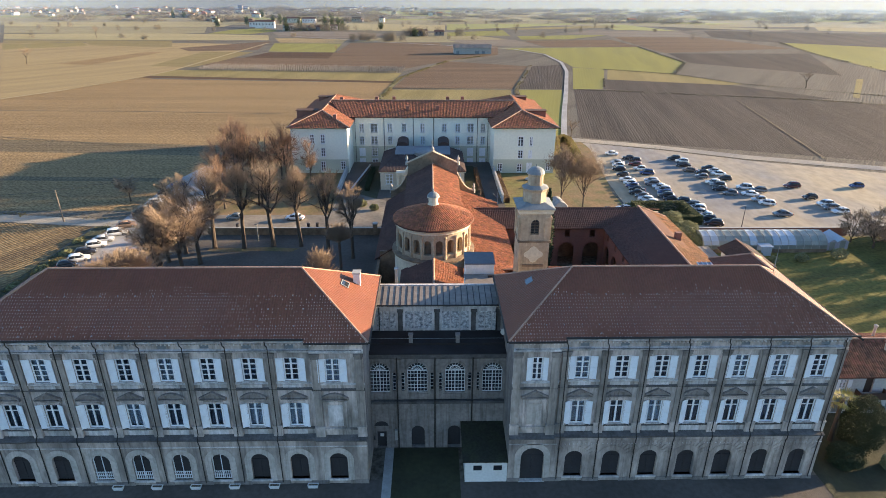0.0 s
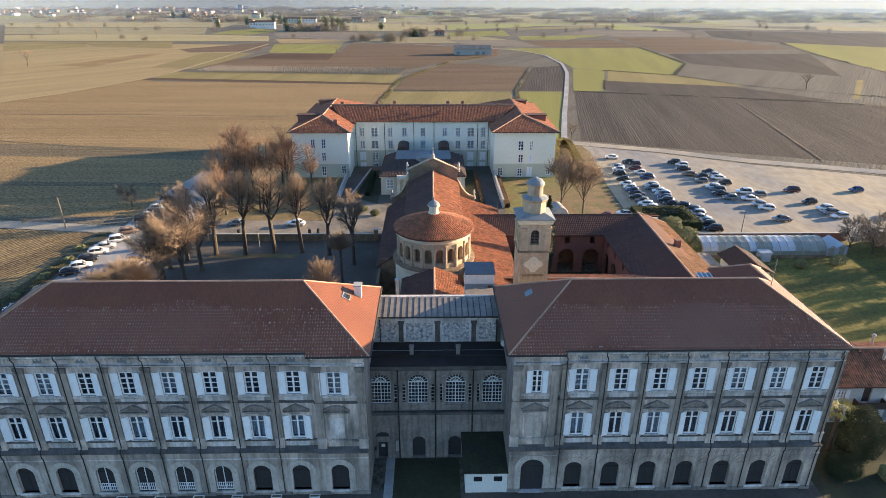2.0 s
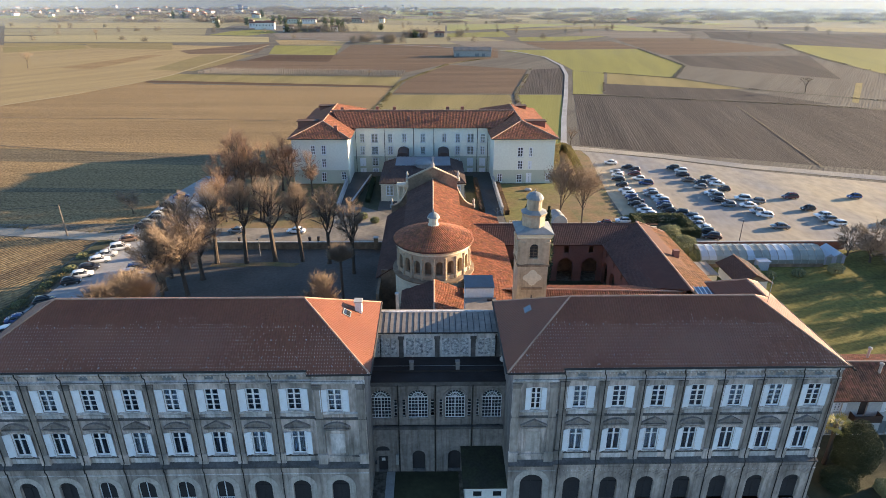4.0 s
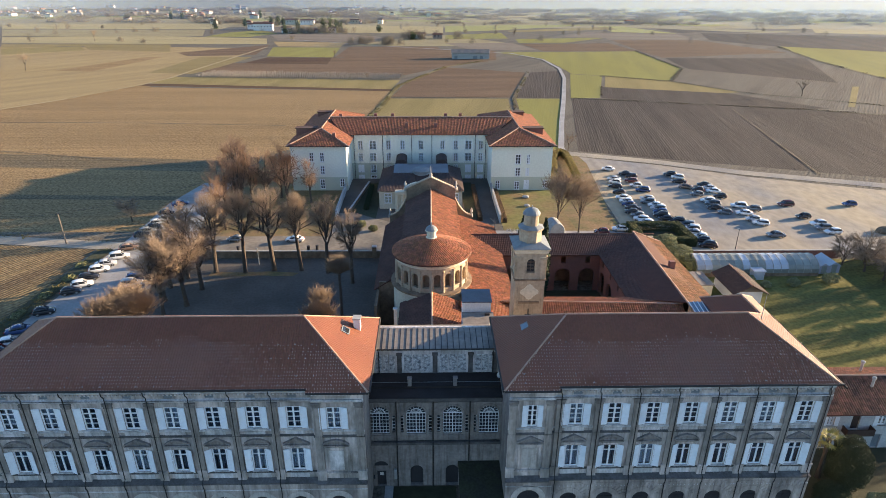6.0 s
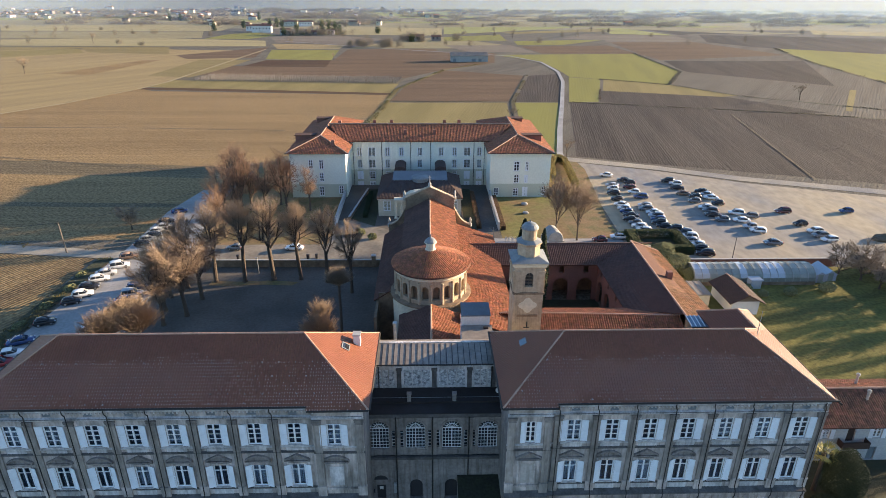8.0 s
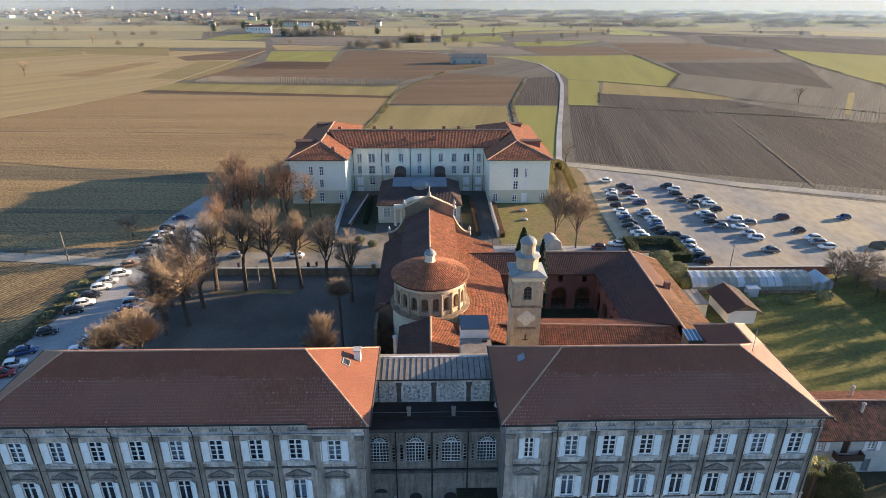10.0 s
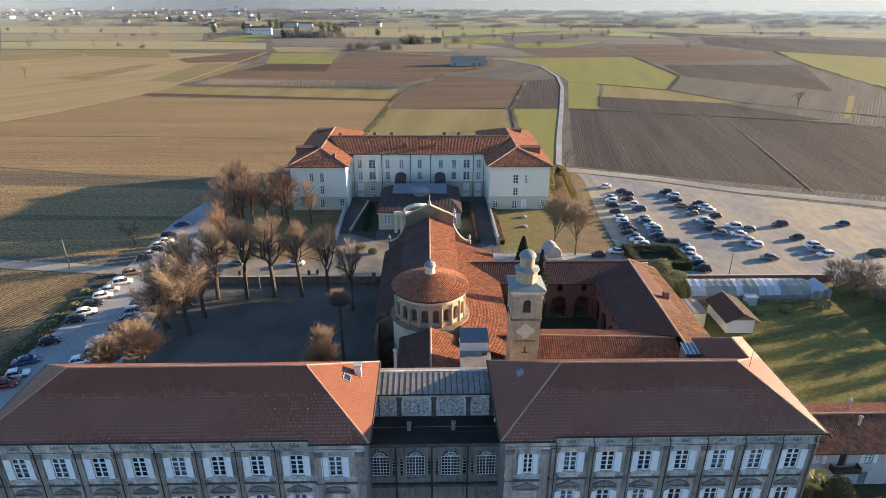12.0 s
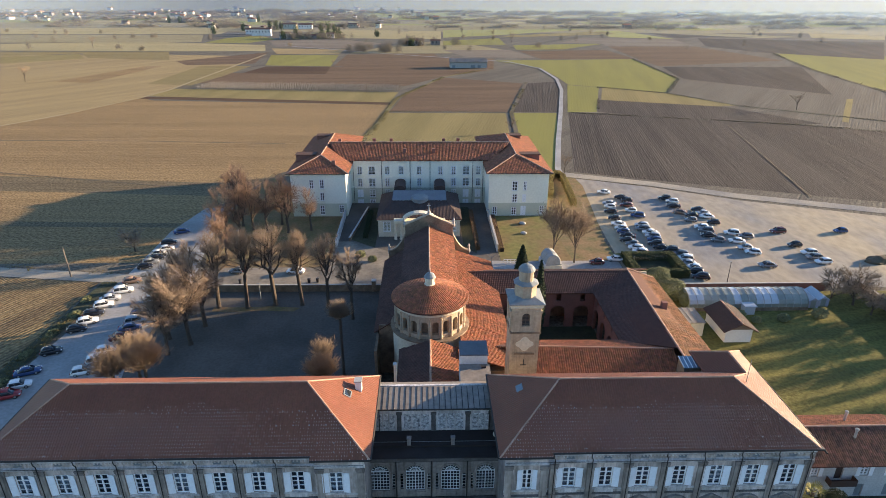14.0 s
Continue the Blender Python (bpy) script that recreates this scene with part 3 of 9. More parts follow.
def make_window(w, h, columns, rows, transom, parent, shutters=True, swing=(10, 14), curtain=None):
    """A white casement set 0.2 m into its reveal, with open shutters; its origin is the middle of its sill line."""
    bm = bmesh.new()
    t, d = 0.12, 0.08
    y = 0.07
    box(bm, -w / 2, -w / 2 + t, y, y + d, 0, h)
    box(bm, w / 2 - t, w / 2, y, y + d, 0, h)
    box(bm, -w / 2 + t, w / 2 - t, y, y + d, 0, t)
    box(bm, -w / 2 + t, w / 2 - t, y, y + d, h - t, h)
    box(bm, -0.085, 0.085, y - 0.01, y + d, t, h - t)
    if transom:
        box(bm, -w / 2 + t, w / 2 - t, y - 0.008, y + d, h * 0.72, h * 0.72 + 0.09)
    for r in range(1, rows):
        zz = t + (h * (0.72 if transom else 1.0) - 2 * t) * r / rows
        thick = 0.07 if r == 3 else 0.038
        for s in (-1, 1):
            box(bm, *sorted((s * 0.06, s * (w / 2 - t))), y + 0.01, y + d - 0.01, zz - thick, zz + thick)
    for s in (-1, 1):
        for c in range(1, columns):
            xx = s * (0.06 + (w / 2 - t - 0.06) * c / columns)
            box(bm, xx - 0.018, xx + 0.018, y + 0.012, y + d - 0.012, t, h - t)
    ob = part("window", bm, FRAME, parent, "white-painted casement window")
    pane = part("pane", boxes((-w / 2 + t, w / 2 - t, y + 0.025, y + 0.033, t, h - t)), GLASS, ob)
    pane.visible_shadow = False
    part("sill", boxes((-w / 2 - 0.12, w / 2 + 0.12, -0.14, 0.2, -0.1, -0.004)), STUCCO_PALE, ob)
    if curtain:
        cb = bmesh.new()
        k = 14
        loft(cb, [[(-w / 2 + w * i / k, 0.36 + 0.03 * (-1) ** i, z) for i in range(k + 1)] for z in (0.05, h)], False, False)
        part("curtain", cb, curtain, ob, "drawn pale curtain" if curtain == CURTAIN else "added dark blue sheet imitating sky reflected in the pane")
    if shutters:
        for s, a in zip((-1, 1), swing):
            sb = bmesh.new()
            sw = w / 2 + 0.0
            sb.free()
            sb = lattice([0, 0.08, sw - 0.08, sw], [0, 0.12, h / 2 - 0.06, h / 2 + 0.06, h - 0.12, h], -0.045, 0.0)
            for z0, z1 in ((0.12, h / 2 - 0.06), (h / 2 + 0.06, h - 0.12)):
                k = 9
                zig = [(-0.045, z0)]
                for i in range(k):
                    zig += [(-0.004, z0 + (z1 - z0) * (i + 0.8) / k), (-0.045, z0 + (z1 - z0) * (i + 1) / k)]
                loft(sb, [[(x, yy, z) for yy, z in zig] for x in (0.08, sw - 0.08)], False, False)
            bmesh.ops.remove_doubles(sb, verts=sb.verts, dist=0.001)
            sh = part("shutter", sb, SHUTTER, ob, "open white louvred shutter")
            flip = Matrix.Diagonal((s, 1, 1, 1))
            sh.data.transform(flip)
            sh.matrix_basis = pose(s * (w / 2 + 0.0), -0.02, 0, 0, 0, -s * a)
    return ob


def pediment(parent, x, z, w, kind, y=0.0):
    """The hood over a lower window: a flat cornice on which a low triangle or segment stands."""
    bm = bmesh.new()
    box(bm, x - w / 2, x + w / 2, y - 0.22, y, z, z + 0.12)
    n = 9
    if kind == "round":
        top = [(x - w / 2 + w * i / (n - 1), z + 0.12 + 0.62 * math.sin(math.pi * i / (n - 1)) ** 0.8 * 0.9) for i in range(n)]
    else:
        top = [(x - w / 2, z + 0.12), (x, z + 0.8), (x + w / 2, z + 0.12)]
    for (xa, za), (xb, zb) in zip(top, top[1:]):
        loft(bm, [[(xa, y - 0.26, za), (xa, y, za), (xa, y, za + 0.15), (xa, y - 0.26, za + 0.15)], [(xb, y - 0.26, zb), (xb, y, zb), (xb, y, zb + 0.15), (xb, y - 0.26, zb + 0.15)]])
    poly(bm, [(px, y - 0.06, pz) for px, pz in top])
    bmesh.ops.recalc_face_normals(bm, faces=bm.faces)
    return part("pediment", bm, STUCCO_MID, parent, "streaked grey window pediment")


def front_wing(label, x0, x1, windows, end_bay, blind, arches, railed, gate, edges):
    """A three-storey wing. windows: centres; end_bay: (x0, x1, centre) of the bay that stands forward; edges: pilaster centres."""
    cx = (x0 + x1) / 2
    wing = thing("palace_wing", label, "building", (cx, 47.05, 0), group="front wings")
    X = lambda x: x - cx
    F = -0.5   # the ground floor stands forward
    E = -0.22   # so does the end bay
    # outer walls
    bays = sorted(windows + [end_bay[2]])
    cuts = [x0] + [(a + b) / 2 for a, b in zip(bays, bays[1:])] + [x1]
    for k, c in enumerate(cuts[1:-1]):
        for e in end_bay[:2]:
            if abs(c - e) < 1.2:
                cuts[k + 1] = e
    up, low, gr = bmesh.new(), bmesh.new(), bmesh.new()
    for a, b in zip(cuts, cuts[1:]):
        c = min(bays, key=lambda q: abs(q - (a + b) / 2))
        y = E if c == end_bay[2] else 0.0
        w = 1.0 if (blind and c == end_bay[2] and x0 > 0) else 1.36
        wall_bay(up, X(a), X(b), 10.6, 15.3, (X(c) - w / 2, X(c) + w / 2, 12.0, 14.5), y)
        if c == end_bay[2]:
            wall_bay(low, X(a), X(b), 5.5, 10.6, None, y)
        else:
            wall_bay(low, X(a), X(b), 5.5, 10.6, (X(c) - 0.68, X(c) + 0.68, 6.8, 9.5), y)
        wall_bay(up, X(a), X(b), 15.3, 16.35, None if c == end_bay[2] else (X(c) - 0.42, X(c) + 0.42, 15.5, 15.92), y, 0.25)
        if c != end_bay[2]:
            part("frieze_panel", boxes((X(c) - 0.42, X(c) + 0.42, y + 0.1, y + 0.16, 15.5, 15.92)), LEAD, wing, "dull grey panel in the frieze")
    part("upper_wall", up, STUCCO, wing)
    part("middle_wall", low, STUCCO, wing)
    gcuts = [x0] + [(a + b) / 2 for a, b in zip(arches, arches[1:])] + [x1]
    for a, b, c in zip(gcuts, gcuts[1:], arches):
        hw, spring = (1.15, 3.05) if c == gate else (0.87, 2.95)
        wall_bay(gr, X(a), X(b), -0.3, 5.35, (X(c) - hw, X(c) + hw, 0.0 if c == gate else 0.66, spring), F, 0.5, hw)
    part("ground_floor_wall", gr, STUCCO_BASE, wing, "pale rusticated ground-floor wall")
    side = bmesh.new()
    box(side, X(x0), X(x0) + 0.4, -0.2, 12.4, -0.3, 16.35)
    box(side, X(x1) - 0.4, X(x1), -0.2, 12.4, -0.3, 16.35)
    box(side, X(x0) + 0.4, X(x1) - 0.4, 12.0, 12.4, -0.3, 16.35)
    part("outer_wall", side, STUCCO_MID, wing)
    for z in (0.0, 5.45, 10.6, 16.3):
        part("inner_floor", boxes((X(x0) + 0.42, X(x1) - 0.42, 0.46, 11.9, z - 0.1, z)), ROOM_BLUE, wing)
    part("inner_wall", boxes((X(x0) + 0.42, X(x1) - 0.42, 4.0, 4.2, 0.002, 16.18)), ROOM_BLUE, wing)
    # horizontal mouldings
    ex0, ex1 = X(end_bay[0]), X(end_bay[1])

    def course(name, z0, z1, out, material, drop=True):
        for a, b, y in ((X(x0), X(x1), 0.0), (ex0, ex1, E)):
            if y == 0.0:
                a, b = (a, ex0) if end_bay[0] > (x0 + x1) / 2 else (ex1, b)
            bm = bmesh.new()
            loft(bm, [[(q, y, z0), (q, y - out * 0.55, z0), (q, y - out, z0 + (z1 - z0) * 0.55), (q, y - out, z1), (q, y, z1 + 0.04 + out * 0.3)] for q in (a - 0.03, b + 0.03)])
            bmesh.ops.recalc_face_normals(bm, faces=bm.faces)
            part(name, bm, material, wing)

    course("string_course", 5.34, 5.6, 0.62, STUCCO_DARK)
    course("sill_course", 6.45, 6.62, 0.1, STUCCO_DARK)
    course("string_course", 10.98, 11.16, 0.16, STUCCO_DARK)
    course("sill_course", 11.62, 11.76, 0.1, STUCCO_PALE)
    course("architrave", 15.12, 15.36, 0.22, STUCCO_PALE)
    course("cornice", 16.1, 16.34, 0.26, STUCCO_PALE)
    # a thin dark line along the architrave, built as a rod
    part("cable", tube(bmesh.new(), (X(x0) + 0.1, -0.3, 15.42), (X(x1) - 0.1, -0.3, 15.42), 0.022, 0.022, 5), PIPE, wing)
    # dentils under the cornice
    den = bmesh.new()
    q = x0 + 0.3
    while q < x1 - 0.2:
        box(den, X(q), X(q) + 0.12, -0.26 + (E if end_bay[0] <= q <= end_bay[1] else 0), 0.0, 15.98, 16.12)
        q += 0.36
    tagged(part("dentil_course", den, STUCCO_PALE, wing), kind="stuff")
    # pilasters, downpipes
    for e in edges:
        y = E if end_bay[0] - 0.1 <= e <= end_bay[1] + 0.1 else 0.0
        bm = bmesh.new()
        box(bm, X(e) - 0.36, X(e) + 0.36, y - 0.16, y, 6.95, 14.5)
        pil = part("pilaster", bm, STUCCO_PIER, wing)
        b2 = bmesh.new()
        loft(b2, [[(X(e) - s, y, z), (X(e) - s, y - d, z), (X(e) + s, y - d, z), (X(e) + s, y, z)] for s, d, z in ((0.37, 0.17, 14.5), (0.4, 0.2, 14.6), (0.37, 0.18, 14.68), (0.45, 0.25, 14.9), (0.47, 0.27, 15.11))])
        for s in (-1, 1):
            tube(b2, (X(e) + s * 0.38, y - 0.26, 14.86), (X(e) + s * 0.38, y - 0.1, 14.86), 0.08, 0.08, 8)
        part("capital", b2, STUCCO_MID, pil, "sooty carved capital")
        b3 = bmesh.new()
        box(b3, X(e) - 0.44, X(e) + 0.44, y - 0.24, y, 5.72, 6.9)
        box(b3, X(e) - 0.48, X(e) + 0.48, y - 0.28, y, 6.8, 6.95)
        part("pedestal", b3, STUCCO, pil)
    for e in edges:
        if end_bay[0] + 0.3 < e < end_bay[1] - 0.3:
            continue
        bm = bmesh.new()
        path = [(X(e) - 0.16, -0.46, 16.5), (X(e) - 0.16, -0.42, 16.1), (X(e), -0.38, 15.85), (X(e), -0.38, 6.1), (X(e), -0.72, 5.75), (X(e), -0.72, 5.2), (X(e), -0.6, 5.0), (X(e), -0.6, 0.3)]
        for p, q in zip(path, path[1:]):
            tube(bm, p, q, 0.05, 0.05, 6)
        part("downpipe", bm, PIPE, wing, "dark metal downpipe")
    # windows
    kinds_up = [make_window(1.36, 2.5, 1, 4, False, wing, True, sw, cur) for sw, cur in (((8, 11), PANE_NAVY), ((14, 7), PANE_NAVY), ((9, 9), CURTAIN))]
    kinds_low = [make_window(1.36, 2.7, 1, 1, True, wing, True, sw, cur) for sw, cur in (((24, 16), PANE_NAVY), ((12, 24), PANE_NAVY), ((20, 18), CURTAIN))]
    rnd = random.Random(int(x1))
    used = set()

    def place(kinds, x, y, z):
        k = rnd.choice((0, 0, 1, 2, 2)) % len(kinds)
        ob = kinds[k] if kinds[k] not in used else copy_thing(kinds[k], Matrix())
        used.add(kinds[k])
        ob.matrix_basis = pose(X(x), y, z)

    for c in sorted(windows):
        place(kinds_up, c, 0, 12.0)
        place(kinds_low, c, 0, 6.8)
        surround = bmesh.new()
        for a, b in ((-0.92, -0.69), (0.69, 0.92)):
            box(surround, X(c) + a, X(c) + b, -0.07, 0, 6.7, 9.72)
        box(surround, X(c) - 0.69, X(c) + 0.69, -0.07, 0, 9.5, 9.72)
        part("window_surround", surround, STUCCO, wing)
        pediment(wing, X(c), 9.95, 2.5, "triangle" if bays.index(c) % 2 else "round")
        part("apron_panel", boxes((X(c) - 0.95, X(c) + 0.95, -0.05, 0, 5.85, 6.4)), STUCCO_PALE, wing)
        part("apron_panel", boxes((X(c) - 0.95, X(c) + 0.95, -0.05, 0, 11.25, 11.58)), STUCCO_PALE, wing)
    # the end bay: a window above, a blind niche below
    for ob in kinds_up + kinds_low:
        if ob not in used:
            for o in [ob, *ob.children_recursive]:
                bpy.data.objects.remove(o)
    kinds_up = [k for k in kinds_up if k in used]
    c = end_bay[2]
    if x0 > 0:
        narrow = make_window(1.0, 2.5, 1, 4, False, wing, True, (8, 8), PANE_NAVY)
        narrow.matrix_basis = pose(X(c), E, 12.0)
    else:
        place(kinds_up, c, E, 12.0)
    nb = boxes((X(c) - 1.1, X(c) - 0.88, E - 0.09, E, 6.7, 9.75), (X(c) + 0.88, X(c) + 1.1, E - 0.09, E, 6.7, 9.75), (X(c) - 0.88, X(c) + 0.88, E - 0.09, E, 9.5, 9.75),
               (X(c) - 1.3, X(c) + 1.3, E - 0.2, E, 6.5, 6.7))
    part("blind_window", nb, STUCCO, wing, "blocked window with a plaster surround")
    part("panel", boxes((X(c) - 0.7, X(c) + 0.7, E - 0.04, E, 6.9, 9.3)), STUCCO_PALE if x0 < 0 else STUCCO_RING, wing)
    pediment(wing, X(c), 9.95, 2.6, "round" if x0 < 0 else "triangle", E)
    # ground-floor arches
    for c in arches:
        hw, spring = (1.15, 3.05) if c == gate else (0.87, 2.95)
        ring = bmesh.new()
        k = 18
        arc = [math.pi * i / k for i in range(k + 1)]
        wide = hw + 0.62
        for t0, t1 in zip(arc, arc[1:]):
            loft(ring, [[(X(c) + r * math.cos(t), F - o, spring + r * math.sin(t)) for r, t in ((hw + 0.01, t0), (wide, t0), (wide, t1), (hw + 0.01, t1))] for o in (0.0, 0.05)])
        for q in (-1, 1):
            xa, xb = sorted((X(c) + q * (hw + 0.01), X(c) + q * wide))
            box(ring, xa, xb, F - 0.05, F, 0.44, spring)
        bmesh.ops.remove_doubles(ring, verts=ring.verts, dist=0.002)
        bmesh.ops.recalc_face_normals(ring, faces=ring.faces)
        part("archivolt", ring, STUCCO_RING if x0 < 0 or c == gate else STUCCO_BASE, wing, "smooth pale plaster arch surround")
        if x0 > 0 and c != gate:
            n = 15
            for i in range(1, n - 1):
                a0, a1 = math.pi * (i + 0.1) / n, math.pi * (i + 0.9) / n
                reach = 1.15 if i % 2 else 0.9
                top = lambda t: min(hw + 0.66 + reach, (5.1 - spring) / max(0.05, math.sin(t)), 1.8 / max(0.05, abs(math.cos(t))))
                stone = bmesh.new()
                loft(stone, [[(X(c) + r * math.cos(a), F - o, spring + r * math.sin(a)) for r, a in ((wide + 0.04, a0), (max(wide + 0.1, top(a0)), a0), (max(wide + 0.1, top(a1)), a1), (wide + 0.04, a1))] for o in (0.0, 0.06)])
                bmesh.ops.recalc_face_normals(stone, faces=stone.faces)
                part("voussoir", stone, STUCCO_BASE, wing)
        fill = bmesh.new()
        pts = [(X(c) - hw, 0.0), (X(c) + hw, 0.0)] + [(x + 0, z) for x, z in arch_pts(X(c) - hw, X(c) + hw, spring, 10)]
        poly(fill, [(x, F + 0.3, z) for x, z in pts])
        box(fill, X(c) - 0.03, X(c) + 0.03, F + 0.25, F + 0.295, 0.4, spring + hw - 0.02)
        box(fill, X(c) - hw, X(c) + hw, F + 0.25, F + 0.295, spring - 0.05, spring + 0.05)
        door = part("arched_door", fill, BLACK, wing, "dark arched doorway leaf")
        if c in railed:
            rail = bmesh.new()
            for z in (0.78, 1.2, 1.6):
                box(rail, X(c) - hw, X(c) + hw, F + 0.08, F + 0.12, z, z + 0.05)
            for i in range(9):
                xx = X(c) - hw + 2 * hw * (i + 0.5) / 9
                box(rail, xx - 0.03, xx + 0.03, F + 0.09, F + 0.11, 0.7, 1.68)
            part("railing", rail, FRAME, door, "white-painted window railing")
            arc = arch_pts(X(c) - hw + 0.03, X(c) + hw - 0.03, spring, 8)
            fr = bmesh.new()
            for s in (-1, 0, 1):
                box(fr, X(c) + s * 0.82 - 0.035, X(c) + s * 0.82 + 0.035, F + 0.19, F + 0.24, 0.6, spring + (0.82 if s == 0 else 0))
            for (xa, za), (xb, zb) in zip(arc, arc[1:]):
                tube(fr, (xa, F + 0.21, za), (xb, F + 0.21, zb), 0.035, 0.035, 4)
            part("window_frame", fr, FRAME, door)
        part("threshold", boxes((X(c) - hw - 0.15, X(c) + hw + 0.15, F - 0.16, F + 0.445, 0.46 if c != gate else -0.05, 0.66 if c != gate else 0.06)), STUCCO_PALE, wing)
    # coursed joints of the ground floor, as raised bands of plaster
    for z in (4.62,):
        part("plaster_band", boxes((X(x0), X(x1), F - 0.05, F, z, z + 0.1)), STUCCO_PALE, wing)
    # plinth
    for a, b in zip([x0] + [c + (1.15 if c == gate else 1.03) for c in arches], [c - (1.15 if c == gate else 1.03) for c in arches] + [x1]):
        part("plinth", boxes((X(a), X(b), F - 0.1, F, -0.3, 0.42)), STUCCO_MID, wing)
    # roof
    ya, yb, yr, ze, zr = -0.72, 13.0, 6.14, 16.46, 20.72
    a, b = X(x0) - 0.62, X(x1) + 0.62
    h = 6.86
    ym = ya + 0.36
    zm = ze + 0.36 * (zr - ze) / (yr - ya)
    if end_bay[0] > cx:
        front = [(a + 0.36, ym, zm), (ex0 - 0.3, ym, zm), (ex0 - 0.3, ya, ze), (b, ya, ze), (b - h, yr, zr), (a + h, yr, zr)]
        eaves = [(a, ex0 - 0.3, ym - 0.08, zm), (ex0 - 0.3, b, ya - 0.08, ze)]
        cut_a, cut_b = 0.36, 0.0
    else:
        front = [(a, ya, ze), (ex1 + 0.3, ya, ze), (ex1 + 0.3, ym, zm), (b - 0.36, ym, zm), (b - h, yr, zr), (a + h, yr, zr)]
        eaves = [(a, ex1 + 0.3, ya - 0.08, ze), (ex1 + 0.3, b, ym - 0.08, zm)]
        cut_a, cut_b = 0.0, 0.36
    tiled("roof", front, TILE_DARK, DECK_DARK, wing, 0.34, 0.25, 0.028, 0.03, 1, "brown interlocking tile roof slope", nib=0.07)
    tiled("roof", [(b, yb, ze), (a, yb, ze), (a + h, yr, zr), (b - h, yr, zr)], TILE_DARK, DECK_DARK, wing, 0.38, 0.3, 0.028, 0.03, 2)
    tiled("roof", [(a, yb, ze), (a, ya + cut_a, ze)] + ([(a + cut_a, ym, zm)] if cut_a else []) + [(a + h, yr, zr)], TILE_DARK, DECK_DARK, wing, 0.38, 0.3, 0.028, 0.03, 3)
    tiled("roof", ([(b - cut_b, ym, zm)] if cut_b else []) + [(b, ya + cut_b, ze), (b, yb, ze), (b - h, yr, zr)], TILE_DARK, DECK_DARK, wing, 0.38, 0.3, 0.028, 0.03, 4)
    caps("ridge_tiles", (a + h, yr, zr), (b - h, yr, zr), RIDGE, wing, 0.12)
    for p, q in (((a + cut_a, ya + cut_a, zm if cut_a else ze), (a + h, yr, zr)), ((b - cut_b, ya + cut_b, zm if cut_b else ze), (b - h, yr, zr)), ((a, yb, ze), (a + h, yr, zr)), ((b, yb, ze) if x0 < 0 else (b - 3.16, yb - 3.16, ze + 1.96), (b - h, yr, zr))):
        caps("hip_tiles", p, q, RIDGE, wing, 0.1)
    for p, q in (*(((e0, ey, ez - 0.02), (e1, ey, ez - 0.02)) for e0, e1, ey, ez in eaves), ((b + 0.08, ya, ze - 0.02), (b + 0.08, yb, ze - 0.02)), ((a - 0.08, ya, ze - 0.02), (a - 0.08, yb, ze - 0.02))):
        part("gutter", tube(bmesh.new(), p, q, 0.1, 0.1, 8), PIPE, wing, "dark eaves gutter")
    soff = boxes(*((e0, e1, ey + 0.1, 0.1, ez - 0.13, ez - 0.06) for e0, e1, ey, ez in eaves))
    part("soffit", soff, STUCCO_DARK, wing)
    # snow guards, staggered over the slope
    guard = mesh_of(boxes((-0.04, 0.04, -0.02, 0.04, -0.06, 0.07)), "snow_guard", CONCRETE)
    for r, f in enumerate((0.09, 0.2, 0.42, 0.6)):
        xx = a + h * f + (0.6 if r % 2 else 1.4)
        while xx < b - h * f - 0.4:
            g = part("snow_guard", guard, CONCRETE, wing)
            g.matrix_basis = pose(xx, ya + (yr - ya) * f, ze + (zr - ze) * f + 0.1)
            xx += 1.62
    return wing


front_wing("grey three-storey palace wing with white shutters and brown roof", -42.8, -6.1,
                       [-39.44 + 3.81 * i for i in range(8)], (-10.95, -6.1, -8.95), True,
                       [-39.75 + 3.845 * i for i in range(9)], [-39.75 + 3.845 * i for i in (2, 3, 4, 5)], None,
                       [-41.3 + 3.81 * i for i in range(8)] + [-10.5, -6.5])
front_wing("grey three-storey palace wing with an arched gateway and white shutters", 7.7, 38.6,
                        [14.2 + 3.72 * i for i in range(7)], (7.7, 12.0, 9.95), True,
                        [10.1] + [14.2 + 3.72 * i for i in range(7)], [], 10.1,
                        [8.1, 11.6] + [12.6 + 3.72 * i for i in range(7)] + [38.2])

# chimney, roof hatches
def chimney(at, w, d, h, material, label, cap=True, tilt=0):
    ch = thing("chimney", label, "chimney", at, tilt)
    part("shaft", boxes((-w / 2, w / 2, -d / 2, d / 2, -0.6, h)), material, ch)
    if cap:
        part("cap", boxes((-w / 2 - 0.08, w / 2 + 0.08, -d / 2 - 0.08, d / 2 + 0.08, h, h + 0.14)), CONCRETE, ch)
    return ch


chimney((-7.45, 55.9, 17.75), 0.7, 0.75, 1.1, WHITE, "white rendered chimney on the tiled hip")


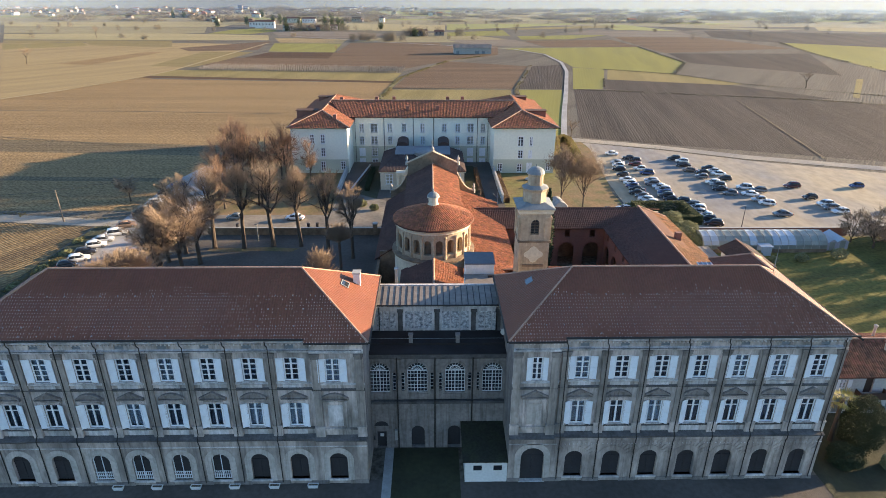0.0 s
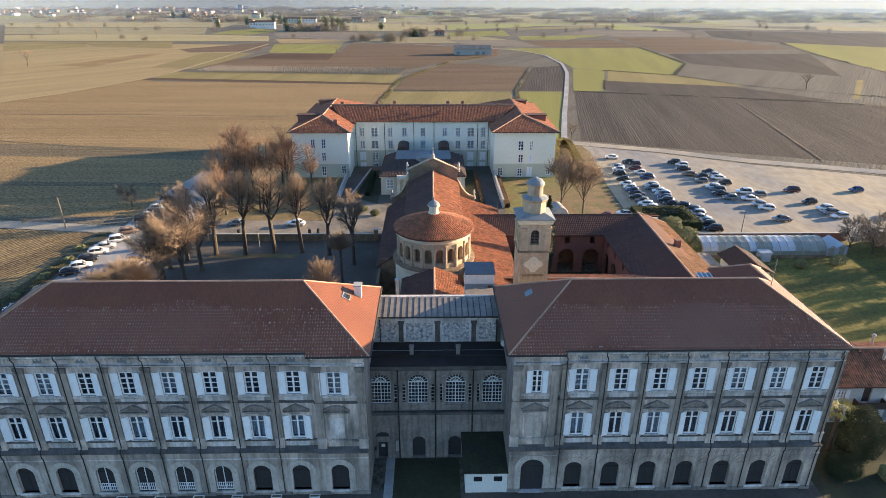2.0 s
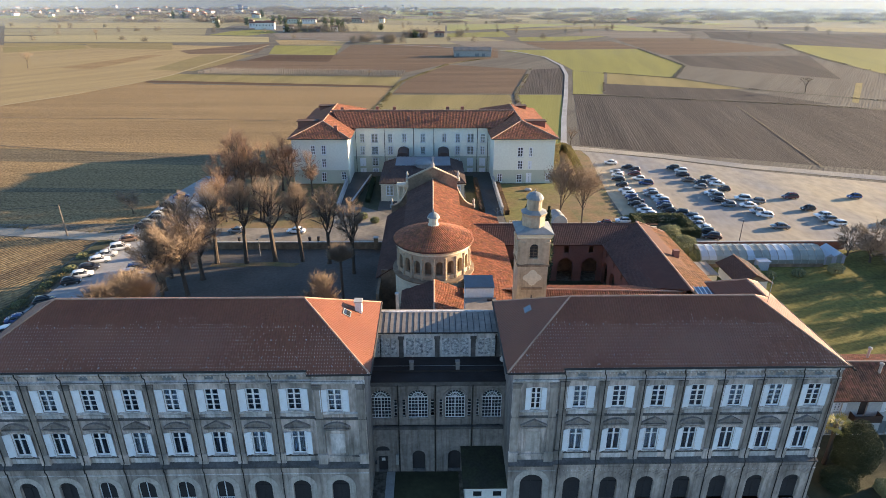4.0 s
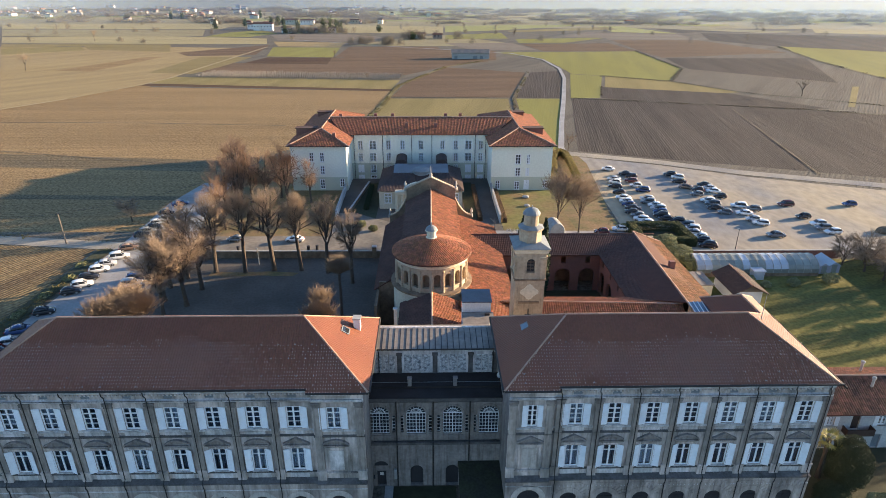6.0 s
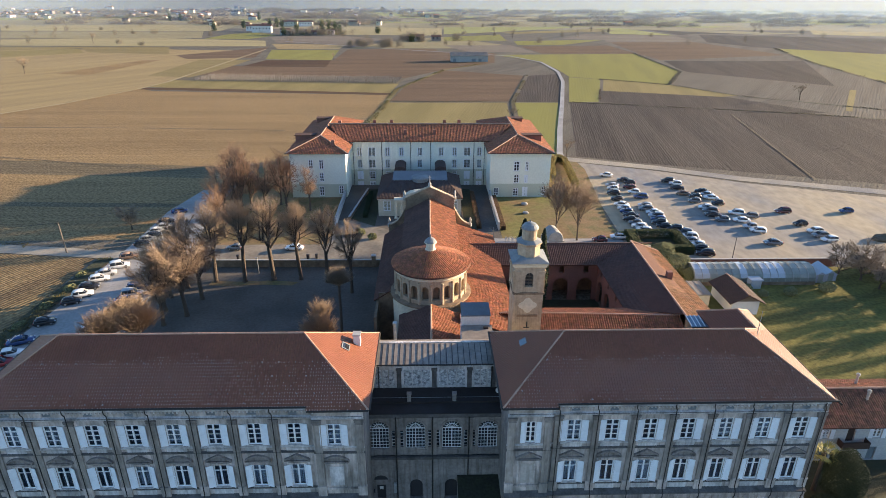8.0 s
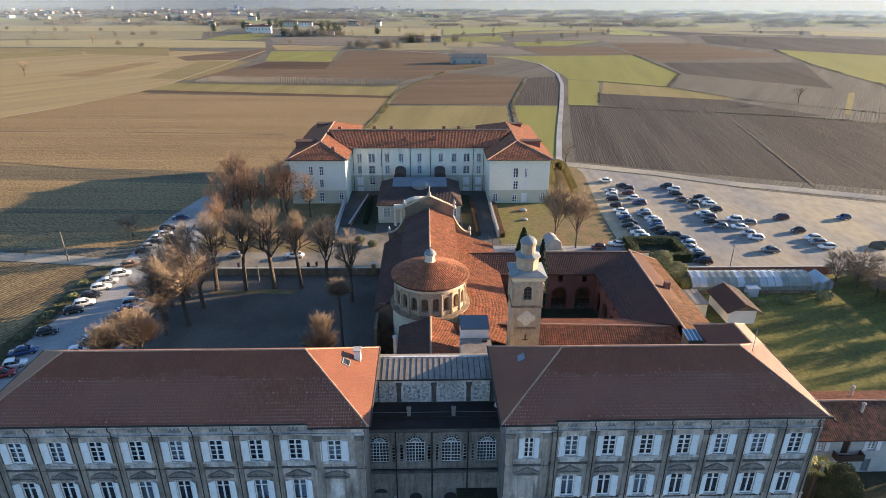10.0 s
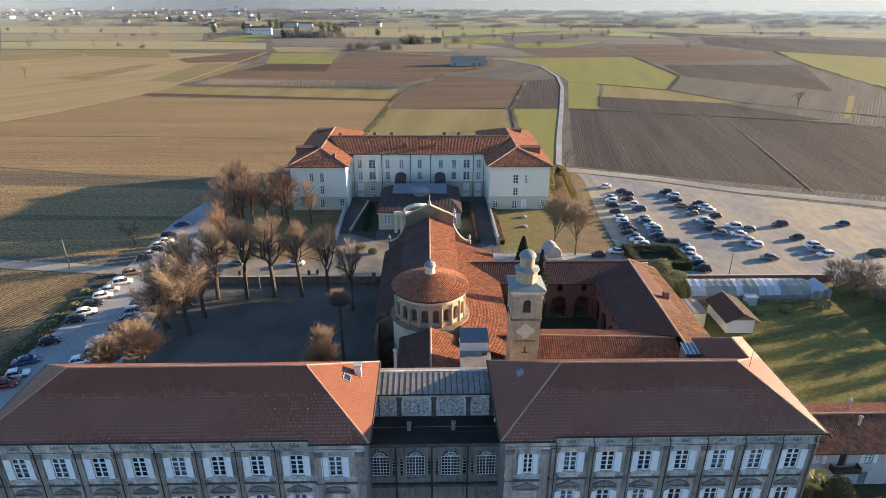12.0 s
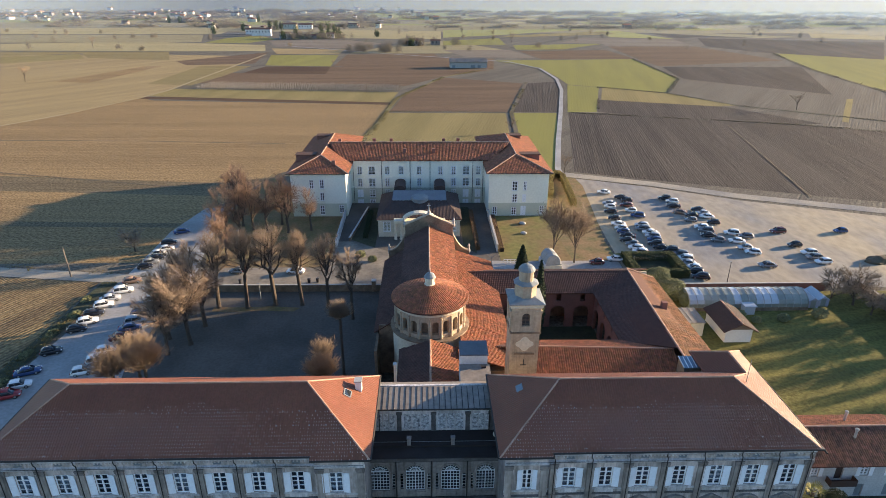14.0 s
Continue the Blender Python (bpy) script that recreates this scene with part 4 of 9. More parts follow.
def roof_hatch(at, rx, ry, rz, w, h, material, label):
    ht = thing("roof_window", label, "roof window")
    ht.matrix_basis = pose(*at, rx, ry, rz)
    part("frame", boxes((-w / 2, w / 2, -h / 2, -h / 2 + 0.1, 0, 0.07), (-w / 2, w / 2, h / 2 - 0.1, h / 2, 0, 0.07), (-w / 2, -w / 2 + 0.1, -h / 2 + 0.1, h / 2 - 0.1, 0, 0.07), (w / 2 - 0.1, w / 2, -h / 2 + 0.1, h / 2 - 0.1, 0, 0.07)), LEAD, ht)
    part("pane", boxes((-w / 2 + 0.1, w / 2 - 0.1, -h / 2 + 0.1, h / 2 - 0.1, 0.02, 0.05)), material, ht)
    return ht


roof_hatch((-8.45, 54.3, 18.36), 0, 31.8, 0, 0.9, 1.1, CAR_GLASS, "small skylight in the orange hip")
roof_hatch((10.07, 54.84, 18.36), 0, -31.8, 0, 0.8, 1.1, BLUE, "small blue skylight in the tiled hip")


# ---- the recessed block between the wings ----
link = thing("link_block", "grey recessed block with tall arched windows and metal roof", "building", (0.8, 51.7, 0))
LX = lambda x: x - 0.8
MID_WIN = [-5.14, -1.29, 2.57, 6.4]
cuts = [-6.1, -3.2, 0.65, 4.5, 7.7]
mw, mg = bmesh.new(), bmesh.new()
for a, b, c in zip(cuts, cuts[1:], MID_WIN):
    # slits stand either side of each tall window
    for p, q, o in ((a, c - 1.25, (max(a + 0.05, c - 1.72), c - 1.32)), (c + 1.25, b, (c + 1.32, min(b - 0.05, c + 1.72)))):
        if o[1] - o[0] > 0.2 and o[1] < q and o[0] > p:
            wall_bay(mw, LX(p), LX(q), 6.2, 11.7, (LX(o[0]), LX(o[1]), 7.3, 9.5), 0, 0.3)
            sl = bmesh.new()
            for i in range(6):
                box(sl, LX(o[0]), LX(o[1]), 0.2, 0.24, 7.3 + 2.2 * i / 5 - 0.03, 7.3 + 2.2 * i / 5 + 0.03)
            for s in o:
                box(sl, LX(s) - 0.03, LX(s) + 0.03, 0.19, 0.25, 7.3, 9.5)
            w = part("window", sl, FRAME, link, "narrow white-framed slit window")
            part("pane", boxes((LX(o[0]), LX(o[1]), 0.22, 0.228, 7.3, 9.5)), GLASS, w).visible_shadow = False
        else:
            wall_bay(mw, LX(p), LX(q), 6.2, 11.7)
    wall_bay(mw, LX(c - 1.25), LX(c + 1.25), 6.2, 11.7, (LX(c) - 1.02, LX(c) + 1.02, 7.1, 9.7), 0, 0.3, 1.02)
    hw = 1.02
    fr = bmesh.new()
    for i in range(7):
        x = LX(c) - hw + 2 * hw * i / 6
        top = 9.7 + (0 if i in (0, 6) else 0.45)
        box(fr, x - (0.05 if i % 3 == 0 else 0.026), x + (0.05 if i % 3 == 0 else 0.026), 0.16, 0.22, 7.1, 9.7)
    for i in range(7):
        z = 7.1 + 2.6 * i / 6
        box(fr, LX(c) - hw, LX(c) + hw, 0.165, 0.215, z - (0.06 if i in (0, 6) else 0.026), z + (0.06 if i in (0, 6) else 0.026))
    for r in (hw - 0.03, hw * 0.55):
        pts = [(LX(c) + r * math.cos(math.pi * i / 12), 9.7 + r * math.sin(math.pi * i / 12)) for i in range(13)]
        for (xa, za), (xb, zb) in zip(pts, pts[1:]):
            tube(fr, (xa, 0.19, za), (xb, 0.19, zb), 0.05, 0.05, 4)
    for i in range(1, 8):
        an = math.pi * i / 8
        tube(fr, (LX(c) + 0.1 * math.cos(an), 0.19, 9.7 + 0.1 * math.sin(an)), (LX(c) + hw * math.cos(an), 0.19, 9.7 + hw * math.sin(an)), 0.026, 0.026, 4)
    w = part("arched_window", fr, FRAME, link, "tall white arched window with many small panes")
    gl = bmesh.new()
    poly(gl, [(LX(c) - hw, 0.2, 7.1), (LX(c) + hw, 0.2, 7.1)] + [(x, 0.2, z) for x, z in arch_pts(LX(c) - hw, LX(c) + hw, 9.7, 10)])
    part("pane", gl, GLASS, w).visible_shadow = False
    su = bmesh.new()
    n = 12
    for i in range(n):
        a0, a1 = math.pi * i / n, math.pi * (i + 1) / n
        loft(su, [[(LX(c) + r * math.cos(t), -o, 9.7 + r * math.sin(t)) for r, t in ((1.03, a0), (1.25, a0), (1.25, a1), (1.03, a1))] for o in (0, 0.07)])
    part("arch_moulding", su, STUCCO_MID, link)
    part("apron_panel", boxes((LX(c) - 1.2, LX(c) + 1.2, -0.06, 0, 6.4, 6.95)), STUCCO_MID, link)
part("wall", mw, STUCCO_MID, link)
for a, b, c, o in zip(cuts, cuts[1:], (-5.15, -1.29, 2.57, 6.2), ((0.5, 0.02, 2.2, 0), (0.7, 0.02, 2.2, 0.7), (0.7, 0.02, 2.2, 0.7), None)):
    wall_bay(mg, LX(a), LX(b), -0.3, 6.2, o and (LX(c) - o[0], LX(c) + o[0], o[1], o[2]), -0.15, 0.5, o[3] if o else 0)
part("ground_floor_wall", mg, STUCCO_MID, link)
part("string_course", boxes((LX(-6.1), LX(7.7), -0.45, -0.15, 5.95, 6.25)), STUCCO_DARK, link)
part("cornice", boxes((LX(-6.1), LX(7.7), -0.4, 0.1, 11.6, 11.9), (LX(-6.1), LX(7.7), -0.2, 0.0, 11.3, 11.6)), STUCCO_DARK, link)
for c in (-3.2, 0.65, 4.5):
    part("pilaster", boxes((LX(c) - 0.3, LX(c) + 0.3, -0.14, 0, 6.3, 11.1), (LX(c) - 0.38, LX(c) + 0.38, -0.2, 0, 10.75, 11.25)), STUCCO_MID, link)
for c in (-3.35, 0.5, 4.35):
    bm = bmesh.new()
    tube(bm, (LX(c), -0.3, 11.6), (LX(c), -0.3, 6.4), 0.07, 0.07)
    tube(bm, (LX(c), -0.55, 6.4), (LX(c), -0.3, 5.8), 0.07, 0.07)
    tube(bm, (LX(c), -0.3, 5.8), (LX(c), -0.3, 0.0), 0.07, 0.07)
    part("downpipe", bm, PIPE, link)
for c in (-1.29, 2.57):
    fill = bmesh.new()
    poly(fill, [(LX(c) - 0.7, 0.3, 0), (LX(c) + 0.7, 0.3, 0)] + [(x, 0.3, z) for x, z in arch_pts(LX(c) - 0.7, LX(c) + 0.7, 2.2, 10)])
    part("arched_door", fill, BLACK, link, "dark arched door")
dr = part("door", boxes((LX(-5.65), LX(-4.65), 0.15, 0.2, 0, 2.2)), BLACK, link, "dark entrance door with a white notice")
part("notice", boxes((LX(-5.35), LX(-4.95), 0.135, 0.146, 1.3, 1.7)), WHITE, dr)
fan = bmesh.new()
poly(fan, [(LX(-5.15) + 0.75 * math.cos(math.pi * i / 10), -0.17, 2.95 + 0.6 * math.sin(math.pi * i / 10)) for i in range(11)])
part("fanlight", fan, BLACK, link, "dark half-round fanlight")
part("letter_box", boxes((LX(-6.0), LX(-5.85), -0.3, -0.15, 1.2, 1.6)), IRON, link)
part("meter_box", boxes((LX(-3.75), LX(-3.45), -0.4, -0.15, 1.2, 2.5)), CONCRETE, link)
part("inner_floors", boxes((LX(-6.0), LX(7.6), 1.6, 1.8, -0.3, 11.8), (LX(-6.0), LX(7.6), 0.5, 1.6, 6.0, 6.2)), ROOM, link)
# flat roof, upper wall, metal roof
part("flat_roof", boxes((LX(-6.1), LX(7.7), -0.35, 3.9, 11.9, 12.0)), BITUMEN, link, "black bitumen flat roof")
part("roof_step", boxes((LX(-6.1), LX(7.7), 1.3, 3.9, 12.0, 12.22)), BITUMEN, link)
for x in (-1.95, 2.85):
    part("vent_shaft", boxes((LX(x) - 0.2, LX(x) + 0.2, 1.35, 1.75, 12.2, 13.1), (LX(x) - 0.25, LX(x) + 0.25, 1.3, 1.8, 13.1, 13.2)), STUCCO_MID, link)
bm = bmesh.new()
tube(bm, (LX(-6.0), 1.35, 12.75), (LX(7.6), 1.35, 12.75), 0.02, 0.02, 4)
part("lightning_cable", bm, LEAD, link)
part("back_wall", boxes((LX(-6.1), LX(7.7), 3.8, 4.1, 12.0, 15.46), (LX(-6.1), LX(7.7), 7.0, 7.3, -0.3, 16.0)), STUCCO_PALE, link)
panels = [-6.1, -3.1, 0.75, 4.6, 7.7]
for a, b in zip(panels, panels[1:]):
    for k in range(3):
        w = (b - a - 0.9) / 3
        q = a + 0.45 + w * k
        part("panel", boxes((LX(q) + 0.06, LX(q + w) - 0.06, 3.765, 3.8, 12.5, 14.55)), MURAL, link, "peeling whitewashed wall panel")
for c in panels[1:-1] + [7.2]:
    part("pilaster", boxes((LX(c) - 0.25, LX(c) + 0.25, 3.68, 3.8, 12.0, 14.7), (LX(c) - 0.32, LX(c) + 0.32, 3.62, 3.8, 14.5, 14.8)), STUCCO_DARK, link)
part("cornice", boxes((LX(-6.1), LX(7.7), 3.5, 3.8, 15.18, 15.46)), STUCCO_PALE, link)
gutter = bmesh.new()
tube(gutter, (LX(-6.1), 3.28, 15.5), (LX(7.7), 3.28, 15.5), 0.09, 0.09, 8)
part("gutter", gutter, PIPE, link, "dark eaves gutter")
for q in (-5.3, 7.0):
    part("downpipe", tube(bmesh.new(), (LX(q), 3.6, 15.4), (LX(q), 3.6, 12.0), 0.06, 0.06), PIPE, link)
mr = bmesh.new()
slab(mr, [(LX(-6.3), 3.35, 15.55), (LX(7.9), 3.35, 15.55), (LX(7.9), 6.8, 15.97), (LX(-6.3), 6.8, 15.97)], 0.08)
slab(mr, [(LX(-6.3), 6.8, 15.97), (LX(7.9), 6.8, 15.97), (LX(7.9), 8.4, 15.5), (LX(-6.3), 8.4, 15.5)], 0.08)
metal = part("metal_roof", mr, METAL_ROOF, link, "grey standing-seam metal roof")
for i in range(23):
    x = -6.2 + 14.0 * i / 22
    sm = bmesh.new()
    loft(sm, [[(LX(x) - 0.035, y, z), (LX(x) + 0.035, y, z), (LX(x) + 0.035, y, z + 0.03), (LX(x) - 0.035, y, z + 0.03)] for y, z in ((3.35, 15.55), (6.8, 15.97))])
    part("seam", sm, IRON, metal)
bm = bmesh.new()
tube(bm, (LX(4.7), 3.9, 15.3), (LX(4.7), 3.9, 17.2), 0.03, 0.02)
part("aerial", bm, LEAD, link)
dish = bmesh.new()
turned(dish, [(0.02, 0), (0.28, 0.05), (0.34, 0.12)], 12, (0, 0))
dd = part("satellite_dish", dish, WHITE, link)
dd.matrix_basis = pose(LX(7.55), 2.2, 13.0, 70, 0, 20)
chimney((-3.9, 63.6, 13.0), 0.35, 0.35, 2.6, CONCRETE, "slim concrete flue with a white cap")

mast = thing("roof_mast", "thin grey mast on the sunlit hip", "mast", (34.2, 53.7, 19.5))
part("rod", tube(bmesh.new(), (0, 0, -0.2), (0, 0, 3.0), 0.04, 0.025), LEAD, mast)
aer = thing("roof_aerial", "forked television aerial on the aisle roof", "aerial", (12.9, 109.6, 7.4))
part("rod", tube(bmesh.new(), (0, 0, -0.2), (0, 0, 2.6), 0.05, 0.04), LEAD, aer)
for q in (-1, 1):
    part("arm", tube(bmesh.new(), (0, 0, 1.6), (q * 0.9, 0, 2.5), 0.035, 0.03), LEAD, aer)

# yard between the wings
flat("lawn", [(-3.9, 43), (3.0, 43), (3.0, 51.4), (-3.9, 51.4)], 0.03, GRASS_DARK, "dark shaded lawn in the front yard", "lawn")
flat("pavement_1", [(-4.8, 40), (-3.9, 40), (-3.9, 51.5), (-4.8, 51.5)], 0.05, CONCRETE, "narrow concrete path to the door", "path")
flat("pavement_2", [(-60, 41), (60, 41), (60, 46.9), (-60, 46.9)], 0.012, YARD, "dark gravel before the palace, shade in its colour", "pavement")
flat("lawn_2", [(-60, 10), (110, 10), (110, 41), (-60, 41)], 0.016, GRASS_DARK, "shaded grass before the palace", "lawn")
part("kerb", boxes((-4.0, -3.88, 43, 51.4, 0, 0.12)), CONCRETE, None).name = "kerb"
tagged(bpy.data.objects["kerb"], "low concrete kerb beside the path", "kerb", kind="structure")
shed = thing("white_shed", "white lean-to shed with a dark flat roof", "shed", (5.65, 49.0, 0))
part("wall", boxes((-2.2, 2.0, -2.5, -2.3, 0, 2.55), (-2.2, -2.0, -2.3, 2.4, 0, 2.6), (1.8, 2.0, -2.3, 2.4, 0, 2.6)), WHITE, shed)
sb = bmesh.new()
slab(sb, [(-2.45, -2.7, 2.75), (2.05, -2.7, 2.75), (2.05, 2.5, 3.5), (-2.45, 2.5, 3.5)], 0.14)
part("roof", sb, FELT, shed, "mossy black felt roof")
for x in (-0.95, 1.05):
    part("window", boxes((x - 0.42, x + 0.42, -2.53, -2.5, 1.5, 2.1)), CAR_GLASS, shed, "small dark window")
for x in (-32.6, -28.8, -25.0, -21.2, -17.3, -13.5):
    tr = thing("planter", "pale concrete planter trough by the wall", "planter", (x + 1.9, 46.0, 0), group="troughs along the facade")
    bm = bmesh.new()
    loft(bm, [[(s * a, -0.22 * b, z), (s * a, 0.22 * b, z), (-s * a, 0.22 * b, z), (-s * a, -0.22 * b, z)] for s, a, b, z in ((1, 0.42, 0.7, 0), (1, 0.54, 0.9, 0.4), (1, 0.47, 0.7, 0.4), (1, 0.45, 0.65, 0.3))])
    part("trough", bm, WHITE, tr)
    part("soil", boxes((-0.46, 0.46, -0.15, 0.15, 0.28, 0.34)), EARTH, tr)


# ---- church ----
church = thing("church", "old church with a round arcaded apse and terracotta roofs", "church", (0.5, 82.6, 0))
CX = lambda x: x - 0.5
CY = lambda y: y - 82.6
N = 20
dr_ = bmesh.new()
turned(dr_, [(5.75, -0.3), (5.75, 9.6), (5.9, 9.8), (5.9, 10.1)], 40, caps=False)
part("apse_wall", dr_, CREAM, church, "pale plastered lower apse wall")
led = bmesh.new()
turned(led, [(5.9, 10.1), (6.1, 10.2), (6.1, 10.45), (5.0, 10.6)], 40, caps=False)
part("ledge", led, OCHRE_DARK, church, "stained stone ledge")
gal = bmesh.new()
turned(gal, [(4.55, 10.5), (4.55, 14.6)], 40, caps=False)
part("gallery_wall", gal, OCHRE_DARK, church)
R1 = 5.3
for i in range(N):
    a = 2 * math.pi * (i + 0.5) / N
    wbay = 2 * math.pi * R1 / N

    def ringplace(x, y, z, a=a):
        t = a + x / R1
        r = R1 - y
        return (r * math.cos(t), r * math.sin(t), z)

    bm = bmesh.new()
    wall_bay(bm, -wbay / 2, wbay / 2, 10.5, 14.35, (-0.5, 0.5, 11.2, 12.9), 0, 0.6, 0.5, ringplace)
    bay = part("arcade_bay", bm, OCHRE, church)
    col = bmesh.new()
    t = a + math.pi / N
    turned(col, [(0.23, 10.5), (0.23, 11.1), (0.18, 11.15), (0.14, 13.6), (0.2, 13.7), (0.2, 13.95)], 8, ((R1 + 0.02) * math.cos(t), (R1 + 0.02) * math.sin(t)))
    part("column", col, OCHRE, bay)
    bal = bmesh.new()
    for k in (-0.36, -0.12, 0.12, 0.36):
        p = ringplace(k, 0.3, 10.6)
        tube(bal, p, (p[0], p[1], 11.2), 0.06, 0.06, 5)
    part("baluster", bal, OCHRE, bay)
cor = bmesh.new()
turned(cor, [(5.32, 14.2), (5.45, 14.3), (5.45, 14.5), (5.6, 14.65), (5.75, 14.9), (4.6, 15.0)], 40, caps=False)
part("cornice", cor, CREAM, church, "moulded plaster cornice")
# conical roof: courses of tiles running down from the lantern
cone = bmesh.new()
turned(cone, [(5.95, 14.92), (5.9, 15.05), (0.7, 17.0)], 40)
cone_ob = part("apse_roof", cone, DECK_RED, church, "conical terracotta tile roof")
verts, faces = [], []
rr = np.random.RandomState(5)
r = 5.87
while r > 0.9:
    n = max(18, int(2 * math.pi * r / 0.34))
    z0, z1 = 15.05 + (5.9 - r) * 0.375, 15.05 + (5.9 - r + 0.42) * 0.375
    for i in range(n):
        t0 = 2 * math.pi * (i + rr.uniform(-0.05, 0.05)) / n
        dt = 2 * math.pi / n
        b = len(verts)
        for rad, zz, lift, nar in ((r, z0, 0.025, 1.0), (r - 0.42, z1, 0.0, 0.95)):
            for f, h in ((-0.5, 0), (-0.25, 0.11), (0.25, 0.11), (0.5, 0)):
                t = t0 + f * dt * nar
                verts.append((rad * math.cos(t), rad * math.sin(t), zz + h + lift + 0.012))
        faces += [(b, b + 1, b + 5, b + 4), (b + 1, b + 2, b + 6, b + 5), (b + 2, b + 3, b + 7, b + 6), (b + 3, b + 2, b + 1, b)]
    r -= 0.38
me = bpy.data.meshes.new("apse_tiles")
me.from_pydata(verts, [], faces)
me.materials.append(TILE_RED)
tagged(part("roof_tiles", me, TILE_RED, cone_ob), kind="stuff")
lan = bmesh.new()
turned(lan, [(0.85, 16.8), (0.85, 17.1), (0.68, 17.15), (0.68, 18.0), (0.9, 18.1), (0.9, 18.25)], 12)
lant = part("lantern", lan, CREAM, church, "small plastered lantern")
ld = bmesh.new()
turned(ld, [(0.92, 18.25), (0.8, 18.5), (0.5, 18.8), (0.15, 18.95), (0.08, 19.2), (0.14, 19.3), (0.02, 19.45)], 12)
part("cap", ld, LEAD, lant)
# nave and aisles
nv = bmesh.new()
box(nv, CX(-3.9), CX(4.9), CY(85), CY(112), -0.3, 12.5)
part("nave_wall", nv, OCHRE, church)
zr, ze = 15.1, 12.55
# west slopes take the tile with shade in its colour, east slopes the red
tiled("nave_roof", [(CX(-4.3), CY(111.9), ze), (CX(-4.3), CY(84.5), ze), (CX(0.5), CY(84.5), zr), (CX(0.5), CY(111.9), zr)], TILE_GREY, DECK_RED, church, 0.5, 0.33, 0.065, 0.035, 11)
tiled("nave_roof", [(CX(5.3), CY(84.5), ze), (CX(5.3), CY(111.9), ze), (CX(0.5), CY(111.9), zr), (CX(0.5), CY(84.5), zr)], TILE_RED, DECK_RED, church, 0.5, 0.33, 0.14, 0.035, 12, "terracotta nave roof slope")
caps("ridge_tiles", (CX(0.5), CY(84.5), zr + 0.02), (CX(0.5), CY(111.9), zr + 0.02), RIDGE, church, 0.16)
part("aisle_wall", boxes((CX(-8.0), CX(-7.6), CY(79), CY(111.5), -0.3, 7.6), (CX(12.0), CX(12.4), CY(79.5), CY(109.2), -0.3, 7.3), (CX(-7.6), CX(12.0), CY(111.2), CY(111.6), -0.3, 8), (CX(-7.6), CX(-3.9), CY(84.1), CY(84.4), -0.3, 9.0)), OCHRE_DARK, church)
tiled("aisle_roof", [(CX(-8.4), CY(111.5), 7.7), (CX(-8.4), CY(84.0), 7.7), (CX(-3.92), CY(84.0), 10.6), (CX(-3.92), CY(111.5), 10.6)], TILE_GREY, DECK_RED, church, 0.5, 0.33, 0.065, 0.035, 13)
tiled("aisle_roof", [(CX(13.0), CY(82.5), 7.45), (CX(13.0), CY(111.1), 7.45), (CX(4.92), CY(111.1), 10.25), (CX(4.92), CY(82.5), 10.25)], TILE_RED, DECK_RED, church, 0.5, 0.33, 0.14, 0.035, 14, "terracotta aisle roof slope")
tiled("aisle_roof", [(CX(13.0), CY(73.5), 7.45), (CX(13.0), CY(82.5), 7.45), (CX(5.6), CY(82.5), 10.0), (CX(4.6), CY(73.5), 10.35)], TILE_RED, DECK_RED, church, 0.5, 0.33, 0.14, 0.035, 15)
part("aisle_block", boxes((CX(4.6), CX(12.3), CY(74), CY(84), -0.3, 7.2)), OCHRE_DARK, church)
# west front: a screen with a pediment and curved flanks
fa = bmesh.new()
out = [(-4.2, 0), (5.2, 0), (5.2, 15.1), (0.5, 17.3), (-4.2, 15.1)]
loft(fa, [[(CX(x), CY(y), z) for x, z in out] for y in (111.9, 112.7)])
bmesh.ops.recalc_face_normals(fa, faces=fa.faces)
front = part("church_front", fa, OCHRE_DARK, church, "dark back of the church front")
ped = bmesh.new()
for p, q in (((-4.6, 14.95), (0.5, 17.35)), ((5.6, 14.95), (0.5, 17.35))):
    loft(ped, [[(CX(p[0]), CY(y), p[1] + h) for y, h in ((111.8, 0), (112.8, 0), (112.8, 0.16), (111.8, 0.16))], [(CX(q[0]), CY(y), q[1] + h) for y, h in ((111.8, 0), (112.8, 0), (112.8, 0.16), (111.8, 0.16))]])
bmesh.ops.recalc_face_normals(ped, faces=ped.faces)
part("raking_cornice", ped, OCHRE, front, "pale stone raking cornice")
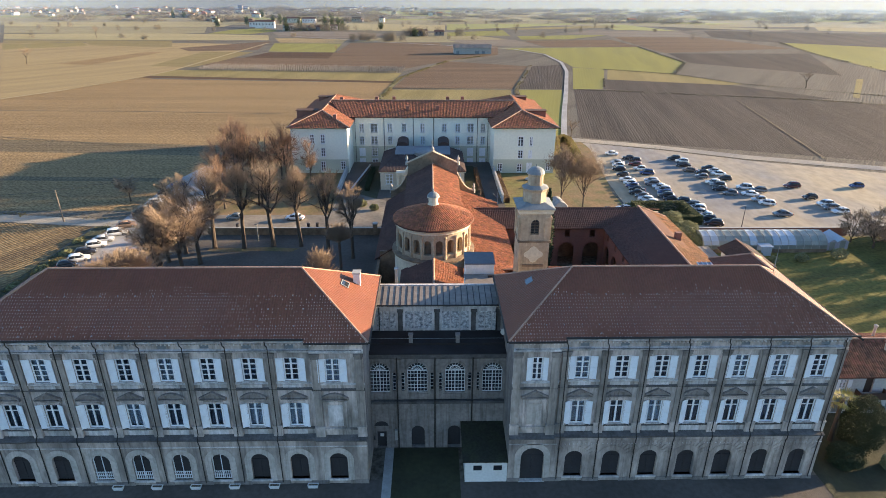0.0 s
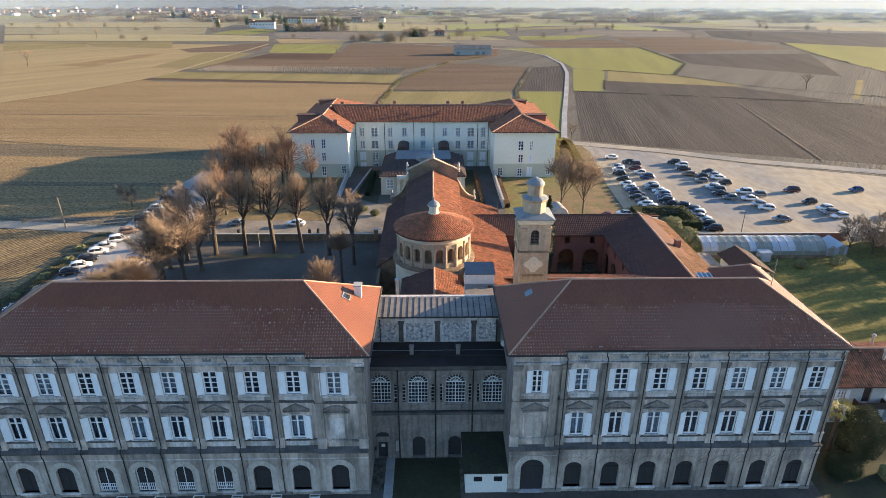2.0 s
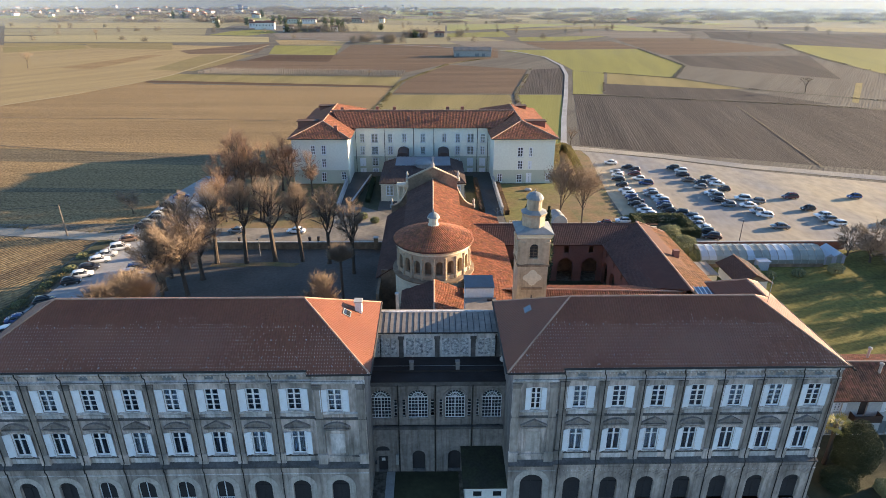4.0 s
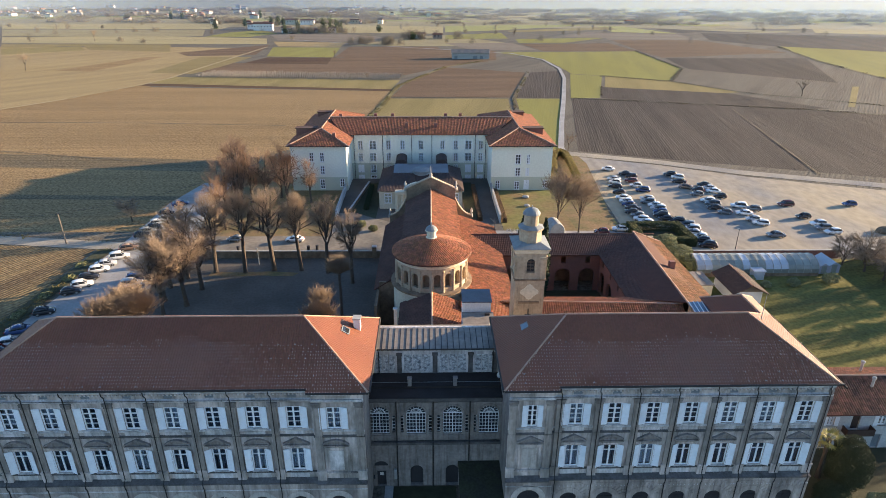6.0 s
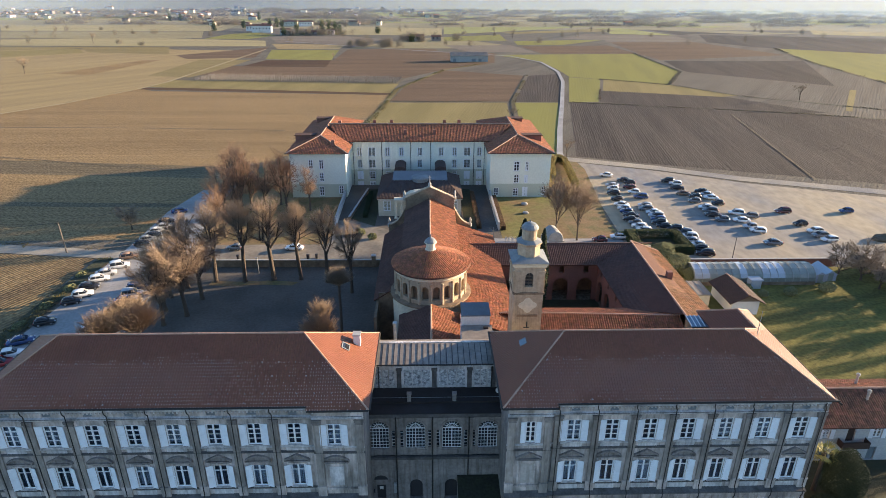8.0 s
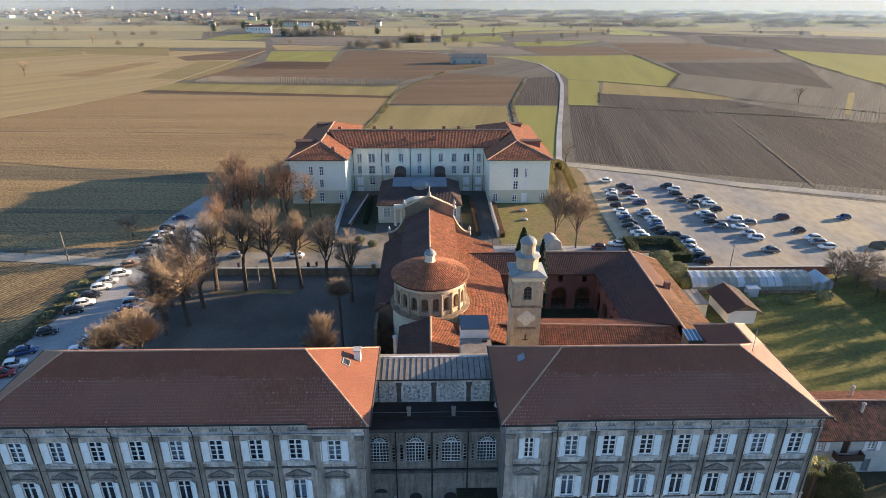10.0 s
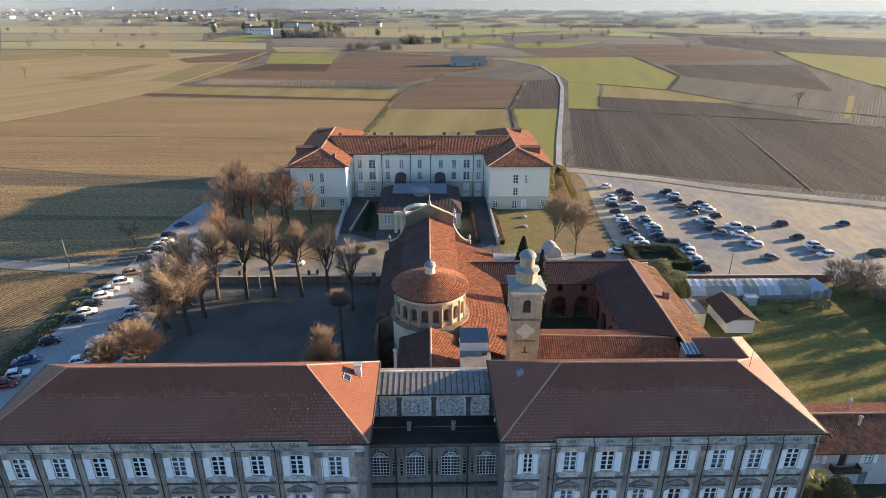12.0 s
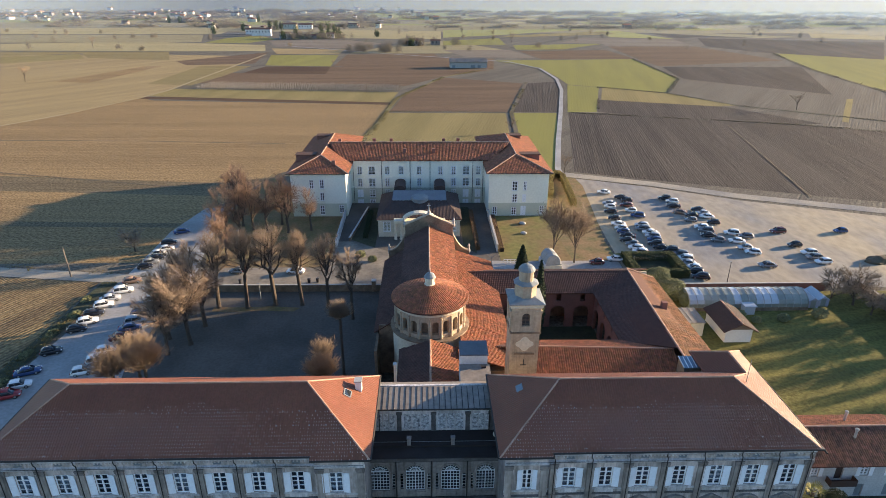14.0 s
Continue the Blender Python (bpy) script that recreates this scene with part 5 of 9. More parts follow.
for s in (-1, 1):
    vol = bmesh.new()
    pts = []
    for i in range(9):
        f = i / 8
        pts.append((0.5 + s * (4.7 + 3.4 * f), 13.2 - 3.6 * (1 - (1 - f) ** 2.2)))
    for (xa, za), (xb, zb) in zip(pts, pts[1:]):
        loft(vol, [[(CX(x), CY(y), z) for y, z in ((112.0, 0), (112.6, 0), (112.6, zz), (112.0, zz))] for x, zz in ((xa, za), (xb, zb))])
    bmesh.ops.remove_doubles(vol, verts=vol.verts, dist=0.001)
    bmesh.ops.recalc_face_normals(vol, faces=vol.faces)
    part("volute", vol, OCHRE_DARK, front)
    vc = bmesh.new()
    for (xa, za), (xb, zb) in zip(pts, pts[1:]):
        loft(vc, [[(CX(x), CY(y), z + h) for y, h in ((111.9, 0), (112.7, 0), (112.7, 0.2), (111.9, 0.2))] for x, z in ((xa, za), (xb, zb))])
    bmesh.ops.remove_doubles(vc, verts=vc.verts, dist=0.001)
    bmesh.ops.recalc_face_normals(vc, faces=vc.faces)
    part("coping", vc, OCHRE, front)
    for x, z, k in ((0.5 + s * 8.0, 9.6, 0.75), (0.5 + s * 4.9, 15.1, 0.7)):
        fi = bmesh.new()
        turned(fi, [(0.42 * k, z - 0.4), (0.42 * k, z + 0.2), (0.2 * k, z + 0.4), (0.36 * k, z + 0.9), (0.2 * k, z + 1.3), (0.08 * k, z + 1.5), (0.02, z + 2.0 * k)], 10, (CX(x), CY(112.3)))
        part("finial", fi, CONCRETE, front, "grey stone finial")
fi = bmesh.new()
turned(fi, [(0.4, 17.4), (0.3, 17.7), (0.34, 18.0), (0.1, 18.3), (0.04, 19.6)], 10, (CX(0.5), CY(112.3)))
box(fi, CX(0.5) - 0.35, CX(0.5) + 0.35, CY(112.27), CY(112.33), 19.1, 19.2)
part("cross", fi, CONCRETE, front)
# sacristy roof before the apse
part("sacristy_wall", boxes((CX(-3.5), CX(4.6), CY(60.4), CY(77), -0.3, 9.4)), OCHRE_DARK, church)
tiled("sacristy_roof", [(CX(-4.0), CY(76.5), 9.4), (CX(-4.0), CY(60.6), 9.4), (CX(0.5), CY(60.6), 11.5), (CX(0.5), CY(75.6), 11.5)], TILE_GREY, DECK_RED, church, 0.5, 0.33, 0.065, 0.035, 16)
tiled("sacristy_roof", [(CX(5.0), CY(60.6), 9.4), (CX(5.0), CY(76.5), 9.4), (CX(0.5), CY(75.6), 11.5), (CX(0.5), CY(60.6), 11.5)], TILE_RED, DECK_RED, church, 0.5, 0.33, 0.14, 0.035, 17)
caps("ridge_tiles", (CX(0.5), CY(60.6), 11.52), (CX(0.5), CY(75.6), 11.52), RIDGE, church, 0.16)

lift = thing("stair_tower", "white rendered stair tower with a dark metal roof", "tower", (6.1, 66.6, 0))
part("wall", boxes((-1.75, 1.75, 0, 2.9, -0.3, 14.82)), WHITE, lift)
rb = bmesh.new()
slab(rb, [(-1.85, -0.12, 14.95), (1.85, -0.12, 14.95), (1.85, 3.0, 15.15), (-1.85, 3.0, 15.15)], 0.14)
part("roof", rb, SLATE, lift)
part("lower_wall", boxes((-1.75, 1.9, -3.9, -0.02, -0.3, 13.35)), CREAM, lift)
part("lower_roof", boxes((-1.9, 2.0, -4.0, -0.04, 13.35, 13.5)), METAL_ROOF, lift, "flat grey-beige sheet roof")
part("hatch", boxes((0.9, 1.5, -1.0, -0.7, 13.5, 13.75)), IRON, lift)

# ---- bell tower ----
tower = thing("bell_tower", "ochre square bell tower with an octagonal lantern", "bell tower", (12.85, 70.3, 0))
part("shaft", boxes((-1.85, 1.85, -1.9, 1.9, -0.3, 16.9)), OCHRE, tower)
bel = bmesh.new()
for k in range(4):
    m4 = pose(0, 0, 0, 0, 0, 90 * k)

    def pl(x, y, z, m4=m4):
        return m4 @ Vector((x, y - 1.9 if k % 2 == 0 else y - 1.85, z))

    wall_bay(bel, -1.87, 1.87, 16.9, 20.6, (-0.52, 0.52, 17.95, 19.35), 0, 0.5, 0.52, pl)
part("belfry", bel, OCHRE, tower)
part("belfry_core", boxes((-1.2, 1.2, -1.2, 1.2, 16.92, 20.5)), ROOM, tower)
for k in range(4):
    lv = bmesh.new()
    m4 = pose(0, 0, 0, 0, 0, 90 * k)
    for i in range(8):
        z = 18.0 + i * 0.2
        box(lv, -0.5, 0.5, -1.62, -1.5, z, z + 0.05, m4)
    box(lv, -0.03, 0.03, -1.7, -1.62, 17.95, 19.8, m4)
    part("louvre", lv, WOOD, tower)
    for s in (-1, 1):
        pb = bmesh.new()
        box(pb, s * 1.45 - 0.28, s * 1.45 + 0.28, -2.0, -1.85, 17.16, 20.0, m4)
        box(pb, s * 1.45 - 0.36, s * 1.45 + 0.36, -2.08, -1.85, 19.8, 20.15, m4)
        part("pilaster", pb, OCHRE, tower)
part("string_course", boxes((-2.02, 2.02, -2.07, 2.07, 16.9, 17.15)), OCHRE_DARK, tower)
part("lower_cornice", boxes((-1.35, 1.35, -1.98, -1.9, 13.66, 13.94)), OCHRE_DARK, tower)
for q in (-1, 1):
    part("corner_pilaster", boxes((q * 1.6 - 0.27, q * 1.6 + 0.27, -1.96, -1.9, 11.0, 16.9)), OCHRE, tower)
part("sundial", boxes((-0.05, 0.05, -2.1, -1.9, 12.1, 12.9), (-0.4, 0.4, -1.95, -1.9, 12.0, 12.1)), IRON, tower)
cn = bmesh.new()
loft(cn, [[(s * w, t * w, z) for s, t in ((-1, -1), (1, -1), (1, 1), (-1, 1))] for w, z in ((1.95, 20.6), (2.1, 20.75), (2.1, 20.95), (2.2, 21.1), (2.25, 21.25))])
part("cornice", cn, CREAM, tower)
lr = bmesh.new()
loft(lr, [[(s * w, t * w, z) for s, t in ((-1, -1), (1, -1), (1, 1), (-1, 1))] for w, z in ((2.3, 21.25), (2.3, 21.33), (1.2, 21.8))])
part("lead_skirt", lr, LEAD, tower, "grey lead roof skirt")
oc = bmesh.new()
turned(oc, [(1.45, 21.5), (1.45, 23.1), (1.52, 23.2), (1.66, 23.4), (1.66, 23.5)], 8, a0=math.pi / 8)
octa = part("octagon", oc, OCHRE, tower)
os_ = bmesh.new()
turned(os_, [(1.7, 23.5), (0.95, 23.85)], 8, a0=math.pi / 8)
part("octagon_roof", os_, LEAD, octa)
dm = bmesh.new()
turned(dm, [(0.95, 23.7), (0.95, 25.0), (1.07, 25.1), (1.07, 25.22)], 16)
drum = part("drum", dm, OCHRE, tower)
dome = bmesh.new()
turned(dome, [(1.1, 25.22), (1.02, 25.45), (0.78, 25.75), (0.4, 25.95), (0.1, 26.0), (0.04, 26.15), (0.09, 26.2), (0.02, 26.3)], 16)
part("dome", dome, LEAD, drum, "small lead-covered dome")
ca = bmesh.new()
for r, y in ((0.95, -1.94), (0.7, -1.99)):
    pts = [(r * (1 + 0.16 * math.cos(4 * t)) * 1.1 * math.cos(t), r * (1 + 0.16 * math.cos(4 * t)) * math.sin(t)) for t in [2 * math.pi * i / 24 for i in range(24)]]
    loft(ca, [[(x, y + d, 15.3 + z) for x, z in pts] for d in (0.06, 0)])
part("cartouche", ca, CREAM, tower, "pale stone coat-of-arms cartouche")
# ---- cloister ----
clo = thing("cloister", "cloister ranges with red plaster arcades and terracotta roofs", "cloister", (28, 90, 0))
QX, QY = (lambda x: x - 28), (lambda y: y - 90)
zr, ze = 9.35, 7.3
# inner walls with arcade and small windows above
nw = bmesh.new()
for i in range(4):
    a = 13.2 + 4.4 * i
    wall_bay(nw, QX(a), QX(a + 4.4), -0.3, 5.1, (QX(a + 0.8), QX(a + 3.6), 0.0, 3.1), QY(98.2), 0.5, 1.4)
    wall_bay(nw, QX(a), QX(a + 4.4), 5.1, 7.4, (QX(a + 1.75), QX(a + 2.65), 5.5, 6.8), QY(98.2), 0.4)
part("north_wall", nw, BRICK_RED, clo, "red plaster arcaded cloister wall")
ew = bmesh.new()
rot = lambda x, y, z: (QX(30.8) + y, QY(98.2) - x, z)
for i in range(4):
    a = 4.4 * i
    wall_bay(ew, a, a + 4.4, -0.3, 5.1, (a + 0.8, a + 3.6, 0.0, 3.1), 0, 0.5, 1.4, rot)
    wall_bay(ew, a, a + 4.4, 5.1, 7.4, (a + 1.75, a + 2.65, 5.5, 6.8), 0, 0.4, 0, rot)
bmesh.ops.recalc_face_normals(ew, faces=ew.faces)
part("east_wall", ew, BRICK_RED, clo)
part("inner_wall", boxes((QX(13), QX(31), QY(102.2), QY(102.5), -0.3, 7.3), (QX(34.5), QX(34.8), QY(78), QY(102), -0.3, 6.3)), OCHRE_DARK, clo)
part("outer_wall", boxes((QX(13), QX(43.3), QY(107.0), QY(107.4), -0.3, 7.0), (QX(43), QX(43.3), QY(74), QY(107.0), -0.3, 6.6), (QX(14.8), QX(31), QY(80.8), QY(81.1), -0.3, 6.2), (QX(14.8), QX(43.0), QY(73.8), QY(74.1), -0.3, 6.2)), CREAM, clo)
north_y, valley = 102.6, 7.6
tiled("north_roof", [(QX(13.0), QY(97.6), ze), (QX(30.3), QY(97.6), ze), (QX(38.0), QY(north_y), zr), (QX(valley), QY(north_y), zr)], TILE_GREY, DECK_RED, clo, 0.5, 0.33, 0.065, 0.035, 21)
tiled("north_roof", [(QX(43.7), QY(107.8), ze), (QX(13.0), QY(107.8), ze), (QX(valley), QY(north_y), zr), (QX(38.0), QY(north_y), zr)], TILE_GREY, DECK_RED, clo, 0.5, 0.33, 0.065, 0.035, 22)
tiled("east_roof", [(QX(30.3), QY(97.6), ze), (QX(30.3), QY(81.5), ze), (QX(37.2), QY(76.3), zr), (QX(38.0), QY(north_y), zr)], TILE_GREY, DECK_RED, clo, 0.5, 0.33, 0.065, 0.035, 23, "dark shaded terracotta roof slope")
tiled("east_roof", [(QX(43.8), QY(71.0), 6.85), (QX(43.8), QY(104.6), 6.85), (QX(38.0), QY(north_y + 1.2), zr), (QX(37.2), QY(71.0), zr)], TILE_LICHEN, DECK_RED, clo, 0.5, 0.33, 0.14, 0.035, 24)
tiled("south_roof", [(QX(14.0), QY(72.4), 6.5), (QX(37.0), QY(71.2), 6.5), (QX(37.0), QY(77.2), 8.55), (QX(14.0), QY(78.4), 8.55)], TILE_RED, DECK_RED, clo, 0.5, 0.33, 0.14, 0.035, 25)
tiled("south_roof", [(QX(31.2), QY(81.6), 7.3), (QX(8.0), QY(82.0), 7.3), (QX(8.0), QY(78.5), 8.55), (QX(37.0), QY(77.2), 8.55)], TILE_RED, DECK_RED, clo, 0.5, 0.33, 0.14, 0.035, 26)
caps("ridge_tiles", (QX(valley), QY(north_y), zr), (QX(38), QY(north_y), zr), TILE_GREY, clo, 0.17)
caps("ridge_tiles", (QX(38.0), QY(north_y + 1.2), zr), (QX(37.2), QY(71.0), zr), RIDGE, clo, 0.17)
caps("ridge_tiles", (QX(14.0), QY(78.4), 8.57), (QX(37), QY(77.2), 8.57), RIDGE, clo, 0.17)
caps("verge_tiles", (QX(43.8), QY(104.6), 6.9), (QX(38), QY(north_y + 1.2), zr), RIDGE, clo, 0.16)
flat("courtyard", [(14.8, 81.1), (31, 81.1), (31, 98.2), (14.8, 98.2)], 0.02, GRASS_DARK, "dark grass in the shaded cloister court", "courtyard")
chimney((40.2, 90.0, 8.3), 0.9, 0.8, 1.3, BRICK_RED, "red brick chimney on the cloister roof", False)

# small range joining the east wing and the cloister
rng_ = thing("rear_range", "rear range behind the palace wing with brown tiles", "building", (36, 62, 0))
part("wall", boxes((-2.6, 2.6, -2.55, 1.9, -0.3, 16.4)), STUCCO_MID, rng_)
ze, zr = 16.47, 18.43
tiled("roof", [(-3.1, 2.46, ze), (-3.1, -1.95, ze), (0.06, -5.11, zr), (0.06, -0.7, zr)], TILE_DARK, DECK_DARK, rng_, 0.34, 0.25, 0.028, 0.03, 31, "brown tiled slope of the rear range")
tiled("roof", [(3.22, -1.95, ze), (3.22, 2.46, ze), (0.06, -0.7, zr), (0.06, -5.11, zr)], TILE_DARK, DECK_DARK, rng_, 0.34, 0.25, 0.028, 0.03, 32)
tiled("roof", [(3.22, 2.46, ze), (-3.1, 2.46, ze), (0.06, -0.7, zr)], TILE_DARK, DECK_DARK, rng_, 0.34, 0.25, 0.028, 0.03, 33)
caps("ridge_tiles", (0.06, -5.0, zr + 0.02), (0.06, -0.7, zr + 0.02), RIDGE, rng_, 0.13)
for q in (-3.1, 3.22):
    caps("hip_tiles", (q, 2.46, ze), (0.06, -0.7, zr), RIDGE, rng_, 0.13)
gr = bmesh.new()
slab(gr, [(-4.8, -0.4, 16.0), (-2.65, -0.4, 16.0), (-2.65, 1.7, 16.3), (-4.8, 1.7, 16.3)], 0.08)
gp = part("glazed_roof", gr, BLUE, rng_, "pale blue corrugated canopy")
for i in range(5):
    x = -4.75 + 2.1 * i / 4
    sm = bmesh.new()
    loft(sm, [[(x - 0.04, y, z), (x + 0.04, y, z), (x + 0.04, y, z + 0.08), (x - 0.04, y, z + 0.08)] for y, z in ((-0.4, 16.0), (1.7, 16.3))])
    part("bar", sm, FRAME, gp)
part("canopy_wall", boxes((-4.7, -2.62, -0.3, 1.6, -0.3, 15.9)), OCHRE_DARK, rng_)


# ---- the pale building at the back ----
far = thing("rear_building", "pale U-shaped four-storey building with terracotta hip roofs", "building", (-2, 169, 0))
FX, FY = (lambda x: x + 2), (lambda y: y - 169)
COLS = [-19.2, -15.7, -11.3, -7.3, -2.1, 4.0, 7.8, 11.4, 14.9]
ROWS_F = [(8.65, 2.5), (5.2, 2.4), (1.9, 2.3), (0.0, 1.2)]


def far_window(x, y, z, w, h, parent, kind, turn=0):
    """A small casement on the far facade; kind: open, shut (closed white shutters) or door."""
    bm = bmesh.new()
    t = 0.17
    w, h = w * 1.0, h
    if kind == "shut":
        box(bm, -w / 2, -0.02, -0.05, 0.0, 0, h)
        ob = part("shutter", bm, SHUTTER, parent, "closed pale shutter leaf")
        part("leaf", boxes((0.02, w / 2, -0.05, 0.0, 0, h)), SHUTTER, ob)
    else:
        zs = [0, t, h * 0.34 - 0.06, h * 0.34 + 0.06, h * 0.67 - 0.06, h * 0.67 + 0.06, h - t, h]
        bm.free()
        bm = lattice([-w / 2, -w / 2 + t, -0.1, 0.1, w / 2 - t, w / 2], zs, 0.04, 0.1)
        ob = part("window", bm, FRAME, parent, "white casement window")
        pane = part("pane", boxes((-w / 2 + t, w / 2 - t, 0.06, 0.066, t, h - t)), GLASS, ob)
        pane.visible_shadow = False
        part("sill", boxes((-w / 2 - 0.1, w / 2 + 0.1, -0.1, 0.12, -0.09, -0.004)), WHITE, ob)
    ob.matrix_basis = pose(x, y, z, 0, 0, turn)
    return ob


mainw = bmesh.new()
cuts = [-21.8] + [(a + b) / 2 for a, b in zip(COLS, COLS[1:])] + [17.0]
wide = {1: 2.0, 7: 2.0}
for a, b, c in zip(cuts, cuts[1:], COLS):
    k = COLS.index(c)
    w = wide.get(k, 1.4)
    for (z0, z1), (zb, h) in zip(((8.1, 12.9), (4.7, 8.1)), ROWS_F):
        wall_bay(mainw, FX(a), FX(b), z0, z1, (FX(c) - w / 2, FX(c) + w / 2, zb, zb + h), 0, 0.25)
        far_window(FX(c), 0.05, zb, w, h, far, "open")
part("wall", mainw, FAR_WALL, far)
mainb = bmesh.new()
for a, b, c in zip(cuts, cuts[1:], COLS):
    k = COLS.index(c)
    w = 1.7 if k in (0, 1, 7, 8) else 1.4
    for (z0, z1), (zb, h) in zip(((1.5, 4.7), (-0.3, 1.5)), ROWS_F[2:]):
        wall_bay(mainb, FX(a), FX(b), z0, z1, (FX(c) - w / 2, FX(c) + w / 2, zb, zb + h), -0.04, 0.25)
        far_window(FX(c), 0.0, zb, w, h, far, "shut" if k in (0, 7, 8) else "open")
part("base_wall", mainb, FAR_BASE, far, "sage green lower storeys")
for x in (-12.9, -4.7, 1.0, 13.3, -21.0, 16.3):
    bm = bmesh.new()
    tube(bm, (FX(x), -0.12, 12.9), (FX(x), -0.12, 0), 0.07, 0.07)
    part("downpipe", bm, PIPE, far)
part("back_wall", boxes((FX(-36.6), FX(-21.8), FY(199.6), FY(200), -0.3, 12.3), (FX(17), FX(33.3), FY(199.6), FY(200), -0.3, 12.3), (FX(-21.8), FX(17), FY(186), FY(186.4), -0.3, 13), (FX(-21.8), FX(17), FY(172), FY(172.2), -0.3, 12.8)), FAR_WALL, far)
part("inner_floors", boxes((FX(-21.5), FX(16.8), 0.4, 2.9, 4.5, 4.7), (FX(-21.5), FX(16.8), 0.4, 2.9, 8.0, 8.2), (FX(-21.5), FX(16.8), 0.4, 2.9, 1.3, 1.5)), ROOM, far)
WINGS = {"left": (-36.6, -21.8, [(-31.1, 8.0, 1.2, 2.5, "open"), (-28.3, 7.9, 1.2, 2.6, "open"), (-28.4, 4.5, 1.2, 2.4, "open"), (-28.6, 0.5, 1.3, 2.7, "open"), (-23.3, 1.0, 1.3, 2.3, "open"), (-32.6, 0.9, 1.3, 2.3, "shut")]),
         "right": (17.0, 33.3, [(24.1, 7.25, 1.5, 2.7, "open"), (26.9, 7.3, 0.9, 2.6, "open"), (24.2, 3.9, 1.4, 2.4, "open"), (26.8, 4.0, 1.0, 2.2, "shut"), (24.1, 0.2, 1.4, 2.3, "open"), (18.8, 0.4, 1.35, 2.25, "open"), (26.7, 0.2, 1.45, 2.65, "shut"), (31.8, 0.6, 1.15, 2.25, "open")])}
for key, (a, b, wins) in WINGS.items():
    wf = bmesh.new()
    wb = bmesh.new()
    for bm_, z0, z1 in ((wf, 3.75, 12.3), (wb, -0.3, 3.75)):
        here = sorted([w for w in wins if z0 <= w[1] < z1], key=lambda w: w[0])
        cols = {}
        for w in here:
            k = next((c for c in cols if abs(c - w[0]) < 0.4), None)
            cols.setdefault(w[0] if k is None else k, []).append(w)
        keys = sorted(cols)
        edge = [a] + [(p + q) / 2 for p, q in zip(keys, keys[1:])] + [b]
        for e0, e1, c in zip(edge, edge[1:], keys):
            stack = sorted(cols[c], key=lambda w: w[1])
            zz = [z0] + [(p[1] + p[3] + q[1]) / 2 for p, q in zip(stack, stack[1:])] + [z1]
            for y0, y1, w in zip(zz, zz[1:], stack):
                wall_bay(bm_, FX(e0), FX(e1), y0, y1, (FX(w[0]) - w[2] / 2, FX(w[0]) + w[2] / 2, w[1], w[1] + w[3]), FY(158), 0.25)
    for x, z, w, h, kd in wins:
        far_window(FX(x), FY(158.05) if kd != "shut" else FY(158.1), z, w, h, far, kd)
    inner, outer = (b, a) if key == "left" else (a, b)
    wsd = bmesh.new()
    for q, y0, y1 in ((outer, 158.02, 199.6), (inner, 158.02, 169), (inner, 186, 199.6)):
        q0 = q if q == a else q - 0.3
        box(wsd, FX(q0), FX(q0 + 0.3), FY(y0), FY(y1), -0.3, 12.3)
    part("wing_front", wf, FAR_WALL, far)
    part("wing_base", wb, FAR_BASE, far)
    part("wing_side", wsd, FAR_WALL, far)
    part("wing_core", boxes((FX(a + 0.5), FX(b - 0.5), FY(160), FY(160.2), 0, 12)), ROOM, far)
    e, zr_, ze_ = 0.9, 15.4, 12.35
    L, Rr, m = FX(a) - e, FX(b) + e, FX((a + b) / 2)
    f, bk = FY(158) - e, FY(201)
    hw = (Rr - L) / 2
    tiled("wing_roof", [(L, f, ze_), (Rr, f, ze_), (m, f + hw, zr_)], TILE_RED, DECK_RED, far, 0.55, 0.42, 0.055, 0.03, 41)
    tiled("wing_roof", [(L, bk, ze_), (L, f, ze_), (m, f + hw, zr_), (m, bk - hw, zr_)], TILE_RED, DECK_RED, far, 0.55, 0.42, 0.055, 0.03, 42)
    tiled("wing_roof", [(Rr, f, ze_), (Rr, bk, ze_), (m, bk - hw, zr_), (m, f + hw, zr_)], TILE_RED, DECK_RED, far, 0.55, 0.42, 0.055, 0.03, 43)
    tiled("wing_roof", [(Rr, bk, ze_), (L, bk, ze_), (m, bk - hw, zr_)], TILE_RED, DECK_RED, far, 0.55, 0.42, 0.055, 0.03, 44)
    for p in ((L, f, ze_), (Rr, f, ze_)):
        caps("hip_tiles", p, (m, f + hw, zr_), RIDGE, far, 0.2, 0.5)
    caps("ridge_tiles", (m, f + hw, zr_), (m, bk - hw, zr_), RIDGE, far, 0.2, 0.5)
    tube_b = bmesh.new()
    tube(tube_b, (L, f - 0.05, ze_), (Rr, f - 0.05, ze_), 0.1, 0.1)
    part("gutter", tube_b, PIPE, far)
tiled("main_roof", [(FX(-24), FY(168.3), 12.95), (FX(19), FY(168.3), 12.95), (FX(24.5), FY(177), 16.15), (FX(-28.6), FY(177), 16.15)], TILE_RED, DECK_RED, far, 0.55, 0.42, 0.055, 0.03, 45, "terracotta main roof slope")
tiled("main_roof", [(FX(19), FY(186.5), 12.95), (FX(-24), FY(186.5), 12.95), (FX(-28.6), FY(177), 16.15), (FX(24.5), FY(177), 16.15)], TILE_RED, DECK_RED, far, 0.55, 0.42, 0.055, 0.03, 46)
caps("ridge_tiles", (FX(-28.6), FY(177), 16.2), (FX(24.5), FY(177), 16.2), RIDGE, far, 0.2, 0.5)
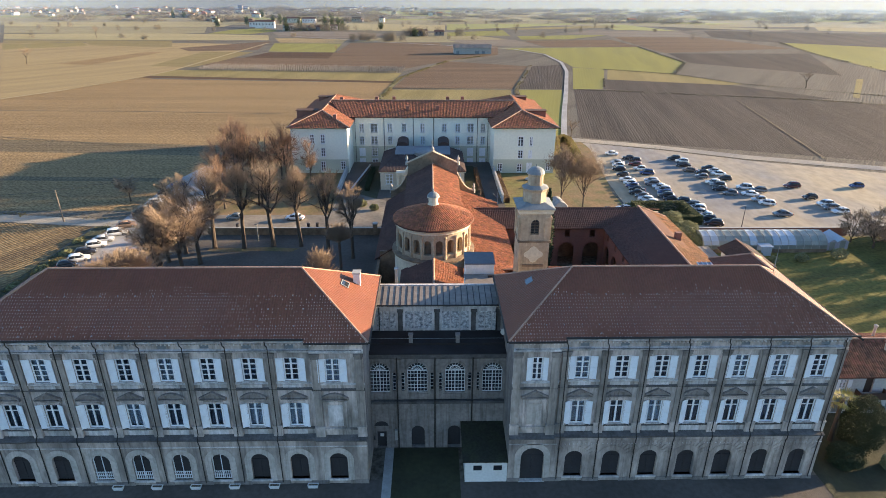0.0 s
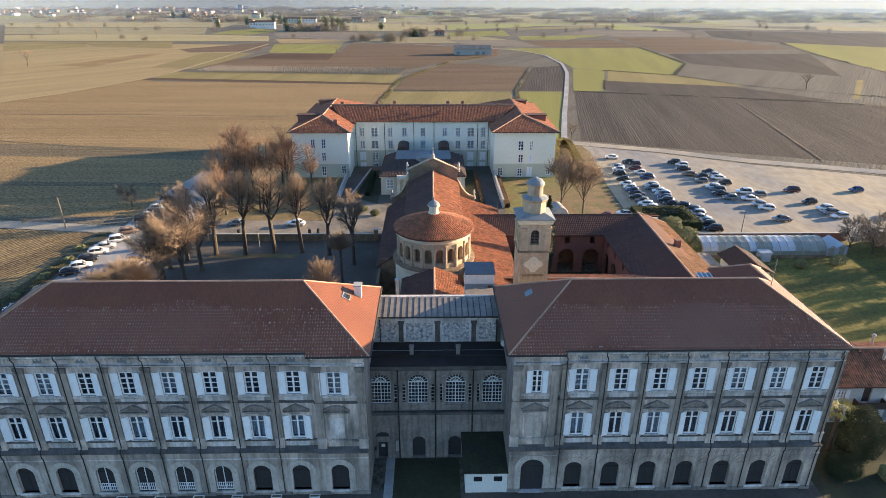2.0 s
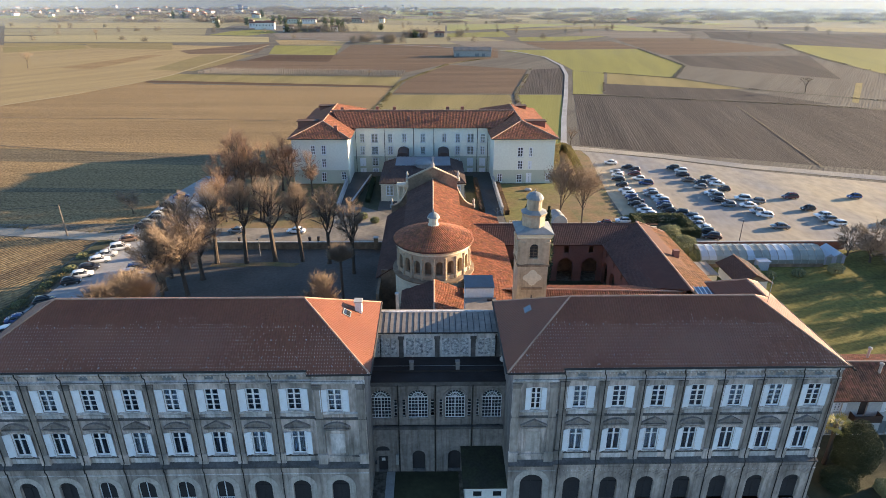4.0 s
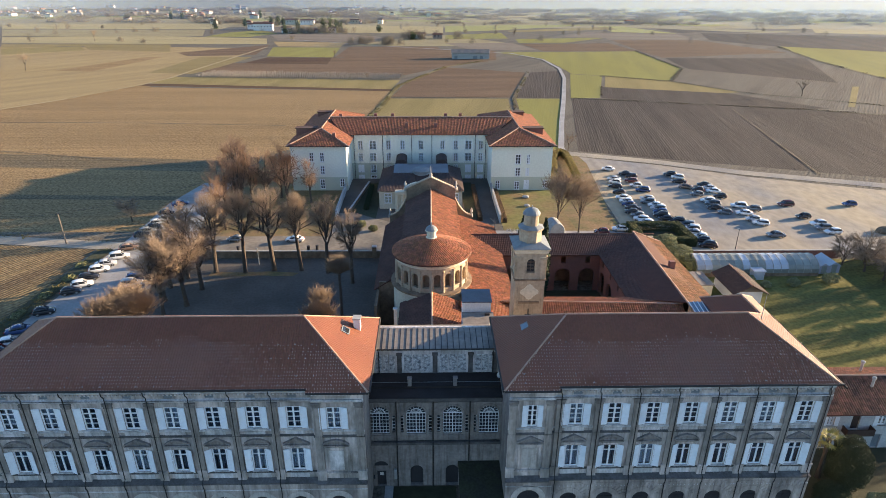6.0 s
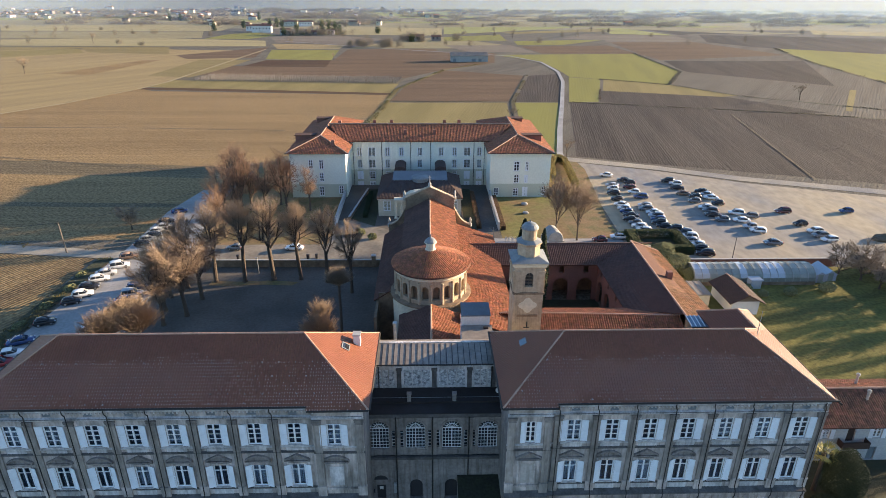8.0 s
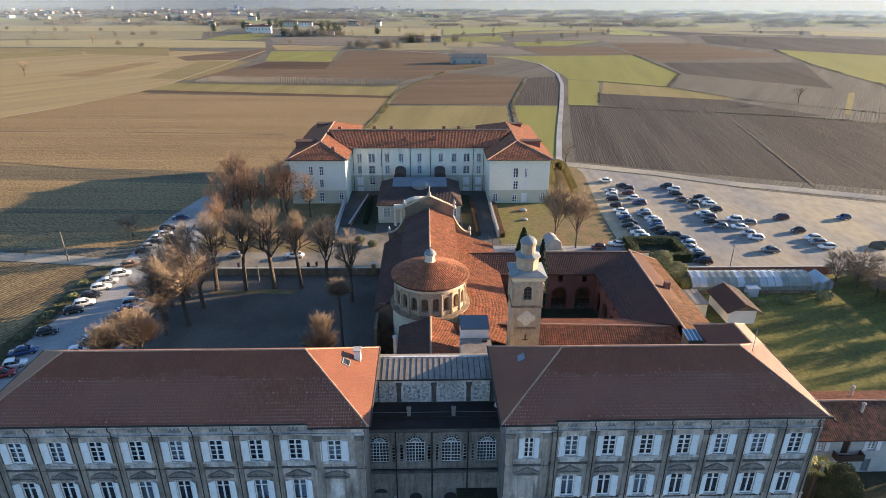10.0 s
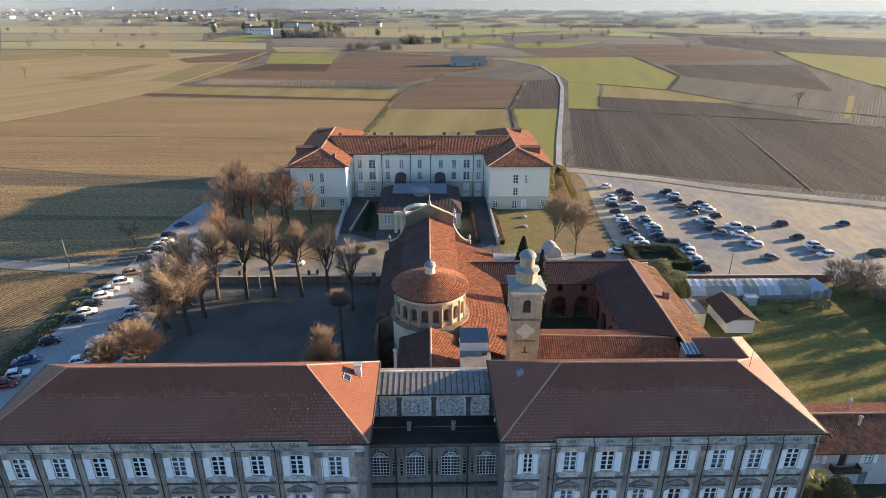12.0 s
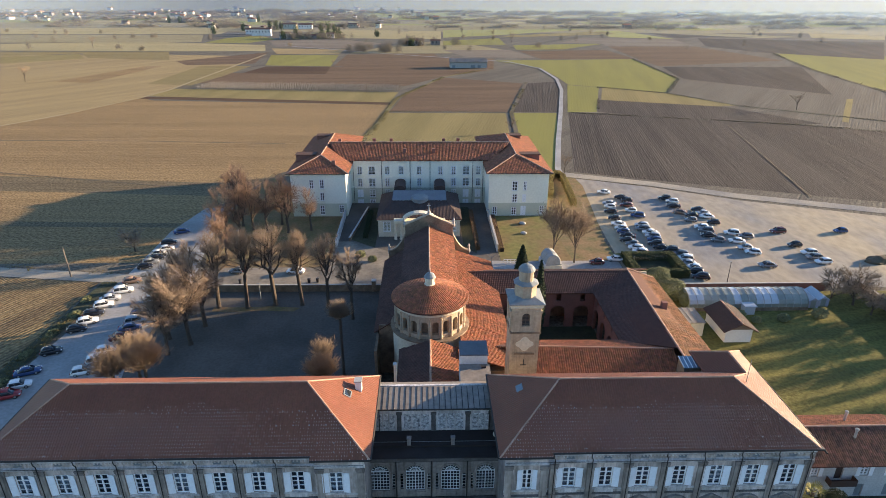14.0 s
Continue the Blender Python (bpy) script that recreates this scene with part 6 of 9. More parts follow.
for x, y, z in ((-25.6, 178.6, 15.6), (-16.5, 189.5, 13.2), (-10.4, 178.0, 15.9), (5.1, 178.0, 15.9), (9.4, 178.2, 15.9), (-15.4, 178.4, 15.8), (-25.2, 161, 13.9), (2.0, 172, 14.3), (-6.2, 172, 14.3)):
    chimney((x, y, z), 0.9, 0.8, 1.2, BRICK_RED, "red brick chimney on the rear building", False)
for x, y, z, s in ((-33.9, 168.6, 14.0, 1), (-31.9, 192.2, 14.0, 1), (29.4, 168.6, 14.0, -1), (27.4, 192.2, 14.0, -1)):
    dm_ = thing("dormer", "boxy dark tiled roof dormer", "dormer", (x, y, z), group="dormers on the rear building")
    part("cheek", boxes((-2.6, 2.6, -1.3, 1.3, -1.6, 0.9)), BRICK_RED, dm_)
    part("roof", boxes((-2.9, 2.9, -1.6, 1.6, 0.9, 1.06)), TILE_GREY, dm_)

# low hall with a glazed roof before it
hall = thing("low_hall", "low pale hall with a dark roof and glazed lantern", "hall", (-1.8, 150, 0))
HX, HY = (lambda x: x + 1.8), (lambda y: y - 150)
part("wall", boxes((HX(-12.2), HX(8.4), HY(143), HY(143.3), -0.3, 4.6), (HX(-12.2), HX(-11.9), HY(143.3), HY(163), -0.3, 4.6), (HX(8.1), HX(8.4), HY(143.3), HY(163), -0.3, 4.6)), CREAM, hall)
part("cornice", boxes((HX(-12.5), HX(8.7), HY(142.7), HY(143), 4.4, 4.75)), CREAM, hall)
tiled("roof", [(HX(-12.6), HY(142.6), 4.75), (HX(8.8), HY(142.6), 4.75), (HX(5.2), HY(152), 6.6), (HX(-9.0), HY(152), 6.6)], TILE_HALL, DECK_RED, hall, 0.5, 0.36, 0.04, 0.03, 51)
tiled("roof", [(HX(8.8), HY(142.6), 4.75), (HX(8.8), HY(163), 4.75), (HX(5.2), HY(160), 6.6), (HX(5.2), HY(152), 6.6)], TILE_HALL, DECK_RED, hall, 0.5, 0.36, 0.04, 0.03, 52)
tiled("roof", [(HX(-12.6), HY(163), 4.75), (HX(-12.6), HY(142.6), 4.75), (HX(-9.0), HY(152), 6.6), (HX(-9.0), HY(160), 6.6)], TILE_HALL, DECK_RED, hall, 0.5, 0.36, 0.04, 0.03, 53)
gz = bmesh.new()
slab(gz, [(HX(-9), HY(152), 6.75), (HX(5.2), HY(152), 6.75), (HX(5.2), HY(159), 7.2), (HX(-9), HY(159), 7.2)], 0.12)
gzo = part("glazed_roof", gz, HALL_GLASS, hall, "dull grey glazed roof strip")
for i in range(15):
    x = -9 + 14.2 * i / 14
    sm = bmesh.new()
    loft(sm, [[(HX(x) - 0.04, HY(y), z), (HX(x) + 0.04, HY(y), z), (HX(x) + 0.04, HY(y), z + 0.07), (HX(x) - 0.04, HY(y), z + 0.07)] for y, z in ((152, 6.75), (159, 7.2))])
    part("glazing_bar", sm, LEAD, gzo)
cu = bmesh.new()
turned(cu, [(2.2, 6.3), (2.2, 7.2), (2.4, 7.3), (1.9, 7.7), (1.0, 8.0), (0.2, 8.1)], 16, (HX(-1.8), HY(152.5)))
part("cupola", cu, LEAD, hall, "low round lead cupola")
for x in (-7.5, 3.7):
    lu = bmesh.new()
    pts = [(-1.5, 4.8), (1.5, 4.8)] + [(xx, z) for xx, z in arch_pts(-1.5, 1.5, 6.9, 8, 0.9)]
    loft(lu, [[(HX(x) + px_, HY(y), z) for px_, z in pts] for y in (161, 167.9)])
    bmesh.ops.recalc_face_normals(lu, faces=lu.faces)
    part("barrel_roof", lu, TILE_HALL, hall, "dark barrel-shaped roof")
for x in (-10.0, 6.6):
    far_window(HX(x), HY(142.9), 1.5, 1.8, 2.6, hall, "open")
po = bmesh.new()
box(po, HX(-8.2), HX(4.6), HY(140.6), HY(142.7), 4.5, 5.1)
part("porch_entablature", po, CREAM, hall)
for x in (-7.8, -6.4, 2.8, 4.2):
    cb_ = bmesh.new()
    turned(cb_, [(0.42, 0), (0.42, 0.3), (0.34, 0.4), (0.3, 4.0), (0.42, 4.2), (0.42, 4.5)], 12, (HX(x), HY(141.2)))
    part("column", cb_, CREAM, hall)
arc_ = bmesh.new()
for i in range(10):
    a0, a1 = math.pi * i / 10, math.pi * (i + 1) / 10
    loft(arc_, [[(HX(-1.8) + r * math.cos(t), HY(y), 4.9 + 0.55 * r * math.sin(t)) for r, t in ((3.6, a0), (4.3, a0), (4.3, a1), (3.6, a1))] for y in (140.6, 142.6)])
part("porch_arch", arc_, CREAM, hall, "pale arched porch moulding")

# garden walls and hedges flanking the hall
def garden_wall(x0, y0, x1, y1, h, material, label, t=0.35):
    w = thing("garden_wall", label, "wall", ((x0 + x1) / 2, (y0 + y1) / 2, 0), math.degrees(math.atan2(y1 - y0, x1 - x0)))
    n = math.hypot(x1 - x0, y1 - y0) / 2
    part("wall", boxes((-n, n, -t / 2, t / 2, -0.3, h)), material, w)
    part("coping", boxes((-n, n, -t / 2 - 0.06, t / 2 + 0.06, h, h + 0.1)), CONCRETE, w)
    return w


garden_wall(-22.0, 136, -22.4, 157.9, 1.9, GREY_RENDER, "pale rendered garden wall with coping")
garden_wall(-19.2, 140, -16.5, 163, 1.0, OCHRE_DARK, "low stained garden wall with coping")
garden_wall(16.9, 133, 17.0, 157.9, 1.9, GREY_RENDER, "pale rendered garden wall with coping")
garden_wall(-44.5, 113.5, -8.4, 113.2, 1.5, OCHRE_DARK, "old stained courtyard wall with coping")
garden_wall(52.5, 112.2, 84.5, 112.2, 1.7, BRICK_RED, "low red boundary wall of the car park")
for x, y in ((-11.0, 113.2), (-8.7, 113.2)):
    gp_ = thing("gate_post", "square stone gate post with a cap", "gate post", (x, y, 0), group="gate posts of the courtyard")
    part("post", boxes((-0.4, 0.4, -0.4, 0.4, 0, 2.4)), OCHRE_DARK, gp_)
    part("cap", boxes((-0.5, 0.5, -0.5, 0.5, 2.4, 2.6)), CONCRETE, gp_)
cha = thing("garden_vault", "pale stone garden vault with a rounded roof", "garden vault", (28.2, 125.6, 0), 6)
ring = [(1.75, 0), (1.75, 1.5)] + [(1.75 * math.cos(math.pi * i / 10), 1.5 + 1.9 * math.sin(math.pi * i / 10)) for i in range(1, 10)] + [(-1.75, 1.5), (-1.75, 0)]
part("vault", loft(bmesh.new(), [[(q * k, y, z * (0.6 + 0.4 * k)) for q, z in ring] for y, k in ((-2.2, 0.94), (-2.0, 1.0), (2.0, 1.0), (2.6, 0.8))]), CONCRETE, cha, "weathered grey-tan vault")
part("base_wall", boxes((-1.9, 1.9, -2.7, -2.35, -0.1, 0.9)), CREAM, cha, "low pale front wall")
for q in (-1.82, 1.82):
    part("buttress", boxes((q - 0.22, q + 0.22, -2.3, 2.3, -0.1, 1.2)), STUCCO_PALE, cha)
rail = thing("garden_railing", "low white railing at the garden edge", "railing", (19.3, 126.5, 0))
for q in (-1.6, -0.8, 0.0, 0.8, 1.6):
    part("post", boxes((q - 0.06, q + 0.06, -0.06, 0.06, 0, 0.95)), WHITE, rail)
for z in (0.45, 0.9):
    part("bar", boxes((-1.66, 1.66, -0.03, 0.03, z, z + 0.07)), WHITE, rail)
for x, y, s in ((25.7, 151.4, 0.8), (25.0, 144.5, 0.7)):
    bl = bmesh.new()
    bmesh.ops.create_icosphere(bl, subdivisions=2, radius=s)
    for v in bl.verts:
        v.co = Vector((v.co.x * 1.2, v.co.y, v.co.z * 0.55)) * (1 + 0.18 * noise.noise(v.co * 2))
    ob = tagged(new("boulder", mesh_of(bl, "boulder", CONCRETE)), "pale rounded boulder on the dry lawn", "boulder", "garden boulders")
    ob.matrix_basis = pose(x, y, s * 0.35)

# ---- right side: house, sheds, greenhouses ----
house = thing("farmhouse", "white two-storey house with a balcony and old tiles", "house", (52, 56.6, 0))
hw_ = bmesh.new()
wx = [(-4.6, 0.9, 1.3), (-1.6, 1.0, 2.2), (1.6, 1.1, 1.4), (5.2, 1.1, 1.4)]
ed = [-5.6, -3.1, 0.0, 3.4, 9.0]
for a, b, (c, w, h) in zip(ed, ed[1:], wx):
    wall_bay(hw_, a, b, 2.7, 5.4, (c - w / 2, c + w / 2, 2.85 if h > 2 else 3.4, (2.85 if h > 2 else 3.4) + h), 0, 0.25)
    wall_bay(hw_, a, b, -0.3, 2.7, (c - 0.5, c + 0.5, 0.05, 2.05), 0, 0.25)
part("wall", hw_, GREY_RENDER, house)
part("outer_wall", boxes((-5.6, -5.3, 0.02, 8.2, -0.3, 5.4), (8.7, 9.0, 0.02, 8.2, -0.3, 5.4), (-5.3, 8.7, 7.9, 8.2, -0.3, 5.4), (-5.3, 8.7, 1.5, 1.6, 0, 5.3)), GREY_RENDER, house)
for c, w, h in wx:
    z = 2.85 if h > 2 else 3.4
    if h > 2:
        part("balcony_door", boxes((c - w / 2, c + w / 2, 0.2, 0.25, z, z + h)), DARK_WOOD, house, "dark brown balcony door")
    else:
        far_window(c, 0.1, z, w, h, house, "open")
        for s in (-1, 1):
            part("shutter", boxes(tuple(sorted((c + s * w / 2, c + s * (w / 2 + 0.5)))) + (-0.06, -0.01, z, z + h)), SHUTTER, house)
    part("lower_door", boxes((c - 0.5, c + 0.5, 0.18, 0.22, 0, 2.05)), LEAD, house, "pale grey door")
bal_ = part("balcony", boxes((-3.0, 0.3, -1.0, 0, 2.6, 2.75)), DARK_WOOD, house, "dark balcony slab with a boarded railing")
rl = boxes((-3.0, 0.3, -1.0, -0.95, 2.75, 3.5), (-3.0, -2.95, -0.95, 0, 2.75, 3.5), (0.25, 0.3, -0.95, 0, 2.75, 3.5))
part("parapet", rl, DARK_WOOD, bal_)
tiled("roof", [(-6.1, -0.6, 5.4), (9.5, -0.6, 5.4), (9.5, 4.1, 7.6), (-6.1, 4.1, 7.6)], TILE_OLD, DECK_RED, house, 0.42, 0.28, 0.06, 0.02, 61, "old mottled tile roof slope")
tiled("roof", [(9.5, 8.8, 5.4), (-6.1, 8.8, 5.4), (-6.1, 4.1, 7.6), (9.5, 4.1, 7.6)], TILE_RED, DECK_RED, house, 0.42, 0.28, 0.09, 0.04, 62)
caps("ridge_tiles", (-6.1, 4.1, 7.62), (9.5, 4.1, 7.62), RIDGE, house, 0.16)
for x, y, z in ((53.3, 59.3, 6.7), (54.3, 62.8, 6.6)):
    fl = thing("flue", "slim round terracotta flue pipe on the roof", "flue", (x, y, z), group="flues of the farmhouse")
    bm = bmesh.new()
    turned(bm, [(0.16, -0.4), (0.16, 1.4), (0.24, 1.4), (0.24, 1.6), (0.1, 1.7)], 10)
    part("pipe", bm, CONCRETE, fl)

hut = thing("garden_shed", "white garden shed with a brown tiled roof", "shed", (55.6, 96, 0))
part("wall", boxes((-2.4, 2.4, -3.8, 4.0, 0, 2.6)), WHITE, hut)
tiled("roof", [(-3.1, 4.4, 2.5), (-3.1, -4.5, 2.5), (0, -4.5, 4.1), (0, 4.4, 4.1)], TILE_HALL, DECK_RED, hut, 0.42, 0.28, 0.05, 0.03, 63)
tiled("roof", [(3.1, -4.5, 2.5), (3.1, 4.4, 2.5), (0, 4.4, 4.1), (0, -4.5, 4.1)], TILE_HALL, DECK_RED, hut, 0.42, 0.28, 0.07, 0.03, 64)
caps("ridge_tiles", (0, -4.5, 4.12), (0, 4.4, 4.12), RIDGE, hut, 0.15)
part("gable", loft(bmesh.new(), [[(-2.4, y, 2.6), (2.4, y, 2.6), (0, y, 3.85)] for y in (-3.8, 4.0)]), WOOD, hut)
ann = thing("flat_annex", "flat-roofed cream annex beside the cloister", "annex", (48.6, 97, 0))
part("wall", boxes((-1.6, 1.6, -2.6, 2.6, 0, 2.8)), CREAM, ann)
ro = part("roof", boxes((-1.8, 1.8, -2.8, 2.8, 2.8, 2.95)), METAL_ROOF, ann)
for x in (-1.75, -0.6, 0.6, 1.7):
    part("batten", boxes((x - 0.05, x + 0.05, -2.8, 2.8, 2.95, 3.0)), LEAD, ro)

gh = thing("greenhouse", "long low greenhouse with patched plastic film", "greenhouse", (63.3, 106.6, 0))
n = 16
for i in range(n):
    x0, x1 = -11.8 + 23.6 * i / n, -11.8 + 23.6 * (i + 1) / n
    pb = bmesh.new()
    prof = [(-3.0, 1.5), (-2.6, 2.2), (-1.6, 2.9), (0, 3.25), (1.6, 2.9), (2.6, 2.2), (3.0, 1.5)]
    loft(pb, [[(x, y, z) for y, z in prof] for x in (x0 + 0.04, x1 - 0.04)], False, False)
    part("film_panel", pb, POLY if i in (0, 1, 6, 9, 10, 11) else POLY_DULL, gh)
for i in range(n + 1):
    x = -11.8 + 23.6 * i / n
    hb = bmesh.new()
    prof = [(-3.02, 0), (-3.02, 1.5), (-2.62, 2.22), (-1.62, 2.93), (0, 3.29), (1.62, 2.93), (2.62, 2.22), (3.02, 1.5), (3.02, 0)]
    loft(hb, [[(x + dx, y * k, z * k) for dx, k in ((-0.035, 1.0), (0.035, 1.0), (0.035, 1.02), (-0.035, 1.02))] for y, z in prof])
    part("hoop", hb, CONCRETE, gh)
part("side_glass", boxes((-11.8, 11.8, -2.98, -2.95, 0.7, 1.45), (-11.8, 11.8, 2.95, 2.98, 0.0, 1.45)), POLY_DULL, gh)
part("low_wall", boxes((-11.8, 11.8, -3.1, -2.9, 0, 0.7)), OCHRE_DARK, gh)
for x in (-11.8, 11.8):
    part("end_panel", poly(bmesh.new(), [(x, y, z) for y, z in [(-3.0, 0), (-3.0, 1.5), (-2.6, 2.2), (-1.6, 2.9), (0, 3.25), (1.6, 2.9), (2.6, 2.2), (3.0, 1.5), (3.0, 0)]]), POLY_DULL, gh)
part("porch", boxes((-1.6, 0.4, -4.6, -3.0, 0, 1.8), (-1.8, 0.6, -4.8, -2.9, 1.8, 1.9)), POLY, gh)
for k, x in enumerate((76.6, 79.0)):
    tn = thing("storage_hut", "small grey gabled plastic storage hut", "hut", (x, 106.0 + 0.6 * k, 0), group="storage huts")
    gable = [(1.15, 0), (1.15, 1.5), (0, 2.25), (-1.15, 1.5), (-1.15, 0)]
    part("cover", loft(bmesh.new(), [[(q, y, z) for q, z in gable] for y in (-1.6, 3.0)]), HUT, tn)
    for q in (-1, 1):
        part("roof", slab(bmesh.new(), [(0, -1.75, 2.33), (q * 1.28, -1.75, 1.5), (q * 1.28, 3.15, 1.5), (0, 3.15, 2.33)], 0.06), POLY, tn)
    part("door", boxes((-0.5, 0.5, -1.64, -1.605, 0.05, 1.75)), POLY_DULL, tn)

barn = thing("field_barn", "long grey barn with a grey-brown roof among fields", "barn", (33, 495, 0))
part("wall", boxes((-14.5, 14.5, -5, 5, 0, 4.6)), CONCRETE, barn)
tiled("roof", [(-15, -5.6, 4.6), (15, -5.6, 4.6), (15, 0, 7.0), (-15, 0, 7.0)], METAL_ROOF, METAL_ROOF, barn, 1.2, 0.9, 0.1, 0.03, 71)
tiled("roof", [(15, 5.6, 4.6), (-15, 5.6, 4.6), (-15, 0, 7.0), (15, 0, 7.0)], METAL_ROOF, METAL_ROOF, barn, 1.2, 0.9, 0.1, 0.03, 72)
for x, w in ((-11.5, 1.2), (3.5, 1.6), (8.4, 1.2)):
    part("opening", boxes((x - w, x + w, -5.06, -5.02, 0.2, 2.4)), LEAD, barn)


# ---- fields, roads and yards ----
LAYER = itertools.count()


def field(pts, material, label):
    z = 0.02 + 0.0012 * next(LAYER)
    return flat("field", pts, z, material, label, "field", "farm fields")


flat("ground_2", [(-900, -300), (1000, -300), (1000, 640), (560, 900), (-560, 900), (-900, 640)], 0.006, SOIL_GREY, "grey fallow land between the fields", "ground")
field([(-700, 128), (-66, 128), (-62, 160), (-50, 200), (-29, 225), (-26, 257), (-19, 307), (-19.6, 330), (-151, 343), (-161, 351), (-177, 303), (-191, 276), (-230, 250), (-700, 255)], SOIL_TAN, "tan stubble field with fine furrows")
field([(-700, 172), (-300, 196), (-62, 176), (-56, 188), (-300, 216), (-700, 196)], SOIL_BAND, "band of greyer bare soil across the stubble")
field([(-700, 146), (-300, 158), (-66, 150), (-64, 153), (-300, 164), (-700, 156)], SOIL_BAND, "narrow band of greyer bare soil")
field([(-700, 255), (-230, 250), (-191, 276), (-177, 303), (-161, 351), (-156, 379), (-156, 422), (-149, 575), (-260, 590), (-700, 560)], SOIL_LIGHT, "pale fallow field of grey-brown stubble")
field([(-162, 349), (-160, 355), (-146, 355), (-20, 337), (-19.6, 330)], SOIL_TURNED, "narrow dark freshly turned strip")
field([(-159, 357), (-156, 385), (-141, 384), (-17, 372), (-20, 337)], SOWN_DRY, "yellowing green strip field")
field([(-155, 460), (-155, 410), (-143, 408), (-14, 396), (10, 438), (50, 480), (-76, 500), (-73, 452), (-134, 458)], SOIL_BROWN, "brown ploughed field")
field([(-156, 385), (-141, 384), (-17, 372), (-14, 396), (-143, 408), (-155, 410)], EARTH, "bare earth under the vine rows")
field([(-26, 200), (-25, 252), (-19, 307), (40, 307), (36, 259), (34, 200)], SOWN_DRY, "yellow-green meadow behind the buildings")
field([(43, 307), (66, 307), (54, 246), (45, 204), (36, 200), (39, 259)], SOWN, "green meadow strip beside the track")
field([(10, 438), (64, 409), (41, 309), (-18.7, 312), (-12, 369)], SOIL_BROWN, "brown ploughed field with straight furrows")
field([(67, 409), (89, 418), (82, 380), (67, 309), (44, 309)], SOIL_DARK, "dark ploughed strip beside the track")
field([(56, 545), (185, 558), (176, 432), (146, 370), (93, 404), (93, 440), (90, 495)], SOWN, "bright green sown field")
field([(92, 402), (110, 392), (87, 309), (72, 309)], SOWN, "green sown strip")
field([(112, 392), (146, 368), (168, 328), (89, 309)], SOWN_DRY, "yellow-green strip field")
field([(72, 307), (87, 307), (175, 277), (207, 261), (137, 168), (75, 191), (51, 201)], SOIL_DARK, "dark harrowed field")
field([(178, 432), (308, 498), (284, 370), (207, 262), (170, 326)], SOIL_GREY, "pale grey-brown ploughed field")
field([(342, 612), (520, 570), (420, 440), (284, 371), (304, 480)], SOWN, "green meadow in the plain")
field([(207, 261), (284, 370), (420, 440), (700, 420), (420, 180), (250, 130), (137, 168)], SOIL_GREY, "grey-brown field beyond the road")
field([(-143, 586), (-81, 586), (-76, 500), (-129, 506)], SOWN, "small green sown field")
field([(-127, 499), (-76, 499), (-73, 453), (-134, 458)], SOIL_TURNED, "dark ploughed plot")
field([(-158, 651), (-82, 641), (-82, 596), (-140, 595)], SOIL_LIGHT, "pale sandy plot")
field([(-74, 590), (60, 560), (52, 482), (-74, 502)], SOIL_BROWN, "brown field around the barn")
field([(-70, 118), (-94, 121), (-700, 205), (-700, 30), (-70, 30)], SOIL_ROWS, "tan field of crop stubble rows")
# strips and plots towards the horizon
field([(-244, 414), (-222, 497), (-208, 498), (-219, 409)], SOIL_TAN, "narrow brown ploughed wedge")
field([(-218, 409), (-206, 498), (-180, 502), (-181, 405)], SOIL_LIGHT, "pale sandy stubble strip")
field([(-180, 405), (-179, 502), (-139, 502), (-143, 443), (-150, 398)], SOIL_OLIVE, "olive fallow strip")
field([(-210, 533), (-152, 611), (-141, 518), (-191, 505)], SOIL_BROWN, "brown ploughed strip")
field([(-338, 507), (-294, 549), (-211, 529), (-227, 501), (-244, 412), (-260, 383)], SOIL_LIGHT, "pale stubble field")
field([(-376, 565), (-320, 591), (-296, 553), (-343, 514)], SOWN_DRY, "yellow-green winter strip")
field([(-404, 610), (-247, 614), (-219, 541), (-296, 558), (-320, 596), (-379, 570)], SOIL_OLIVE, "olive grazing strip")
field([(-458, 695), (-323, 729), (-174, 690), (-157, 622), (-246, 619), (-411, 621)], FAR_TAN, "pale stubble field")
field([(-248, 716), (-243, 781), (-218, 829), (-180, 766), (-200, 711)], SOWN, "bright green meadow")
field([(-541, 825), (-289, 836), (-254, 724), (-467, 709)], FAR_GREY, "grey fallow strip")
field([(-626, 958), (-286, 977), (-271, 847), (-547, 835)], FAR_TAN, "pale stubble field")
field([(-185, 750), (-105, 769), (-41, 709), (-90, 653), (-156, 664)], FAR_BROWN, "brown ploughed field")
field([(-138, 958), (21, 917), (18, 774), (-107, 787)], FAR_TAN, "pale stubble field")
field([(-147, 932), (-138, 958), (-107, 787), (-172, 767)], FAR_GREEN, "pale green field")
field([(-74, 591), (8, 599), (18, 501), (-64, 459)], SOIL_BROWN, "brown ploughed field")
field([(-34, 694), (20, 757), (78, 646), (22, 604), (-75, 602)], FAR_GREY, "grey fallow field")
field([(250, 943), (286, 944), (311, 791), (237, 817)], FAR_GREEN, "green strip field")
field([(20, 750), (91, 797), (88, 701), (18, 691)], SOWN, "green strip field")
field([(95, 694), (192, 719), (197, 712), (140, 648), (92, 643)], SOWN, "green strip field")
field([(94, 831), (260, 930), (260, 871), (111, 812)], SOWN_DRY, "yellow-green strip field")
field([(17, 638), (85, 640), (99, 564), (36, 572)], FAR_BROWN, "grey-brown ploughed field")
field([(92, 628), (184, 643), (187, 558), (102, 557)], SOIL_BROWN, "brown ploughed field")
field([(197, 683), (293, 686), (316, 549), (189, 504), (189, 556)], SOIL_BROWN, "brown ploughed field")
field([(190, 500), (305, 502), (244, 364), (180, 430)], SOIL_DARK, "dark ploughed field")
